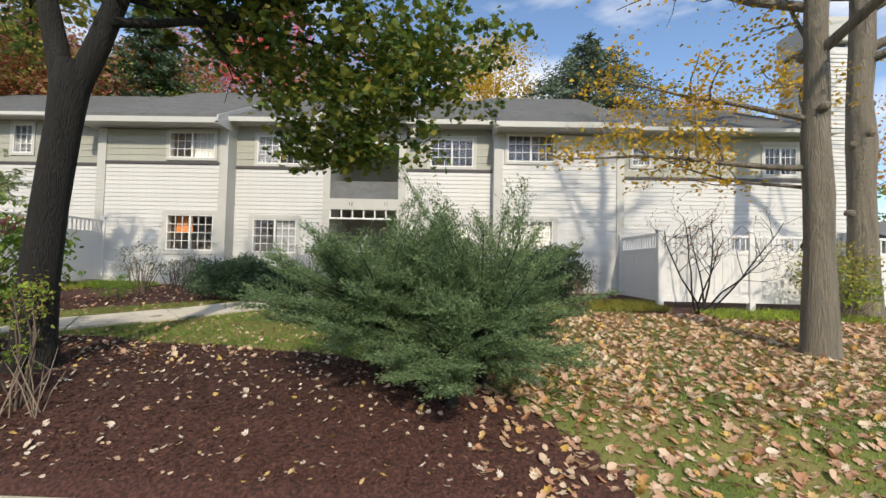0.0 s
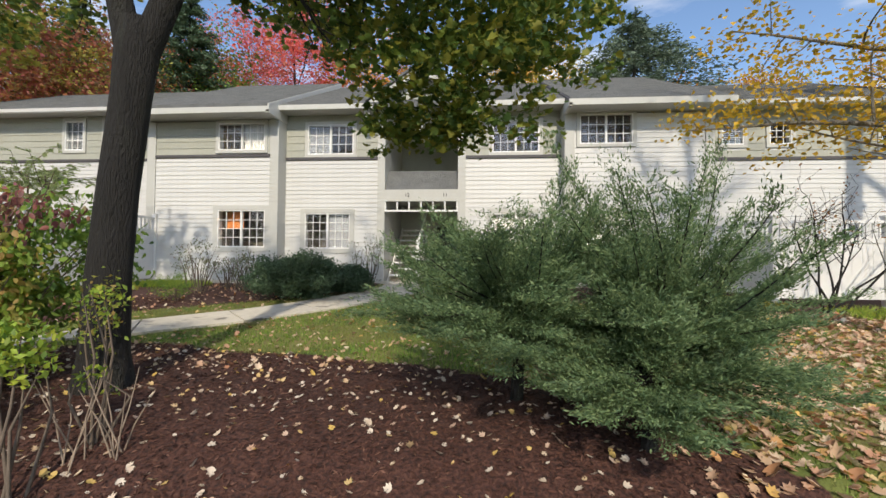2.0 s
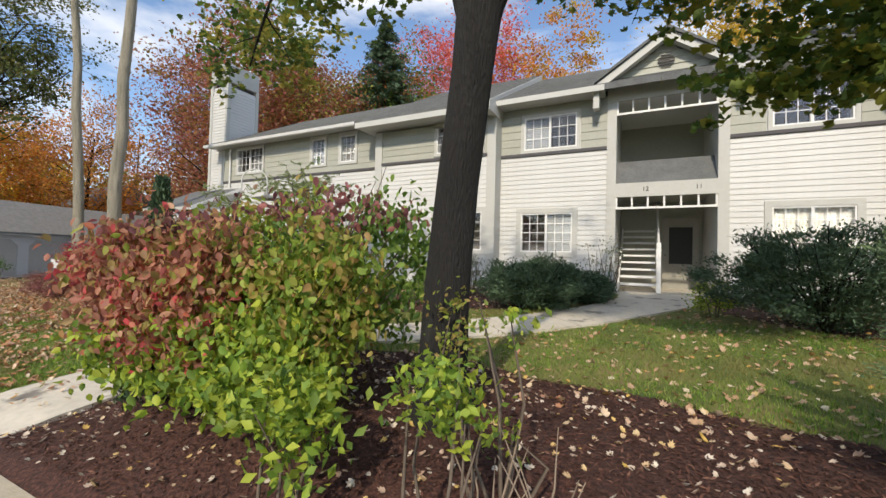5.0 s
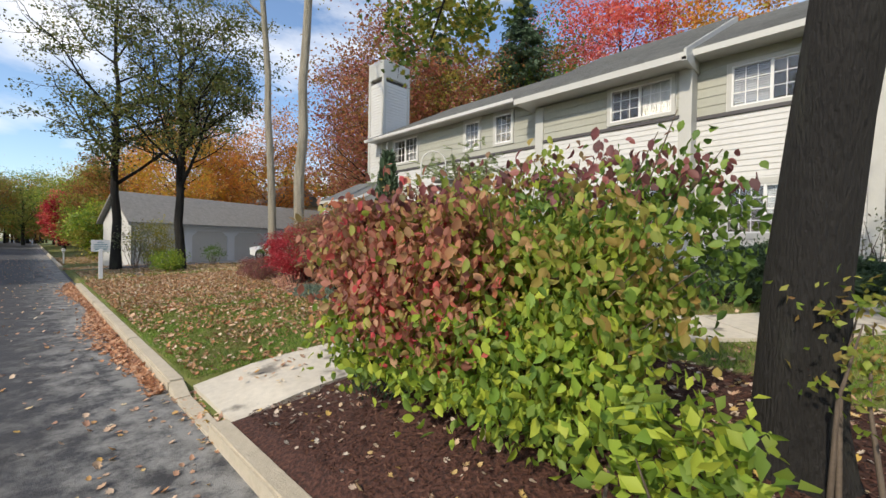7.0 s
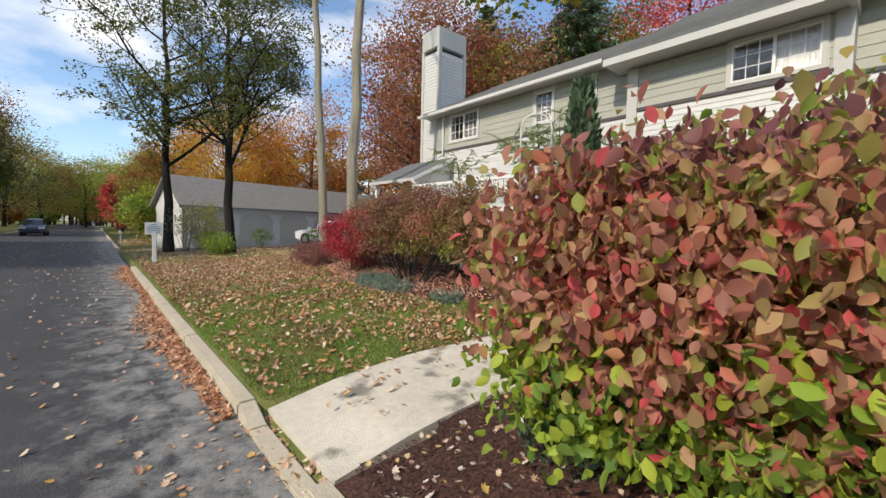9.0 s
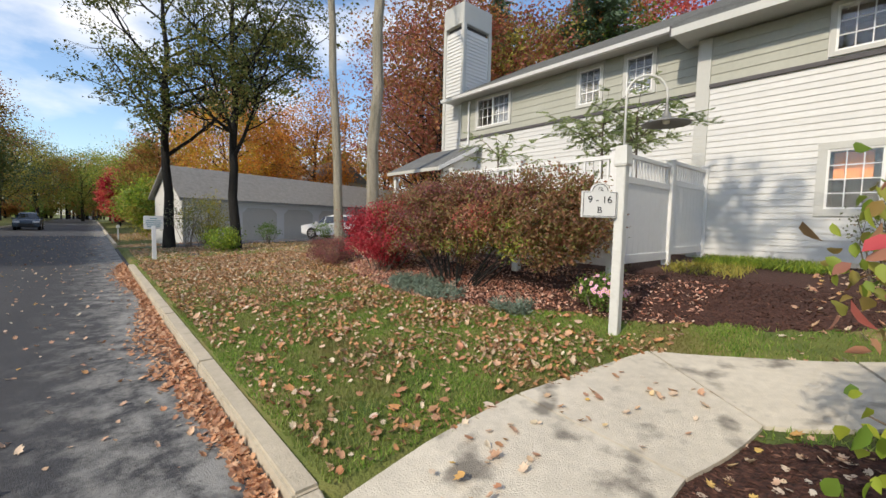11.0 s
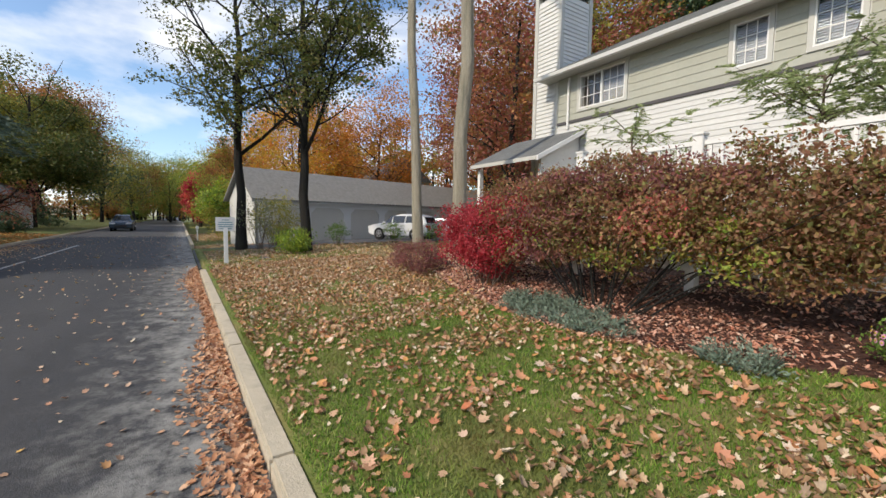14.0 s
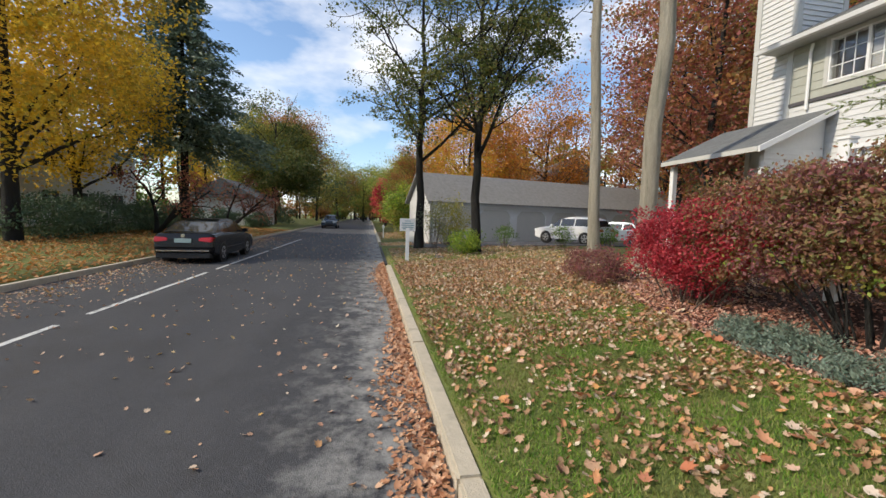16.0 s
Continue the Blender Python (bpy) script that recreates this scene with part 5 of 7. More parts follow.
def car(name, label, x, y, z, heading, paint, suv=False):
    """A car whose front points along +x before it is turned by heading degrees."""
    c = holder(name, (x, y, z), label, "car")
    c.rotation_euler = (0, 0, radians(heading))
    L, W, H = (4.55, 1.82, 1.66) if suv else (4.6, 1.78, 1.45)
    belt = 0.98 if suv else 0.90
    if suv:
        prof = [(-2.27, 0.42), (-2.3, 0.75), (-2.22, 1.05), (-1.2, 1.1), (1.15, 1.05), (2.05, 0.92), (2.26, 0.72), (2.27, 0.36), (1.9, 0.24), (-1.9, 0.26)]
        roofl = [(-2.2, 1.04), (-1.9, 1.5), (-1.35, 1.63), (-0.2, 1.65), (0.25, 1.56), (1.05, 1.04)]
    else:
        prof = [(-2.26, 0.34), (-2.3, 0.56), (-2.27, 0.82), (-2.16, 0.97), (-1.6, 1.01), (1.05, 0.96), (2.0, 0.80), (2.26, 0.62), (2.28, 0.32), (1.9, 0.2), (-1.9, 0.22)]
        roofl = [(-1.95, 0.98), (-1.15, 1.36), (-0.7, 1.44), (0.15, 1.45), (0.6, 1.36), (1.3, 0.95)]
    body = Build()
    hw = W / 2
    k = len(prof)
    for s, q in ((-hw, 0.965), (-hw + 0.10, 1.0), (hw - 0.10, 1.0), (hw, 0.965)):
        body.v += [(px * q, s, pz if abs(s) < hw else (0.5 + (pz - 0.5) * 0.9)) for px, pz in prof]
    for j in range(3):
        body.f += [(j * k + i, j * k + (i + 1) % k, (j + 1) * k + (i + 1) % k, (j + 1) * k + i) for i in range(k)]
    body.f += [tuple(reversed(range(k))), tuple(3 * k + i for i in range(k))]
    body.done("body", paint, c, bevel=0.035, smooth=False)
    cab = Build()
    rk = len(roofl)
    cab.v += [(px, -hw + 0.06 + (pz - 0.95) * 0.42, pz) for px, pz in roofl] + [(px, hw - 0.06 - (pz - 0.95) * 0.42, pz) for px, pz in roofl]
    cab.f += [tuple(reversed(range(rk))), tuple(rk + i for i in range(rk))] + [(i, (i + 1) % rk, rk + (i + 1) % rk, rk + i) for i in range(rk)]
    cab.done("roof", paint, c, bevel=0.03)
    # glass: rear, front, sides
    def panel(a, b_, inset, nm):
        (ax, az), (bx, bz) = a, b_
        ax, az, bx, bz = ax + (bx - ax) * 0.12, az + (bz - az) * 0.12, ax + (bx - ax) * 0.9, az + (bz - az) * 0.9
        wa, wb = hw - 0.06 - (az - 0.95) * 0.42 - inset, hw - 0.06 - (bz - 0.95) * 0.42 - inset
        d = Vector((bx - ax, 0, bz - az)).normalized()
        nn = Vector((-d.z, 0, d.x)) * (0.012 if ax < bx else -0.012)
        nn = Vector((-abs(nn.x), 0, abs(nn.z))) if ax < 0 else Vector((abs(nn.x), 0, abs(nn.z)))
        Build().prism([(ax, -wa, az), (bx, -wb, bz), (bx, wb, bz), (ax, wa, az)], [(ax + nn.x, -wa, az + nn.z), (bx + nn.x, -wb, bz + nn.z), (bx + nn.x, wb, bz + nn.z), (ax + nn.x, wa, az + nn.z)]).done(nm, CARGLASS, c)
    panel(roofl[0], roofl[1], 0.10, "rear_window")
    panel(roofl[-1], roofl[-2], 0.10, "windscreen")
    for s in (-1, 1):
        for u0, u1 in ((-1.45 if not suv else -1.9, -0.62), (-0.55, 0.35), (0.42, 0.95)):
            zt = roofl[2][1] - 0.10
            za = belt + 0.07
            x0t, x1t = max(u0, (-1.15 if not suv else -1.75)), min(u1, 0.5)
            if u0 > 0.4:
                x0t, x1t = u0, u0 + 0.1
            ya, yt = hw - 0.06 - (za - 0.95) * 0.42, hw - 0.06 - (zt - 0.95) * 0.42
            o = 0.012
            Build().prism([(u0, s * ya, za), (u1, s * ya, za), (x1t, s * yt, zt), (x0t, s * yt, zt)], [(u0, s * (ya + o), za), (u1, s * (ya + o), za), (x1t, s * (yt + o), zt), (x0t, s * (yt + o), zt)]).done("side_window", CARGLASS, c)
        Build().box(-1.9 if suv else -1.6, s * (hw - 0.005), belt - 0.42, 1.6, s * (hw + 0.008), belt - 0.40).done("side_strip", BLACK, c)
        Build().box(0.75, s * (hw - 0.02), belt + 0.04, 0.95, s * (hw + 0.16), belt + 0.18).done("mirror", paint, c, bevel=0.02)
    for px in (-1.38, 1.35):
        for s in (-1, 1):
            R = 0.35 if suv else 0.325
            circ = lambda r, yy: [(px + r * math.cos(2 * math.pi * i / 24), yy, R + r * math.sin(2 * math.pi * i / 24)) for i in range(24)]
            Build().prism(circ(R + 0.05, s * (hw - 0.21)), circ(R + 0.05, s * (hw + 0.004))).done("wheel_arch", BLACK, c)
            w = Build().prism(circ(R, s * (hw - 0.2)), circ(R, s * (hw + 0.012))).done("wheel", TYRE, c, bevel=0.02)
            Build().prism(circ(R * 0.66, s * (hw + 0.008)), circ(R * 0.62, s * (hw + 0.02))).done("rim", RIM, w)
            sp = Build()
            for i in range(5):
                a = 2 * math.pi * i / 5 + 0.3
                ca, sa = math.cos(a + 0.63), math.sin(a + 0.63)
                q = [(px + ca * R * 0.22 + (-sa) * 0.03, R + sa * R * 0.22 + ca * 0.03), (px + ca * R * 0.55 + (-sa) * 0.07, R + sa * R * 0.55 + ca * 0.07), (px + ca * R * 0.55 + sa * 0.07, R + sa * R * 0.55 - ca * 0.07), (px + ca * R * 0.22 + sa * 0.03, R + sa * R * 0.22 - ca * 0.03)]
                sp.prism([(u, s * (hw + 0.019), v) for u, v in q], [(u, s * (hw + 0.0235), v) for u, v in q])
            sp.done("rim_gap", BLACK, w)
    zt = 0.88 if suv else 0.80
    for s in (-1, 1):
        Build().prism([(-2.32, s * 0.46, zt - 0.05), (-2.32, s * (hw - 0.06), zt - 0.09), (-2.29, s * (hw - 0.06), zt + 0.08), (-2.30, s * 0.46, zt + 0.05)], [(-2.05, s * 0.46, zt - 0.05), (-2.05, s * (hw + 0.006), zt - 0.09), (-2.05, s * (hw + 0.006), zt + 0.08), (-2.05, s * 0.46, zt + 0.05)]).done("tail_lamp", TAIL, c, bevel=0.02)
        Build().box(2.05, s * 0.42, zt - 0.18, 2.27, s * (hw - 0.04), zt - 0.02).done("head_lamp", HEAD, c, bevel=0.02)
    Build().box(-2.33, -0.24, zt - 0.10, -2.29, 0.24, zt + 0.03).done("licence_plate", mat("plate", (0.35, 0.45, 0.42), 0.5), c)
    Build().lathe([(0.0, 0.0), (0.06, 0.002), (0.06, 0.02), (0.0, 0.02)], 0, 0, 16).done("badge", CHROME, c).matrix_local = pose(-2.29, 0, zt + 0.12, 0, -90, 0)
    Build().box(-2.345, -hw + 0.12, 0.42, -2.2, hw - 0.12, 0.46).done("bumper_strip", CHROME if not suv else BLACK, c)
    Build().box(-2.32, -hw + 0.1, 0.2, -2.1, hw - 0.1, 0.36).done("bumper", BLACK, c, bevel=0.02)
    Build().box(2.22, -0.5, 0.38, 2.285, 0.5, 0.6).done("grille", BLACK, c, bevel=0.01)
    return c


garage.rotation_euler = (0, 0, radians(15))
garage.scale = (0.62, 1, 1.18)
car("parked_sedan", "black four-door sedan parked by the far kerb", -26.6, -3.72, -0.33, 180, PAINTB)
car("parked_suv", "white sport utility car in the garage court", -33.8, 14.7, gz(-33.8, 14.7) + 0.05, 210, PAINTW, True)
car("parked_hatchback", "silver-blue car beyond the white one", -35.5, 19.0, gz(-35.5, 19.0) + 0.05, 215, PAINTS)
car("distant_car", "dark blue-grey car standing far down the street", -63.0, -2.7, -0.33, 0, PAINTG, True)

def mailbox(x, y):
    """A white post with a small round-topped box."""
    mb = holder("mailbox", (x, y, gz(x, y)), "small white mailbox on a white post by the far kerb", "mailbox")
    Build().box(-0.05, -0.05, -0.1, 0.05, 0.05, 1.0).done("post", FRAMEW, mb, bevel=0.006)
    ring = lambda X: [(X, -0.11, 1.0), (X, 0.11, 1.0)] + [(X, 0.11 * math.cos(math.pi * k / 8), 1.14 + 0.10 * math.sin(math.pi * k / 8)) for k in range(9)]
    Build().prism(ring(-0.26), ring(0.26)).done("box", FRAMEW, mb)


mailbox(-48.5, 3.4)

# asphalt court in front of the garages
ct = Build()
for i in range(14):
    y0, y1 = 2.7 + i * 2.2, 2.7 + (i + 1) * 2.2
    for x0, x1 in ((-41, -34), (-34, -29.6)) if i else ((-33.5, -25.2),):
        zz = lambda x, y: gz(x, y) + 0.04
        ct.prism([(x0, y0, zz(x0, y0) - 0.3), (x1, y0, zz(x1, y0) - 0.3), (x1, y0, zz(x1, y0)), (x0, y0, zz(x0, y0))], [(x0, y1, zz(x0, y1) - 0.3), (x1, y1, zz(x1, y1) - 0.3), (x1, y1, zz(x1, y1)), (x0, y1, zz(x0, y1))])
tagged(ct.done("driveway", ASPHALT_PLAIN), "asphalt court before the garages", "driveway", kind="structure")

# ---- houses across the street and beyond ----
def plain_house(name, label, x0, y0, x1, y1, z0, eave, ridge, along_x=True, wins=()):
    h = holder(name, ((x0 + x1) / 2, (y0 + y1) / 2, z0), label, "house")
    o = Vector((-(x0 + x1) / 2, -(y0 + y1) / 2, -z0))
    def hp(b, n, m):
        ob = b.done(n, m, h); ob.location = o; return ob
    hp(Build().box(x0, y0, z0 - 0.3, x1, y1, eave), "wall", WHITE)
    r, mx, my = Build(), (x0 + x1) / 2, (y0 + y1) / 2
    if along_x:
        r.prism([(x0 - 0.3, y0 - 0.4, eave), (x0 - 0.3, y1 + 0.4, eave), (x0 - 0.3, my, ridge)], [(x1 + 0.3, y0 - 0.4, eave), (x1 + 0.3, y1 + 0.4, eave), (x1 + 0.3, my, ridge)])
    else:
        r.prism([(x0 - 0.4, y0 - 0.3, eave), (x1 + 0.4, y0 - 0.3, eave), (mx, y0 - 0.3, ridge)], [(x0 - 0.4, y1 + 0.3, eave), (x1 + 0.4, y1 + 0.3, eave), (mx, y1 + 0.3, ridge)])
    hp(r, "roof", SHINGLE)
    sb = Build()
    siding_rows(sb, x1, y0, x1, y1, z0, eave, 0.16)
    siding_rows(sb, x1, y1, x0, y1, z0, eave, 0.16)
    hp(sb, "siding", WHITE)
    for face, u, z, w, hh in wins:
        b = Build()
        b.box(x1 + 0.02, u, z, x1 + 0.05, u + w, z + hh) if face == "x" else b.box(u, y1 + 0.02, z, u + w, y1 + 0.05, z + hh)
        wn_ = hp(b, "window", CARGLASS)
        g = Build()
        if face == "x":
            g.box(x1 + 0.045, u - 0.07, z - 0.07, x1 + 0.075, u + w + 0.07, z).box(x1 + 0.045, u - 0.07, z + hh, x1 + 0.075, u + w + 0.07, z + hh + 0.07).box(x1 + 0.052, u + w / 2 - 0.03, z, x1 + 0.07, u + w / 2 + 0.03, z + hh)
        else:
            g.box(u - 0.07, y1 + 0.045, z - 0.07, u + w + 0.07, y1 + 0.075, z).box(u - 0.07, y1 + 0.045, z + hh, u + w + 0.07, y1 + 0.075, z + hh + 0.07).box(u + w / 2 - 0.03, y1 + 0.052, z, u + w / 2 + 0.03, y1 + 0.07, z + hh)
        g.done("window_frame", FRAMEW, wn_)
    return h


plain_house("street_house", "white two-storey house behind a dark hedge", -50, -27, -30, -18.0, 0.2, 5.4, 8.0, True, [("y", u, z, 1.4, 1.1) for u in (-48, -44.5, -41, -37.5, -34) for z in (1.3, 3.9)])
plain_house("street_garage", "white gabled outbuilding across the street", -62, -15.5, -54, -9.2, 0.1, 2.7, 4.7, True, [])
plain_house("back_house", "brown-roofed gabled house behind the garages", -67, 24.0, -57, 30.5, 0.2, 6.2, 9.2, True, [])

# ---- trees near the walk ----
def near_maple():
    rng = np.random.default_rng(11)
    x, y = -4.46, 4.36
    z0 = gz(x, y)
    t = tree_thing("maple_tree", "dark-barked maple with green leaves starting to turn yellow", (x, y, z0))
    b = Build()
    b.tube([(-0.10, 0, -0.1), (-0.10, 0, 0.06), (-0.10, 0, 0.3), (-0.08, 0, 1.0), (-0.01, 0.0, 1.8), (0.09, 0.01, 2.7), (0.13, 0.02, 3.15), (0.14, 0.02, 3.42)], [0.29, 0.235, 0.195, 0.176, 0.162, 0.160, 0.178, 0.13], 14, False)
    tips = []
    stems = [((0.09, 0.0, 3.02), (-0.34, 0.0, 1.0), 4.2, 0.12), ((0.15, 0.02, 3.02), (0.34, 0.05, 1.0), 4.6, 0.13)]
    for s, d, L, r in stems:
        p, rr = limb(b, s, d, L, r, 0.05, rng, 0.06, 0.08, 7, 8)
        branches(b, p, rr, rng, 7, 1.7, 2, tips, 0.9, 0.03, 0.35)
    for s, d, L, r in [((0.35, 0.05, 3.9), (1.0, 0.25, 0.30), 3.6, 0.06), ((0.4, 0.1, 4.3), (0.9, 0.9, 0.05), 3.6, 0.055), ((0.3, 0, 4.6), (0.4, 1.0, 0.25), 3.2, 0.05), ((0.5, 0, 5.0), (1.0, 0.1, 0.35), 3.6, 0.05), ((-0.3, 0, 4.5), (-0.9, 0.5, 0.5), 2.2, 0.045), ((-0.3, 0, 4.9), (-0.5, -0.6, 0.9), 2.2, 0.045), ((0.3, 0.1, 4.4), (0.7, -0.2, 0.7), 2.6, 0.045), ((-0.4, 0.1, 5.0), (-1.0, 0.45, 0.06), 5.0, 0.05)]:
        p, rr = limb(b, s, d, L, r, 0.015, rng, 0.10, -0.03, 6, 6)
        branches(b, p, rr, rng, 8, 1.1, 2, tips, 0.9, -0.03, 0.25)
    b.done("trunk", BARK, t, "dark furrowed trunk", smooth=True)
    T = np.array([tuple(q) for q in tips])
    def grow(centre, radii, n, s=0.16):
        c = np.array(centre) - np.array([x, y, z0])
        P = crown_points(rng, c, radii, int(n * 1.3), 20, s * 0.75, 0.1)
        return P
    P = [np.repeat(T, 5, 0) + rng.normal(size=(len(T) * 5, 3)) * 0.14]
    P = np.concatenate(P)
    Q = np.concatenate([grow((-1.45, 5.9, 3.9), (1.6, 1.4, 0.95), 105), grow((-2.9, 5.0, 5.0), (2.5, 1.6, 0.75), 130), grow((-0.5, 6.2, 4.7), (1.5, 1.4, 0.9), 95), grow((-1.7, 6.0, 3.15), (1.2, 0.8, 0.35), 34), grow((-9.6, 6.9, 5.6), (1.5, 1.2, 0.9), 55), grow((-7.2, 5.8, 5.9), (1.8, 1.2, 0.6), 50)])
    Q = Q[(Q[:, 2] + z0) > 2.75]
    P = P[(P[:, 2] + z0) > 3.9]
    child("crown", leaves("crown", P, 0.105, L_MAPLE, 0.45, 0.85, rng, lobed=True), t)
    child("crown", leaves("crown", Q[: len(Q) * 17 // 20], 0.105, L_MAPLE, 0.45, 0.85, rng, lobed=True), t)
    child("crown", leaves("crown", Q[len(Q) * 17 // 20:], 0.105, L_OLIVE, 0.45, 0.85, rng, lobed=True), t, "yellowing leaves")


near_maple()


def yard_oak(x, y, r, height, seed, label, leafy, low_limbs=()):
    rng = np.random.default_rng(seed)
    z0 = gz(x, y)
    t = tree_thing("yard_tree", label, (x, y, z0))
    b = Build()
    n = 12
    pts = [Vector((0.04 * rng.normal() * (i > 2), 0.04 * rng.normal() * (i > 2), -0.1 + height * 0.75 * i / n)) for i in range(n + 1)]
    rad = [r * (1.35 if i == 0 else 1.0 - 0.5 * i / n) * (1 + 0.06 * rng.normal()) for i in range(n + 1)]
    pts.insert(1, Vector((0, 0, 0.12))); rad.insert(1, r * 1.15)
    b.tube(pts, rad, 12, False)
    for k in range(5):
        a, zz = rng.uniform(0, 6.28), rng.uniform(1.5, 5)
        b.tube([(0, 0, zz), (math.cos(a) * r * 1.15, math.sin(a) * r * 1.15, zz + 0.03)], [r * 0.5, r * 0.25], 8)
    tips = []
    branches(b, pts, rad, rng, 12, height * 0.28, 2, tips, 1.0, 0.05, 0.5)
    low = []
    for s, d, L, rr_ in low_limbs:
        p, rr = limb(b, s, d, L, rr_, 0.01, rng, 0.07, 0.02, 6, 6)
        branches(b, p, rr, rng, 7, 1.0, 1, low, 0.9, 0.02, 0.3)
        low.extend(p[2:])
    b.done("trunk", BARKG if r < 0.24 else BARKG, t, "rough grey-brown trunk", smooth=True)
    if leafy:
        T = np.array([tuple(q) for q in tips])
        P = np.repeat(T, leafy, 0) + rng.normal(size=(len(T) * leafy, 3)) * 0.25
        if low:
            Tl = np.array([tuple(q) for q in low])
            P = np.concatenate([P, np.repeat(Tl, 22, 0) + rng.normal(size=(len(Tl) * 22, 3)) * np.array([0.2, 0.2, 0.1])])
        child("crown", leaves("crown", P, 0.082, L_YELLOW, 0.4, 0.8, rng), t)
    return t


yard_oak(5.3, 5.95, 0.20, 13, 21, "grey-barked tree with thin yellow leaves on the lawn", 7, [((0, 0, 2.7), (-0.9, 0.25, 0.12), 3.6, 0.05), ((0, 0, 3.4), (-0.8, 0.3, 0.35), 3.2, 0.045), ((0, 0, 2.4), (-0.6, 0.6, 0.25), 2.4, 0.03), ((0, 0, 3.8), (0.4, 0.7, 0.3), 2.4, 0.04), ((0, 0, 4.3), (-0.2, 0.3, 0.9), 2.4, 0.04)])
yard_oak(9.15, 9.2, 0.29, 16, 22, "stout grey-barked tree near the yard fence", 3)


def tall_pale(x, y, r, height, seed, lean):
    rng = np.random.default_rng(seed)
    t = tree_thing("pale_tree", "tall slender tree with a bare pale grey trunk", (x, y, gz(x, y)), "pale trunks")
    b = Build()
    pts = [Vector((lean[0] * i / 10 + 0.03 * rng.normal(), lean[1] * i / 10 + 0.03 * rng.normal(), -0.1 + height * i / 10)) for i in range(11)]
    rad = [r * (1.25 if i == 0 else 1.0 - 0.055 * i) for i in range(11)]
    b.tube(pts, rad, 12, False)
    tips = []
    branches(b, pts, rad, rng, 10, 2.6, 2, tips, 0.7, 0.15, 0.62)
    b.done("trunk", BARKP, t, "pale grey furrowed trunk", smooth=True)
    T = np.array([tuple(q) for q in tips])
    child("crown", leaves("crown", np.repeat(T, 5, 0) + rng.normal(size=(len(T) * 5, 3)) * 0.22, 0.11, L_OLIVE, 0.3, 0.8, rng), t)


tall_pale(-21.0, 8.6, 0.17, 16, 31, (-0.2, -0.7))
tall_pale(-18.8, 8.5, 0.205, 17, 32, (0.9, 0.1))


def street_tree(x, y, r, height, seed, label, leafn, m1, spreadl=4.4):
    rng = np.random.default_rng(seed)
    t = tree_thing("street_tree", label, (x, y, gz(x, y)), "street trees")
    b = Build()
    pts = [Vector((0.05 * rng.normal() * (i > 1), 0.05 * rng.normal() * (i > 1), -0.1 + height * 0.85 * i / 10)) for i in range(11)]
    rad = [r * (1.25 if i == 0 else 1.0 - 0.08 * i) for i in range(11)]
    b.tube(pts, rad, 10, False)
    tips = []
    branches(b, pts, rad, rng, 17, spreadl, 3, tips, 0.85, 0.10, 0.30)
    b.done("trunk", BARK, t, smooth=True)
    T = np.array([tuple(q) for q in tips])
    T = T[(rng.random(len(T)) < 0.40) & (T[:, 2] < height * rng.uniform(0.55, 1.15, len(T)))]
    leafn = leafn * 5 // 2
    child("crown", leaves("crown", np.repeat(T, leafn, 0) + rng.normal(size=(len(T) * leafn, 3)) * np.array([0.22, 0.22, 0.09]), 0.125, m1, 0.3, 0.75, rng), t)


street_tree(-29.8, 4.5, 0.22, 15, 41, "dark-trunked tree with thin green leaves at the court", 8, L_STREET, 5.0)
street_tree(-27.0, 6.6, 0.22, 14, 42, "dark-trunked tree with thin yellow-green leaves", 10, L_STREET, 4.6)

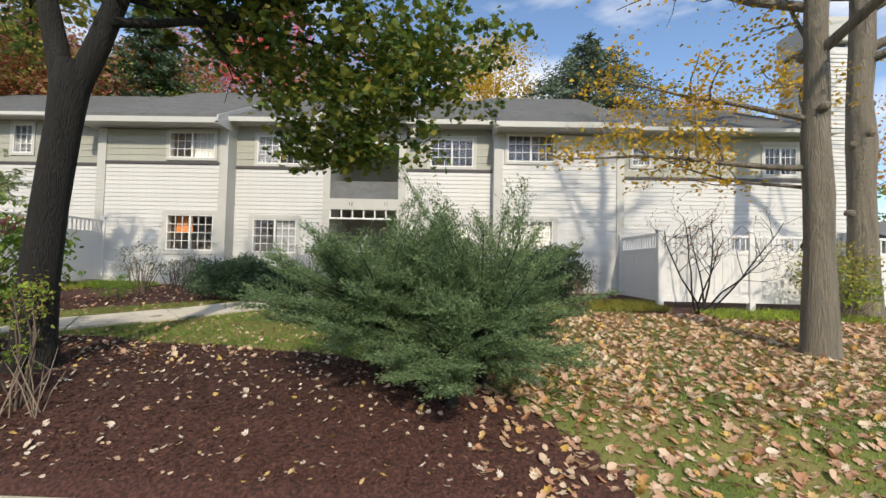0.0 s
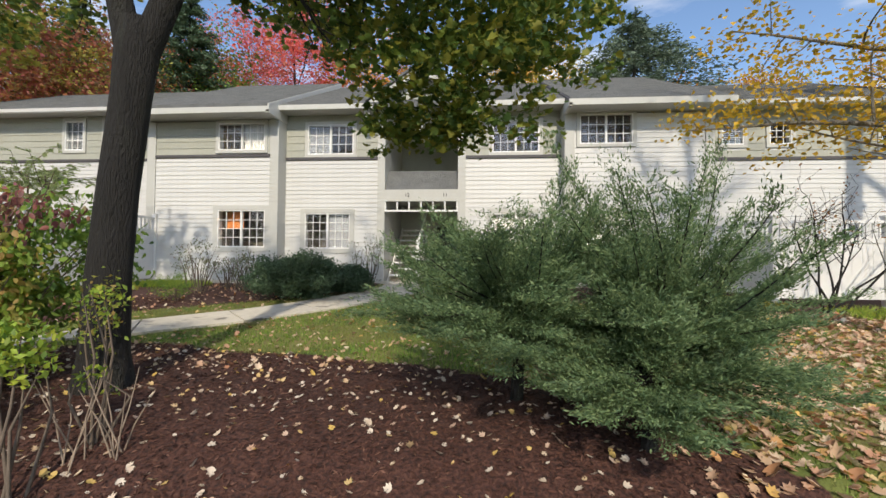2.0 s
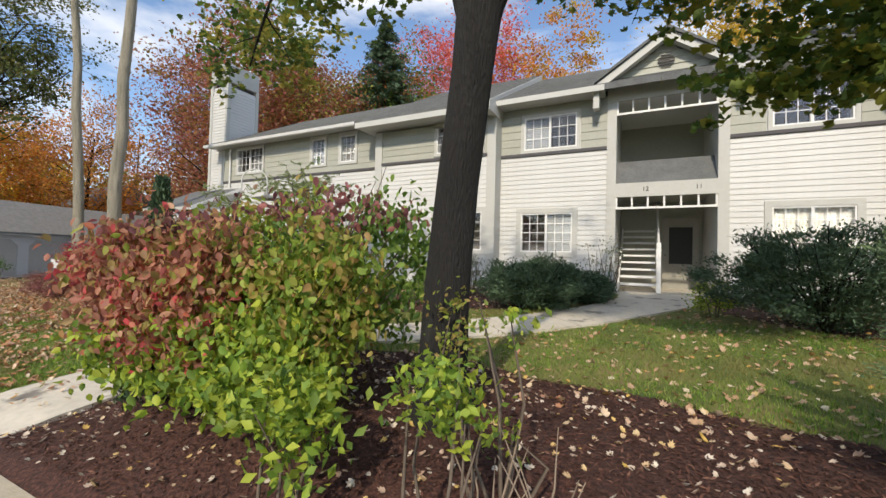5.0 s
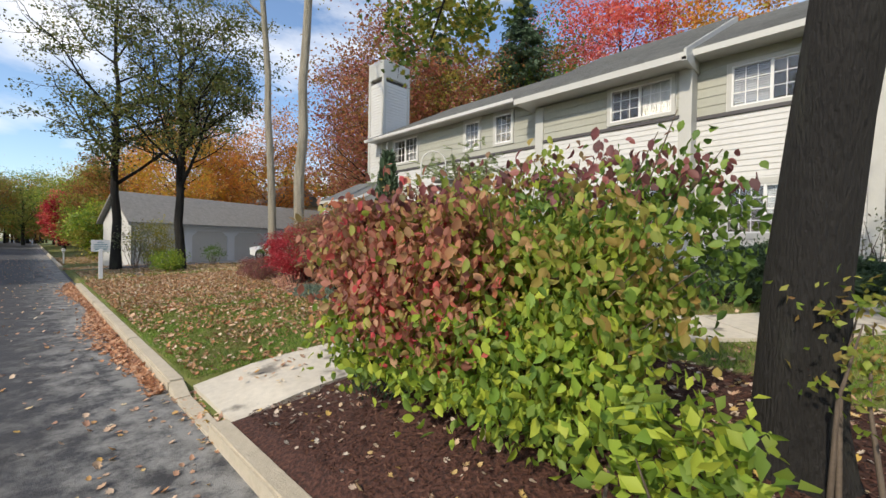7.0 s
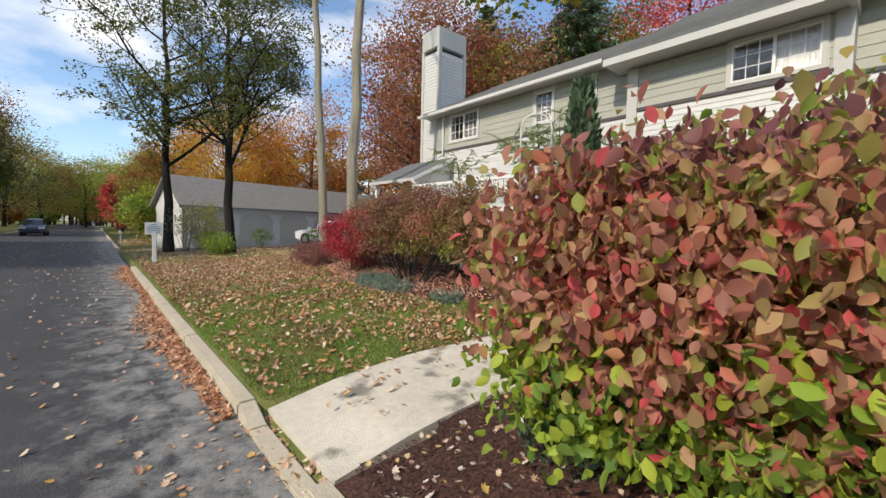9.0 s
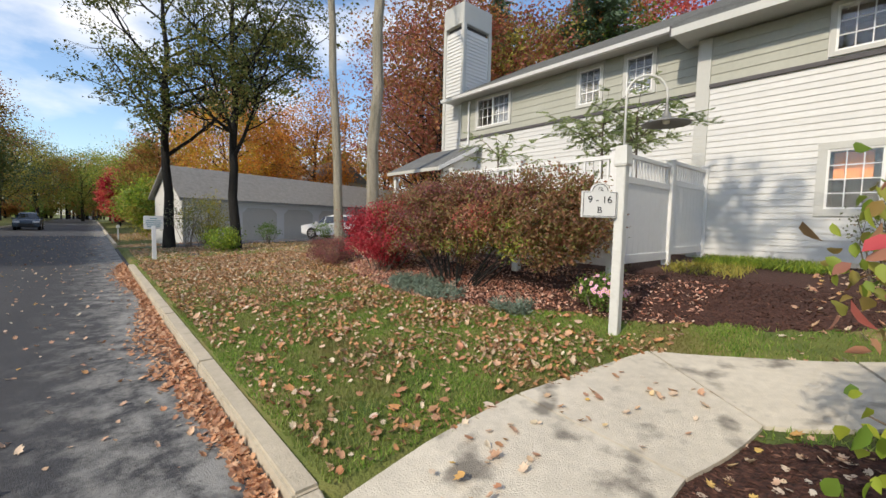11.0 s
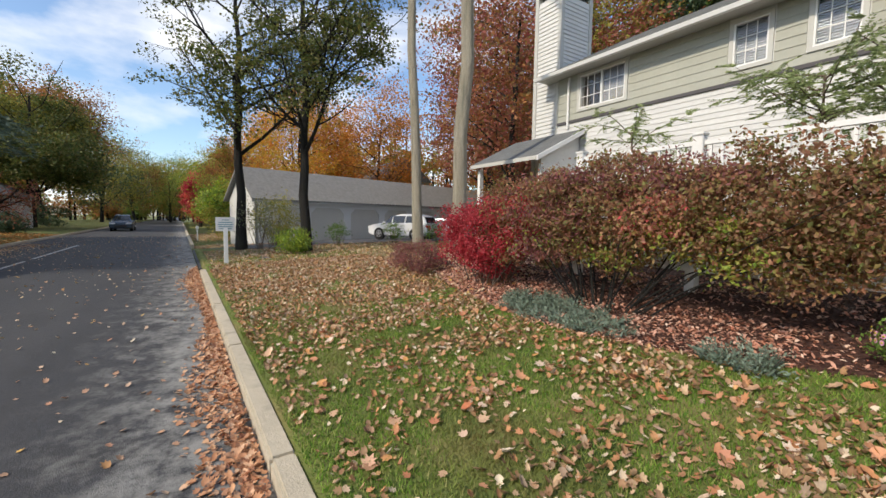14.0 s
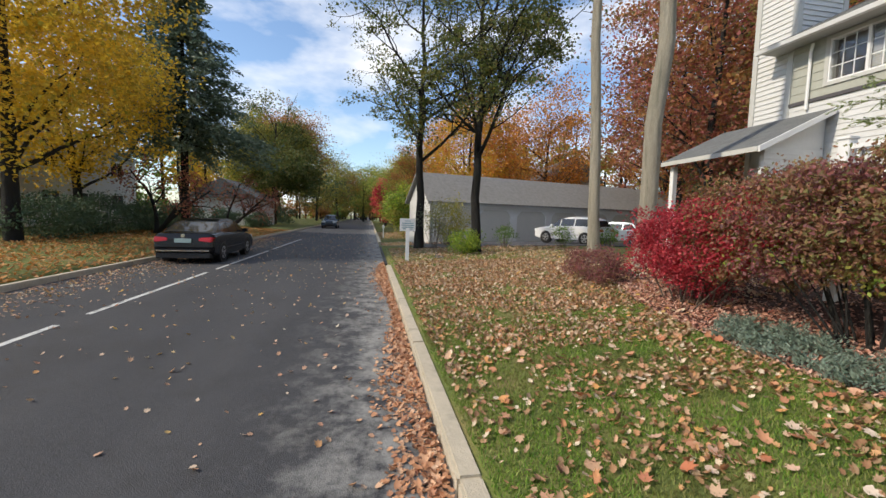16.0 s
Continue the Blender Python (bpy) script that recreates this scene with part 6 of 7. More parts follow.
# ---- shrubs ----
def juniper(x, y, seed, R, H, n=150, lift=0.0):
    """Arching plumes: each limb carries side sprays of fine scaly twigs."""
    rng = np.random.default_rng(seed)
    t = holder("juniper", (x, y, gz(x, y)), "wide feathery green juniper with arching sprays", "shrub", "junipers")
    b = Build()
    b.tube([(0, 0, -0.1), (0.02, 0, 0.3), (0.0, 0.05, 0.6)], [0.06, 0.05, 0.04], 8, False)
    P, D = [], []
    for k in range(n):
        a = rng.uniform(0, 6.28)
        el = rng.uniform(-0.08, 0.5) if k % 5 < 3 else rng.uniform(0.45, 1.25)
        Lh, Lv = R * math.cos(el), H * math.sin(max(el, 0))
        Lb = math.hypot(Lh, Lv) * rng.uniform(0.5, 1.18)
        d = Vector((math.cos(a) * math.cos(el), math.sin(a) * math.cos(el), math.sin(el)))
        pts = [Vector((0, 0, rng.uniform(0.2, 0.6) + lift))]
        for i in range(8):
            d = (d + rv(rng, 0.05) + Vector((0, 0, 0.05 if i > 4 else -0.015))).normalized()
            pts.append(pts[-1] + d * Lb / 8)
        b.tube(pts, [0.014, 0.012, 0.010, 0.009, 0.007, 0.006, 0.005, 0.004, 0.002], 4, False)
        for i in range(2, 9):
            dd = (pts[i] - pts[i - 1]).normalized()
            for j in range(6):
                side = dd.cross(Vector((rng.normal() * 0.22, rng.normal() * 0.22, 1))).normalized() * rng.choice([-1, 1])
                sd = (dd * 0.9 + side * rng.uniform(0.3, 0.9) + Vector((0, 0, 0.15))).normalized()
                Ls = (0.36 - 0.02 * i) * rng.uniform(0.6, 1.35)
                q0 = pts[i - 1].lerp(pts[i], rng.random())
                m = 30
                u = np.sort(rng.uniform(0.05, 1.0, m))[:, None]
                q = np.array(q0) + np.array(sd) * u * Ls + rng.normal(size=(m, 3)) * np.array([0.024, 0.024, 0.010])
                P.append(q)
                D.append(np.tile(np.array(sd), (m, 1)))
    P, D = np.concatenate(P), np.concatenate(D)
    keep = P[:, 2] > 0.04
    b.done("branchwork", BARK, t, smooth=True)
    child("foliage", leaves("foliage", P[keep], 0.036, L_JUN, 0.0, 0.27, rng, D[keep], 0.42), t)
    return t


juniper(-0.80, 4.42, 51, 1.18, 1.35, 115, 0.22)
juniper(0.32, 4.25, 52, 1.0, 1.55, 115, 0.15)
juniper(0.02, 3.75, 53, 0.72, 0.55, 50, 0.05)


def yew(x, y, rx, rz, seed, label):
    rng = np.random.default_rng(seed)
    t = holder("yew", (x, y, gz(x, y)), label, "shrub", "yews by the house")
    b = Build()
    for k in range(40):
        a, r = rng.uniform(0, 6.28), rng.uniform(0.3, 0.9) * rx
        b.tube([(0, 0, 0), (math.cos(a) * r * 0.5, math.sin(a) * r * 0.5, rz * 0.5), (math.cos(a) * r, math.sin(a) * r, rz * rng.uniform(0.5, 1.0))], [0.02, 0.012, 0.005], 5, False)
    b.done("branchwork", BARK, t)
    P = crown_points(rng, (0, 0, rz * 0.52), (rx, rx * 0.8, rz * 0.5), 340, 105, 0.10, 0.35)
    P = P[P[:, 2] > 0.03]
    D = P - np.array([0, 0, 0.1]); D /= np.linalg.norm(D, axis=1, keepdims=True) + 1e-6
    child("foliage", leaves("foliage", P, 0.068, L_PINE, 0.1, 0.36, rng, D, 0.6), t)


yew(-0.75, 9.5, 1.45, 1.6, 61, "dark green spreading yew by the entry")
yew(2.25, 10.2, 1.15, 1.35, 62, "dark green layered yew by the wall")
yew(-5.15, 9.7, 0.98, 0.95, 63, "low dark green yew under the window")
yew(-4.35, 10.7, 0.55, 0.6, 64, "small dark yew beside the entry walk")

# big turning shrub by the walk: green near the tree, dusty red at its end
shrub("viburnum", "large leafy shrub turning from green to dusty red", -6.20, 4.15, [
    (-0.80, -0.70, 0.94, 0.46, 0.32, 0.54, 80, 26, L_BUSHRED),
    (-0.62, -0.60, 1.00, 0.50, 0.36, 0.50, 60, 24, L_REDGREEN),
    (-0.25, -0.66, 0.80, 0.45, 0.28, 0.48, 80, 22, L_BUSHRED),
    (0.00, -0.60, 1.02, 0.42, 0.30, 0.40, 60, 20, L_REDGREEN),
    (-0.55, -0.45, 1.36, 0.60, 0.35, 0.22, 30, 20, L_PLUM),
    (-0.75, 0.15, 1.02, 0.68, 0.55, 0.66, 150, 20, L_MIX),
    (-0.70, -0.60, 0.42, 0.75, 0.36, 0.36, 100, 18, L_LIME),
    (-0.35, -0.62, 0.62, 0.70, 0.34, 0.25, 50, 18, L_BUSHRED),
    (-0.35, 0.45, 1.20, 0.85, 0.55, 0.62, 130, 20, L_MIX),
    (0.70, -0.20, 0.85, 0.50, 0.50, 0.55, 120, 20, L_MIX),
    (0.45, -0.62, 0.45, 0.80, 0.36, 0.38, 110, 20, L_LIME),
    (0.70, 0.50, 1.15, 0.75, 0.62, 0.70, 130, 20, L_GREEN),
    (0.10, -0.10, 0.85, 0.90, 0.55, 0.60, 90, 18, L_LIME),
    (0.55, 0.25, 1.60, 0.85, 0.45, 0.22, 26, 14, L_PLUM),
], 71, 16, leafsize=0.074, clump=0.12, aspect=0.62, tips=1.3, oval=True)
shrub("young_viburnum", "low shrub with yellow-green leaves in the mulch", -4.85, 3.12, [(0, 0, 0.78, 0.30, 0.22, 0.18, 44, 13, L_LIME), (0.05, 0, 0.5, 0.22, 0.18, 0.15, 14, 12, L_LIME)], 72, 8, leafsize=0.075, clump=0.09, aspect=0.6)
shrub("sprout_shrub", "sprouting shrub with lime leaves at the maple's foot", -3.95, 3.12, [(0, 0, 0.98, 0.20, 0.17, 0.13, 34, 12, L_LIME), (0.10, 0.05, 0.84, 0.12, 0.12, 0.10, 8, 9, L_LIME)], 73, 18, leafsize=0.055, clump=0.06)
shrub("sapling", "thin sapling with few yellow-green leaves in the mulch", -3.80, 3.55, [(0, 0, 1.0, 0.15, 0.14, 0.12, 9, 9, L_LIME), (0, 0, 0.45, 0.12, 0.12, 0.12, 6, 8, L_LIME)], 86, 16, leafsize=0.05, clump=0.04)
shrub("sapling", "thin sapling with green leaves at the maple's foot", -4.35, 4.1, [(0, 0, 0.75, 0.16, 0.14, 0.35, 22, 12, L_MIX)], 87, 16, leafsize=0.05, clump=0.06)

# bare sticks in the mulch
rng_s = np.random.default_rng(74)
DRY = mat("dry_stem", (0.26, 0.20, 0.15), 0.9, 0.2, 8.0)
for sx, sy in ((-3.58, 3.45), (-3.85, 3.40)):
    st = holder("dry_shrub", (sx, sy, gz(sx, sy)), "bare dry twigs standing in the mulch", "shrub", "dry shrubs")
    for k in range(7):
        a = rng_s.uniform(0, 6.28)
        e = Vector((math.cos(a) * 0.22, math.sin(a) * 0.16, rng_s.uniform(0.3, 0.62)))
        Build().tube([(rng_s.normal() * 0.04, rng_s.normal() * 0.04, -0.05), e * 0.5 + Vector((0.02, 0, 0.02)), e], [0.007, 0.005, 0.002], 5, False).done("stem", DRY, st)

# shrubs along the house
PALE = leafmat("leaf_pale", [(0.30, 0.30, 0.22), (0.22, 0.24, 0.14), (0.16, 0.20, 0.09), (0.36, 0.30, 0.26)])
shrub("small_round_shrub", "small clipped round green shrub", -7.45, 8.9, [(0, 0, 0.3, 0.36, 0.33, 0.28, 70, 30, L_GREEN)], 75, 8, leafsize=0.03, clump=0.06)
for i, (x, y, h, nm) in enumerate([(-7.75, 9.9, 1.15, 12), (-6.9, 10.6, 0.9, 14), (-7.6, 10.9, 0.8, 12), (-3.95, 11.1, 1.25, 9), (2.9, 9.2, 1.0, 8)]):
    shrub("thin_shrub", "thin twiggy shrub with small pale leaves", x, y, [(0, 0, h * 0.7, 0.45, 0.4, h * 0.38, 34, nm, PALE)], 76 + i, 34, leafsize=0.06, clump=0.10)
shrub("entry_shrub", "low yellow-green shrub at the entry walk", -2.05, 10.2, [(0, 0, 0.32, 0.42, 0.36, 0.28, 60, 18, L_LIME)], 83, 8, leafsize=0.06, clump=0.08)
shrub("fence_shrub", "green and yellow shrub in front of the white fence", 8.2, 8.9, [(0, 0, 1.0, 0.9, 0.7, 0.65, 80, 16, L_OLIVE), (0.4, 0, 0.7, 0.6, 0.5, 0.45, 40, 16, L_LIME)], 84, 14, leafsize=0.08, clump=0.14)


def bare_dogwood(x, y, seed):
    rng = np.random.default_rng(seed)
    t = holder("bare_shrub", (x, y, gz(x, y)), "nearly leafless multi-stemmed shrub against the white fence", "shrub")
    b, tips = Build(), []
    for a, el, L in [(-2.6, 0.85, 2.5), (-2.2, 1.15, 2.3), (-0.6, 1.2, 2.4), (-0.4, 0.75, 2.7), (0.3, 0.8, 2.5), (2.8, 1.3, 1.8), (0.1, 1.3, 2.2)]:
        p, rr = limb(b, (rng.normal() * 0.08, rng.normal() * 0.08, -0.05), (math.cos(a) * math.cos(el), math.sin(a) * math.cos(el) * 0.4, math.sin(el)), L, 0.024, 0.007, rng, 0.12, 0.04, 7, 6)
        branches(b, p, rr, rng, 7, 0.9, 2, tips, 0.8, 0.05, 0.45, 4)
    b.done("branchwork", BARK, t, smooth=True)
    T = np.array([tuple(q) for q in tips])
    T = T[rng.random(len(T)) < 0.35]
    child("foliage", leaves("foliage", T + rng.normal(size=T.shape) * 0.05, 0.06, L_RUST, 0.2, 0.5, rng), t)


bare_dogwood(5.6, 9.3, 85)

# hedge of turning burning bush in front of the left fence
shrub("burning_bush_hedge", "wide hedge of burning bush turning from green to dull red", -13.3, 7.05, [
    (1.85, 0.05, 1.20, 1.10, 0.62, 0.74, 400, 44, L_HEDGE), (0.0, 0.0, 1.20, 1.35, 0.66, 0.76, 470, 44, L_HEDGE), (-1.4, 0.05, 1.10, 1.1, 0.6, 0.76, 340, 44, L_HEDGE), (0.8, -0.22, 0.85, 1.9, 0.42, 0.36, 60, 40, L_MIX), (-0.5, -0.42, 1.0, 0.8, 0.3, 0.5, 60, 40, L_PLUM), (0.9, -0.40, 1.15, 0.5, 0.25, 0.35, 34, 40, L_BUSHRED), (0.3, 0.0, 1.62, 1.9, 0.5, 0.26, 150, 44, L_PLUM), (2.50, 0.05, 1.20, 0.46, 0.52, 0.70, 150, 44, L_HEDGE)], 91, 3, bark=BARK, base=0.25, leafsize=0.056, clump=0.095, hollow=0.35)
shrub("red_burning_bush", "bright crimson burning bush at the hedge end", -15.7, 7.05, [
    (0.15, -0.12, 0.85, 0.92, 0.72, 0.68, 400, 44, L_FIRE), (0.95, 0.0, 1.1, 0.75, 0.55, 0.55, 190, 40, L_FIRE), (0.9, 0.1, 1.3, 0.8, 0.5, 0.45, 90, 40, L_BUSHRED)], 92, 14, leafsize=0.052, clump=0.10, hollow=0.5)
shrub("low_barberry", "low brownish red shrub at the bed's end", -17.95, 6.85, [(0, 0, 0.36, 0.80, 0.55, 0.36, 260, 36, L_PLUM)], 93, 12, leafsize=0.04, clump=0.08)

# creeping blue juniper mats
for i, (x, y, rx, ry) in enumerate([(-13.4, 6.42, 1.0, 0.36), (-14.0, 6.62, 0.6, 0.30), (-11.3, 6.45, 0.28, 0.14)]):
    rng = np.random.default_rng(100 + i)
    t = holder("creeping_juniper", (x, y, gz(x, y)), "creeping blue-green juniper mat on the mulch", "ground cover")
    P, D = [], []
    b = Build()
    for k in range(int(160 * rx)):
        a, r = rng.uniform(0, 6.28), math.sqrt(rng.random())
        px, py = math.cos(a) * r * rx, math.sin(a) * r * ry
        zz = gz(x + px, y + py) - gz(x, y)
        a2 = rng.uniform(0, 6.28)
        e = np.array([px + math.cos(a2) * 0.16, py + math.sin(a2) * 0.16, zz + rng.uniform(0.07, 0.17)])
        s = np.array([px, py, zz + 0.01])
        b.tube([tuple(s), tuple(e)], [0.005, 0.002], 4, False)
        u = rng.uniform(0.1, 1.05, 34)[:, None]
        P.append(s * (1 - u) + e * u + rng.normal(size=(34, 3)) * 0.022)
        D.append(np.tile((e - s) * 6, (34, 1)))
    b.done("branchwork", TWIG, t)
    child("foliage", leaves("foliage", np.concatenate(P), 0.055, L_BLUE, 0.0, 0.3, rng, np.concatenate(D), 0.5), t)

# pink mums at the post
mum = shrub("chrysanthemum", "bushy chrysanthemum with pale pink daisies at the post", -10.15, 6.95, [(-0.1, 0, 0.27, 0.34, 0.25, 0.25, 70, 24, L_GREEN)], 105, 10, leafsize=0.04, clump=0.05, category="flower")
PETAL = mat("petal_pink", (0.70, 0.34, 0.55), 0.6, 0.1, 5.0, island=[(0.68, 0.30, 0.54), (0.76, 0.46, 0.66), (0.60, 0.22, 0.44)])
EYE_Y = mat("flower_eye", (0.6, 0.45, 0.05), 0.7)
rng = np.random.default_rng(106)
fb, fe = Build(), Build()
for k in range(75):
    v = rng.normal(size=3); v[2] = abs(v[2]) * 0.6; v[1] -= 0.5; v[0] += 0.1; v /= np.linalg.norm(v)
    c = Vector((v[0] * 0.38 - 0.1, v[1] * 0.29, 0.27 + v[2] * 0.26))
    nrm = Vector(v)
    s = nrm.orthogonal().normalized(); u = nrm.cross(s)
    for j in range(10):
        a = 2 * math.pi * j / 10
        d, w = s * math.cos(a) + u * math.sin(a), (s * -math.sin(a) + u * math.cos(a)) * 0.007
        n = len(fb.v)
        fb.v += [tuple(c + d * 0.006 - w * 0.5), tuple(c + d * 0.021 - w), tuple(c + d * 0.021 + w), tuple(c + d * 0.006 + w * 0.5)]
        fb.f.append((n, n + 1, n + 2, n + 3))
    fe.tube([tuple(c), tuple(c + nrm * 0.006)], [0.009, 0.007], 8)
fb.done("petals", PETAL, mum, "pink petals")["kind"] = "stuff"
fe.done("flower_eyes", EYE_Y, mum)["kind"] = "stuff"

# locust sprays above the fence
def locust(x, y, z, seed, arms):
    rng = np.random.default_rng(seed)
    t = holder("yard_sapling", (x, y, gz(x, y)), "thin sapling with feathery leaves behind the white fence", "tree", "yard saplings")
    b, P, D = Build(), [], []
    top = z - gz(x, y)
    b.tube([(0, 0, -0.1), (0.03, 0, top * 0.5), (0, 0, top)], [0.03, 0.025, 0.015], 6, False)
    for k in range(arms):
        a = rng.uniform(0, 6.28)
        p, rr = limb(b, (0, 0, top * rng.uniform(0.75, 1.0)), (math.cos(a), math.sin(a) * 0.7, rng.uniform(-0.1, 0.9)), rng.uniform(0.7, 1.3), 0.012, 0.003, rng, 0.1, -0.02, 6, 4)
        for i in range(1, 7):
            for s in range(3):
                d = Vector((math.cos(a + rng.uniform(-1.4, 1.4)), math.sin(a + rng.uniform(-1.4, 1.4)), rng.uniform(-0.8, 0.35)))
                d.normalize()
                side = d.cross(Vector((0, 0, 1))).normalized()
                q0 = p[i]
                for m in range(9):
                    for sg in (-1, 1):
                        P.append(tuple(q0 + d * 0.026 * m + side * sg * 0.02)); D.append(tuple(side * sg + d * 0.4))
    b.done("branchwork", TWIG, t)
    child("foliage", leaves("foliage", np.array(P), 0.055, L_LOCUST, 0.0, 0.42, rng, np.array(D), 0.25), t)


locust(-11.7, 9.5, 3.35, 111, 22)
locust(-10.9, 9.2, 3.3, 112, 18)
locust(-14.5, 9.6, 3.1, 113, 14)

# small arborvitae past the shrub
rng = np.random.default_rng(115)
arb = holder("arborvitae", (-9.0, 9.9, gz(-9.0, 9.9)), "slim dark green cone-shaped arborvitae", "shrub")
Build().tube([(0, 0, -0.05), (0, 0, 2.2)], [0.04, 0.01], 6).done("trunk", BARK, arb)
zz = rng.uniform(0.05, 2.55, 5200)
rr_ = 0.34 * (1 - zz / 2.75) ** 0.75 * np.sqrt(rng.uniform(0.35, 1.1, 5200))
aa = rng.uniform(0, 6.28, 5200)
Pa = np.stack([np.cos(aa) * rr_, np.sin(aa) * rr_, zz], 1)
child("foliage", leaves("foliage", Pa, 0.08, L_PINE, 0.0, 0.35, rng, np.stack([np.cos(aa) * 0.5, np.sin(aa) * 0.5, np.ones(5200)], 1), 0.3), arb)
arb.location = (-7.2, 3.72, gz(-7.2, 3.72))
arb.scale = (0.85, 0.85, 0.81)

# shrubs round the court and down the street
shrub("court_shrub", "bright green shrub under the street trees", -26.4, 6.0, [(0, 0, 0.5, 0.8, 0.6, 0.45, 90, 24, L_LIME)], 121, 10, leafsize=0.10, clump=0.14)
shrub("court_shrub", "grey-green open shrub by the garage end", -32.5, 6.5, [(0, 0, 1.4, 1.6, 1.2, 1.2, 150, 14, L_OLIVE)], 122, 24, leafsize=0.12, clump=0.22)
for i, (x, y) in enumerate([(-28.9, 8.6), (-28.6, 11.4), (-28.3, 13.8)]):
    shrub("court_shrub", "small twiggy green shrub at the court's edge", x, y, [(0, 0, 0.6, 0.5, 0.5, 0.5, 40, 16, L_GREEN)], 123 + i, 20, leafsize=0.09, clump=0.12)
shrub("street_shrub", "large rounded yellow-green shrub down the street", -50, 6.4, [(0, 0, 2.4, 3.6, 2.6, 2.4, 160, 45, L_OLIVE), (0.5, -0.5, 3.0, 3.0, 2.2, 1.8, 140, 50, L_LIME)], 127, 5, leafsize=0.24, clump=0.45)
shrub("street_shrub", "pale leafy shrub near the notice board", -29.5, 3.6 + 1.6, [(0, 0, 1.5, 0.9, 0.8, 0.9, 60, 12, PALE)], 128, 14, leafsize=0.10, clump=0.2)
for i, (x, y, rx) in enumerate([(-30.0, -11.3, 2.2), (-34.5, -11.6, 2.6), (-39.5, -11.8, 2.6), (-44.5, -12.0, 2.4)]):
    shrub("dark_hedge", "dark green hedge before the house across the street", x, y, [(0, 0, 0.95, rx, 1.2, 0.9, 150, 40, L_PINE)], 131 + i, 4, leafsize=0.13, clump=0.25)
for i, (x, y, s) in enumerate([(-52, -11.5, 1.1), (-51.0, -8.2, 1.0), (-66, -9.0, 1.7)]):
    shrub("dark_hedge", "rounded dark shrub across the street", x, y, [(0, 0, 0.7 * s, s, s, 0.7 * s, 80, 50, L_PINE)], 136 + i, 4, leafsize=0.16, clump=0.25)

# ---- trees beyond the house and down the street ----
far = [
    ("scarlet_maple", "scarlet maple behind the house", -17.5, 36, 25, 5.2, L_PINK, None),
    ("orange_maple", "orange maple behind the house", -11.0, 38, 23, 5.0, L_ORANGE, L_YELLOW),
    ("yellow_maple", "golden yellow maple behind the house", 2.4, 37, 22, 5.8, L_YELLOW, L_YELLOW),
    ("yellow_maple", "golden yellow tree top behind the roof", 21.0, 36, 16, 4.4, L_YELLOW, L_ORANGE),
    ("pink_maple", "pinkish red maple far behind the house", -30.0, 40, 24, 5.0, L_PINK, L_RUST),
    ("olive_tree", "olive and rust tree behind the house end", -36.0, 33, 23, 6.0, L_RUST, L_OLIVE),
    ("green_tree", "green broadleaf tree behind the roof", -23.5, 33, 20, 5.0, L_GREEN, L_RUST),
    ("maroon_maple", "dark maroon maple beyond the chimney", -31.0, 22, 19, 5.6, L_MAROON, L_RUST),
    ("maroon_maple", "maroon maple behind the chimney", -38.0, 26, 22, 6.0, L_MAROON, L_BUSHRED),
    ("rust_maple", "rust-red maple behind the garages", -47.0, 32, 20, 6.0, L_RUST, L_ORANGE),
    ("maroon_maple", "deep red maple by the pale trunks", -27.0, 27, 17, 4.6, L_MAROON, L_OLIVE),
    ("orange_maple", "orange tree beyond the garages", -55.0, 22, 17, 6.0, L_ORANGE, L_RUST),
    ("golden_tree", "golden tree beyond the garages", -58.0, 14, 16, 6.0, L_YELLOW, L_ORANGE),
    ("rust_maple", "rust and orange tree down the street", -70.0, 16, 18, 7.0, L_RUST, L_ORANGE),
    ("round_tree", "broad green tree with an orange top across the street", -64.0, -9.6, 15.5, 6.6, L_STREET, L_OLIVE),
    ("round_tree", "broad turning tree across the street", -76.0, -11.5, 18, 7.5, L_RUST, L_OLIVE),
    ("red_tree", "red tree at the end of the street", -92.0, 5.2, 9, 2.6, L_FIRE, L_PINK),
    ("green_tree", "green tree beside the street", -84.0, 8.5, 12, 4.5, L_OLIVE, L_LIME),
    ("rust_maple", "rust tree beside the street", -76.0, 9.5, 13, 4.5, L_RUST, L_OLIVE),
    ("green_tree", "tree closing the street", -112.0, -5.5, 15, 6.0, L_OLIVE, L_RUST),
    ("green_tree", "tree closing the street", -125.0, 6.0, 15, 7.0, L_OLIVE, L_GREEN),
    ("green_tree", "green tree at the end of the street", -98.0, 9.0, 14, 7.0, L_OLIVE, L_LIME),
    ("green_tree", "dark tree at the street's far end", -100.0, -9.0, 15, 7.0, L_OLIVE, L_PINE),
    ("green_tree", "green tree far down the street", -120.0, 0.5, 14, 8.0, L_GREEN, L_OLIVE),
    ("orange_maple", "thin orange tree behind the roof", 17.0, 33, 15, 4.5, L_ORANGE, L_YELLOW),
    ("yellow_maple", "thin yellow tree behind the roof", 30.0, 33, 17, 5.0, L_YELLOW, L_ORANGE),
    ("olive_tree", "olive and maroon tree in the woods", -43.0, 46, 24, 7.0, L_RUST, L_MAROON),
    ("maroon_maple", "dark maroon maple in the woods", -26.0, 43, 24, 6.0, L_MAROON, L_RUST),
]
for i, (nm, lab, x, y, h, r, m1, m2) in enumerate(far):
    thin = "thin" in lab
    far_tree(nm, lab, x, y, h, r, m1, 200 + i, 0.3, 0.16, 0.25, 70 if thin else 520 if nm == "round_tree" else 200, 60 if thin else 95, m2)
conifer("spruce", "tall grey-green conifer behind the roof", 11.2, 34, 20.5, 15.0, L_SPRUCE, 301)
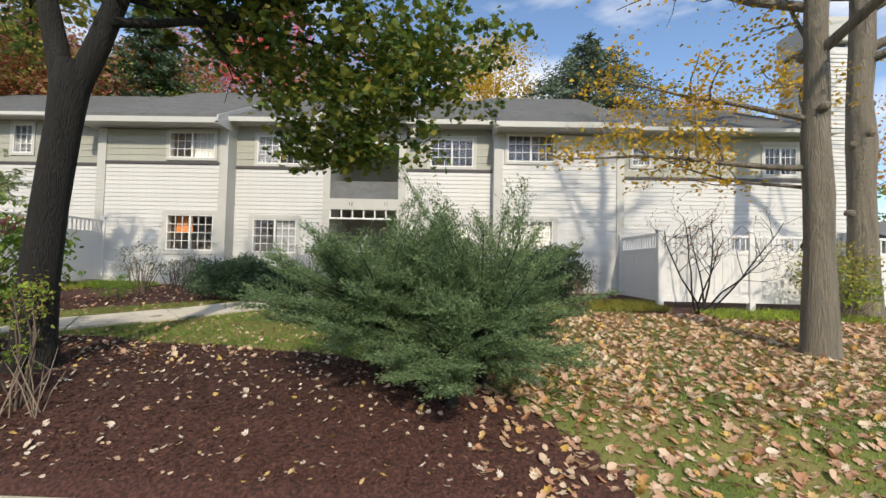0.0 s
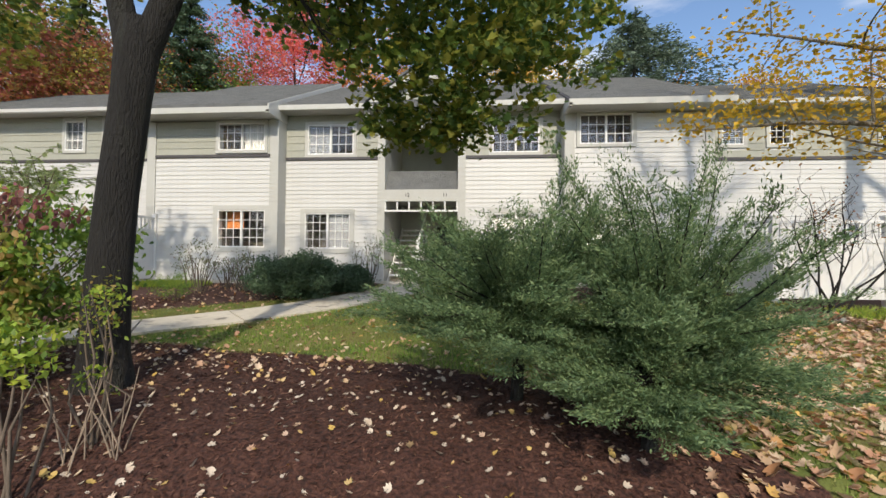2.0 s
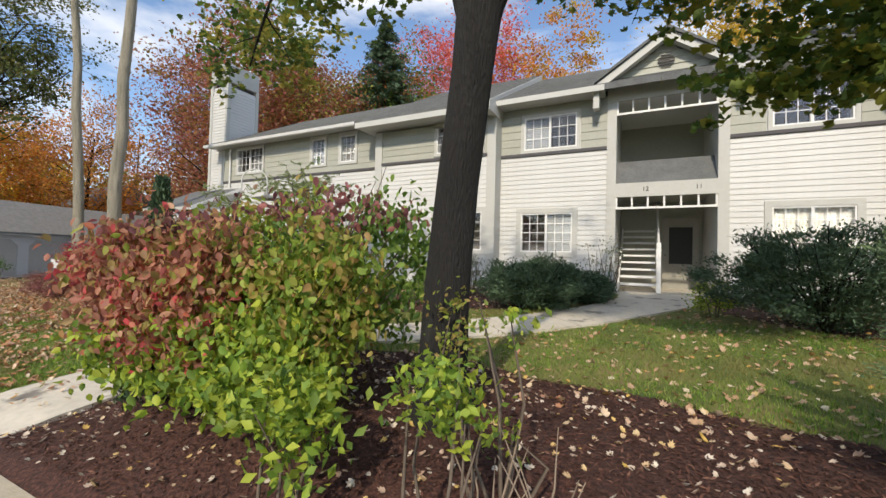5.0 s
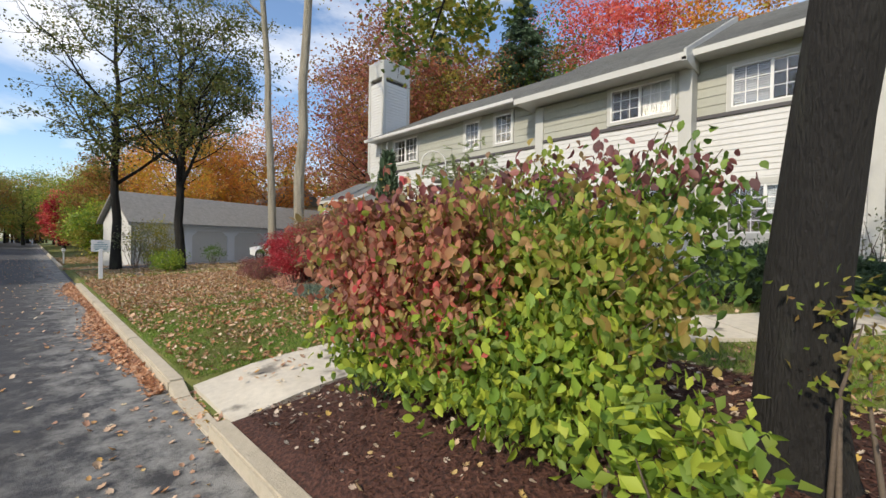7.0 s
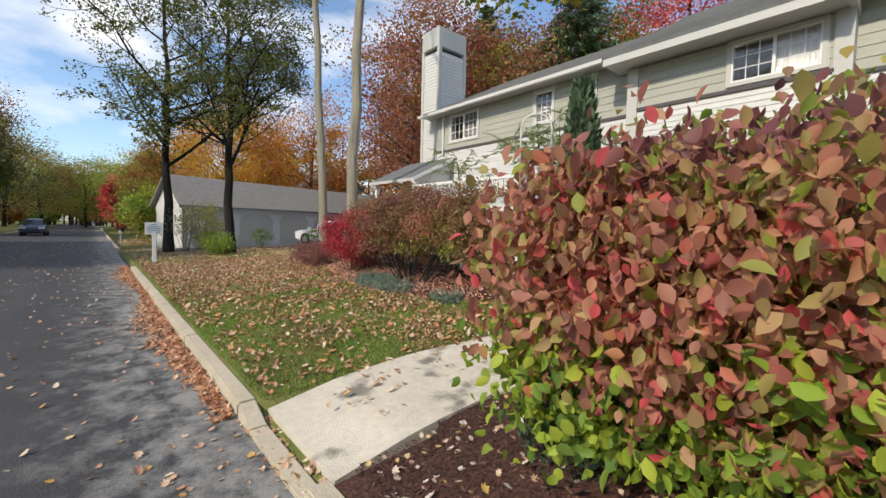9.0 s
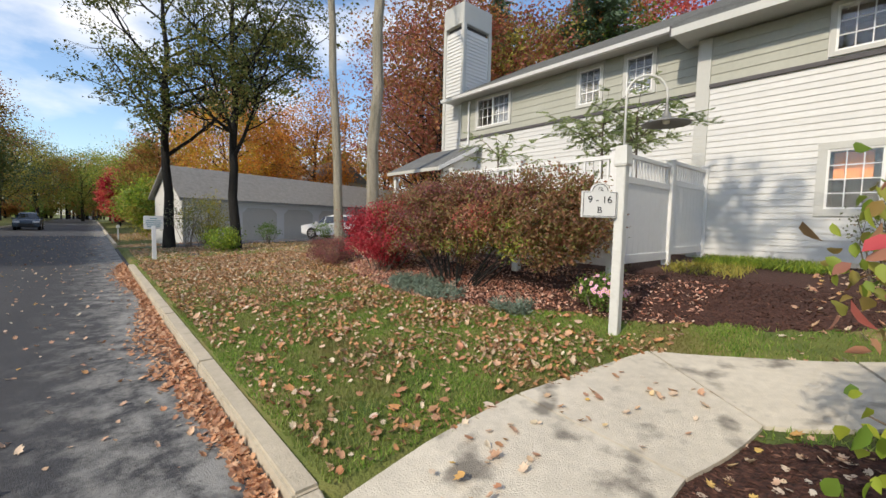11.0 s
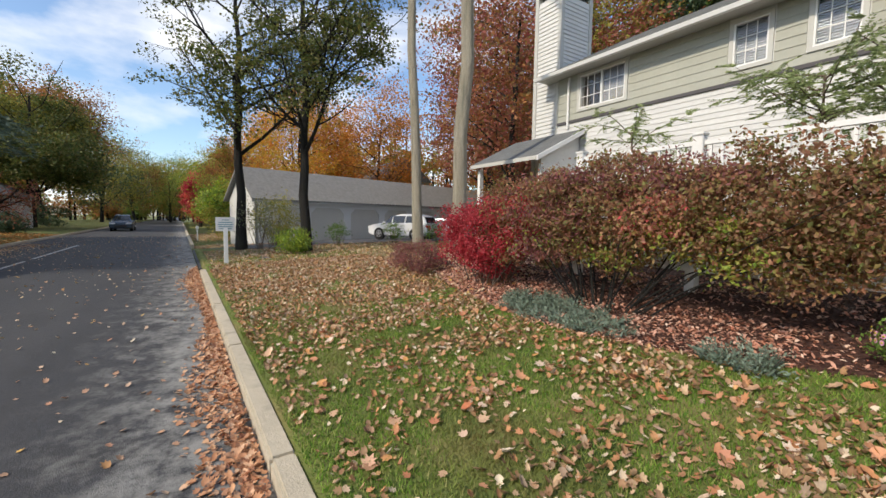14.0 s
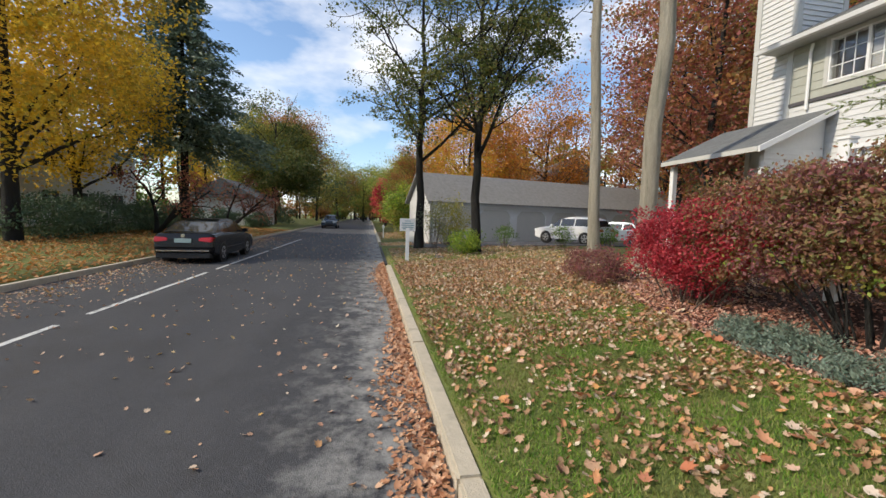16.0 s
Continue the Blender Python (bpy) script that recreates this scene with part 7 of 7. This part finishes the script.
conifer("spruce", "tall dark conifer among the red maples", -23.5, 30, 22, 6.5, L_PINE, 302)
conifer("spruce", "tall conifer beyond the chimney", -34.0, 31, 23, 6.5, L_PINE, 303)
conifer("spruce", "dark spruce behind the yellow maple across the street", -42.0, -10.8, 18, 5.5, L_SPRUCE, 304, 0.34)
far_tree("yellow_street_maple", "yellow maple with two dark stems across the street", -28.5, -11.4, 14, 5.0, L_GOLD, 310, 0.3, 0.24, 0.19, 300, 110, L_YELLOW)
far_tree("yellow_street_maple", "golden yellow maple leaning over the far kerb", -35.5, -13.5, 12, 4.0, L_GOLD, 311, 0.25, 0.25, 0.19, 200, 90, L_YELLOW)


def leaning_tree(x, y, seed):
    rng = np.random.default_rng(seed)
    t = tree_thing("leaning_tree", "low leaning dark-stemmed tree with dull red leaves", (x, y, gz(x, y)))
    b, tips = Build(), []
    for d, L in [((0.4, 0.9, 0.8), 4.5), ((-0.6, 0.6, 1.0), 4.2), ((0.1, 0.3, 1.2), 4.0)]:
        p, rr = limb(b, (0, 0, -0.1), d, L, 0.13, 0.04, rng, 0.12, 0.02, 7, 7)
        branches(b, p, rr, rng, 8, 1.7, 2, tips, 0.9, 0.05, 0.4)
    b.done("trunk", BARK, t, smooth=True)
    T = np.array([tuple(q) for q in tips])
    child("crown", leaves("crown", np.repeat(T, 5, 0) + rng.normal(size=(len(T) * 5, 3)) * 0.2, 0.13, L_MAROON, 0.3, 0.8, rng), t)


leaning_tree(-36.0, -10.0, 320)
leaning_tree(-46.0, -9.5, 321)

# woods behind everything: one ragged band of trunks and leaves
rng = np.random.default_rng(400)


plain_house("side_house", "white one-storey house with a grey roof past the lawn", 26, 24, 36, 32, 0.6, 3.4, 5.0, True, [])


def woods(name, label, pts, n, hmin, hmax, mats_, size):
    t = tagged(new(name), label, "woods", kind="stuff")
    b = Build()
    P = [[] for _ in mats_]
    L = len(pts) - 1
    for k in range(n):
        u = rng.uniform(0, L)
        i = int(u)
        p = Vector((*pts[i], 0)).lerp(Vector((*pts[i + 1], 0)), u - i) + Vector((rng.normal() * 3, rng.normal() * 3, 0))
        h = rng.uniform(hmin, hmax)
        r = h * (rng.uniform(0.13, 0.2) if hmin > 8 else rng.uniform(0.5, 0.8))
        b.tube([(p.x, p.y, -0.3), (p.x + rng.normal() * 0.4, p.y, h * 0.5), (p.x, p.y, h * 0.85)], [0.25, 0.18, 0.05], 5, False)
        P[k % len(mats_)].append(crown_points(rng, (p.x, p.y, h * 0.55), (r, r, h * 0.45), 42, 26, r * 0.22, 0.3))
    b.done("trunks", BARK, t)
    for m, q in zip(mats_, P):
        if q:
            child("leaves", leaves("leaves", np.concatenate(q), size, m, 0.3, 0.7, rng), t)


woods("far_woods", "mixed autumn woods behind the house", [(-75, 34), (-50, 48), (-20, 52), (10, 50), (45, 46)], 46, 14, 24, [L_RUST, L_OLIVE, L_MAROON, L_ORANGE, L_GREEN], 0.5)
woods("far_woods", "mixed autumn woods down the street", [(-170, -6), (-140, 4), (-110, 14), (-85, 24), (-75, 34)], 44, 11, 18, [L_RUST, L_OLIVE, L_ORANGE, L_YELLOW], 0.5)
woods("far_woods", "dark woods across the street", [(-160, -10), (-110, -18), (-70, -28), (-30, -34), (20, -34), (60, -20), (70, 10), (45, 46)], 60, 11, 19, [L_OLIVE, L_RUST, L_GREEN, L_YELLOW], 0.5)

woods("undergrowth", "low brush at the foot of the woods", [(-30, -31), (-70, -25), (-110, -15), (-150, -9), (-155, 4), (-120, 10), (-95, 14), (-75, 22)], 60, 3.0, 6.0, [L_OLIVE, L_GREEN, L_RUST], 0.5)

# ---- lawn, litter and chips ----
rng = np.random.default_rng(500)


def scatter(n, x0, x1, y0, y1, test):
    out = []
    X, Y = rng.uniform(x0, x1, n), rng.uniform(y0, y1, n)
    for x, y in zip(X, Y):
        if test(x, y):
            out.append((x, y, gz(x, y)))
    return out


def blades(name, label, pts, h, rng):
    P = np.array(pts)
    N = len(P)
    a = rng.uniform(0, 6.28, N)
    H = h * rng.uniform(0.5, 1.3, N)
    w = 0.0055
    lean = rng.normal(0, 0.45, (N, 2)) * H[:, None]
    dx, dy = np.cos(a) * w, np.sin(a) * w
    A = np.stack([P[:, 0] - dx, P[:, 1] - dy, P[:, 2] - 0.005], 1)
    B_ = np.stack([P[:, 0] + dx, P[:, 1] + dy, P[:, 2] - 0.005], 1)
    C = np.stack([P[:, 0] + lean[:, 0], P[:, 1] + lean[:, 1], P[:, 2] + H], 1)
    V = np.stack([A, B_, C], 1).reshape(-1, 3)
    F = np.arange(N * 3).reshape(-1, 3)
    return tagged(new(name, npmesh(name, V, F, GRASSB)), label, "grass", kind="stuff")


lawn = lambda x, y: not in_mulch(x, y) and not in_walk(x, y)
blades("grass", "short green lawn grass", scatter(130000, -16, -8.6, 2.85, 8.4, lawn) + scatter(30000, -26, -16, 2.85, 8, lawn), 0.038, rng)
blades("grass", "short green lawn grass", scatter(42000, -9, -0.5, 5, 9.5, lawn) + scatter(30000, -0.5, 6, 3, 9.5, lawn), 0.045, rng)
# strappy clumps by the walls
for i, (x0, x1, y0, y1, n) in enumerate([(-10.3, -8.4, 10.5, 11.5, 2300), (3.2, 5.0, 9.2, 10.4, 2200), (-10.3, -9.2, 9.0, 10.0, 500), (5.5, 10.5, 8.4, 9.4, 2600)]):
    P = np.array(scatter(n, x0, x1, y0, y1, lambda x, y: True))
    P[:, 2] += 0.07
    d = rng.normal(size=(len(P), 3)) * 0.6; d[:, 2] = 0.8
    tagged(new("strappy_grass", leaves("strappy_grass", P, 0.22, L_LIME if i in (0, 3) else L_OLIVE, 0.0, 0.07, rng, d, 0.2)), "clumps of long strappy grass", "grass", kind="stuff")

inb = in_mulch
nowalk = lambda x, y: not in_walk(x, y)
pts = scatter(16000, 0.2, 9.5, 2.9, 9.0, lambda x, y: nowalk(x, y) and rng.random() < (0.95 if x > 0.6 else 0.5))
tagged(new("fallen_leaves", litter("fallen_leaves", pts, 0.075, LITTER, rng)), "thick tan fallen leaves on the lawn", "fallen leaves", kind="stuff")
pts = scatter(1700, -8.3, 0.4, 2.95, 6.0, inb)
tagged(new("fallen_leaves", litter("fallen_leaves", pts, 0.046, PALELITTER, rng)), "scattered pale fallen leaves on the mulch", "fallen leaves", kind="stuff")
pts = scatter(2600, -8.5, 1.0, 5.0, 12.0, nowalk)
tagged(new("fallen_leaves", litter("fallen_leaves", pts, 0.06, LITTER, rng)), "fallen leaves on the front lawn", "fallen leaves", kind="stuff")
pts = scatter(50000, -24, -9.2, 2.9, 7.8, lambda x, y: nowalk(x, y) and (not inb(x, y)) and rng.random() < (0.42 + 0.58 * (x < -14) + 0.3 * (y > 5)) * (0.70 + 1.3 * noise.noise((x * 1.3, y * 1.3, 9.0))))
pts = [(x, y, z + 0.014) for x, y, z in pts]
tagged(new("fallen_leaves", litter("fallen_leaves", pts, 0.043, TANLITTER, rng, 0.5)), "brown and tan fallen leaves on the lawn", "fallen leaves", kind="stuff")
pts = scatter(17000, -30, -15, 3.0, 12, lambda x, y: nowalk(x, y) and x < -14 - (y < 5) * 4)
tagged(new("fallen_leaves", litter("fallen_leaves", pts, 0.08, LITTER, rng, lobed=False)), "deep fallen leaves under the pale trees", "fallen leaves", kind="stuff")
pts = scatter(9000, -62, -34.5, 2.9, 9, lambda x, y: True)
tagged(new("fallen_leaves", litter("fallen_leaves", pts, 0.11, LITTER, rng, lobed=False)), "brown fallen leaves beside the far street", "fallen leaves", kind="stuff")
pts = scatter(420, -16, -9.3, 2.95, 6.6, lambda x, y: nowalk(x, y) and not inb(x, y))
pts = [(x, y, z + 0.02) for x, y, z in pts]
tagged(new("fallen_leaves", litter("fallen_leaves", pts, 0.085, MAPLELITTER, rng, 0.25)), "large orange and yellow maple leaves on the lawn", "fallen leaves", kind="stuff")
pts = scatter(24000, -17.5, -9.2, 5.9, 8.6, lambda x, y: inb(x, y) and rng.random() < (1.0 if x < -11 and y < 7.4 else 0.25))
tagged(new("fallen_leaves", litter("fallen_leaves", pts, 0.05, REDLITTER, rng, lobed=False)), "small pinkish red fallen leaves on the mulch", "fallen leaves", kind="stuff")
pts = [(x, 2.63 - abs(w) * (0.13 + 0.07 * math.sin(x * 0.8)), -0.328 + max(0, 0.03 - abs(w) * 0.03)) for x, w in zip(rng.uniform(-25, -9.8, 6000), rng.normal(size=6000))]
tagged(new("fallen_leaves", litter("fallen_leaves", pts, 0.048, GUTTERLITTER, rng, 0.35)), "rusty leaves heaped in the gutter", "fallen leaves", kind="stuff")
pts = [(x, 2.5 - abs(w) * 0.5, -0.328) for x, w in zip(rng.uniform(-9.7, -3, 160), rng.normal(size=160))]
pts += [(x, y, -0.325) for x, y in zip(rng.uniform(-9.75, -8.0, 260), rng.normal(2.74, 0.07, 260))]
pts += [(x, y, -0.328) for x, y in zip(rng.uniform(-50, 0, 2400), rng.uniform(-4.9, 2.4, 2400))]
pts += [(x, -4.9 + abs(w) * 0.8, -0.328) for x, w in zip(rng.uniform(-40, -10, 3600), rng.normal(size=3600))]
tagged(new("fallen_leaves", litter("fallen_leaves", pts, 0.050, LITTER, rng)), "scattered leaves on the asphalt", "fallen leaves", kind="stuff")
pts = [(x, y, gprofile(y, GS) + 0.0) for x, y in zip(rng.uniform(-50, -14, 13000), rng.uniform(-12.5, -5.2, 13000))]
tagged(new("fallen_leaves", litter("fallen_leaves", pts, 0.11, ORANGELITTER, rng, lobed=False)), "orange fallen leaves across the street", "fallen leaves", kind="stuff")
pts = [(x, y, gz(x, y, False) + 0.034) for x, y in zip(rng.uniform(-9.5, -8.5, 60), rng.uniform(3.2, 5.6, 60))]
tagged(new("fallen_leaves", litter("fallen_leaves", pts, 0.06, LITTER, rng)), "few leaves on the concrete walk", "fallen leaves", kind="stuff")
# mulch chips
P = np.array(scatter(34000, -8.4, 0.6, 2.97, 6.0, inb) + scatter(12000, -13, -7.2, 6.4, 9.0, inb))
P[:, 2] += 0.008
tagged(new("mulch_chips", leaves("mulch_chips", P, 0.05, CHIPS, 0.75, 0.28, rng)), "shredded dark red-brown bark mulch", "mulch", kind="stuff")
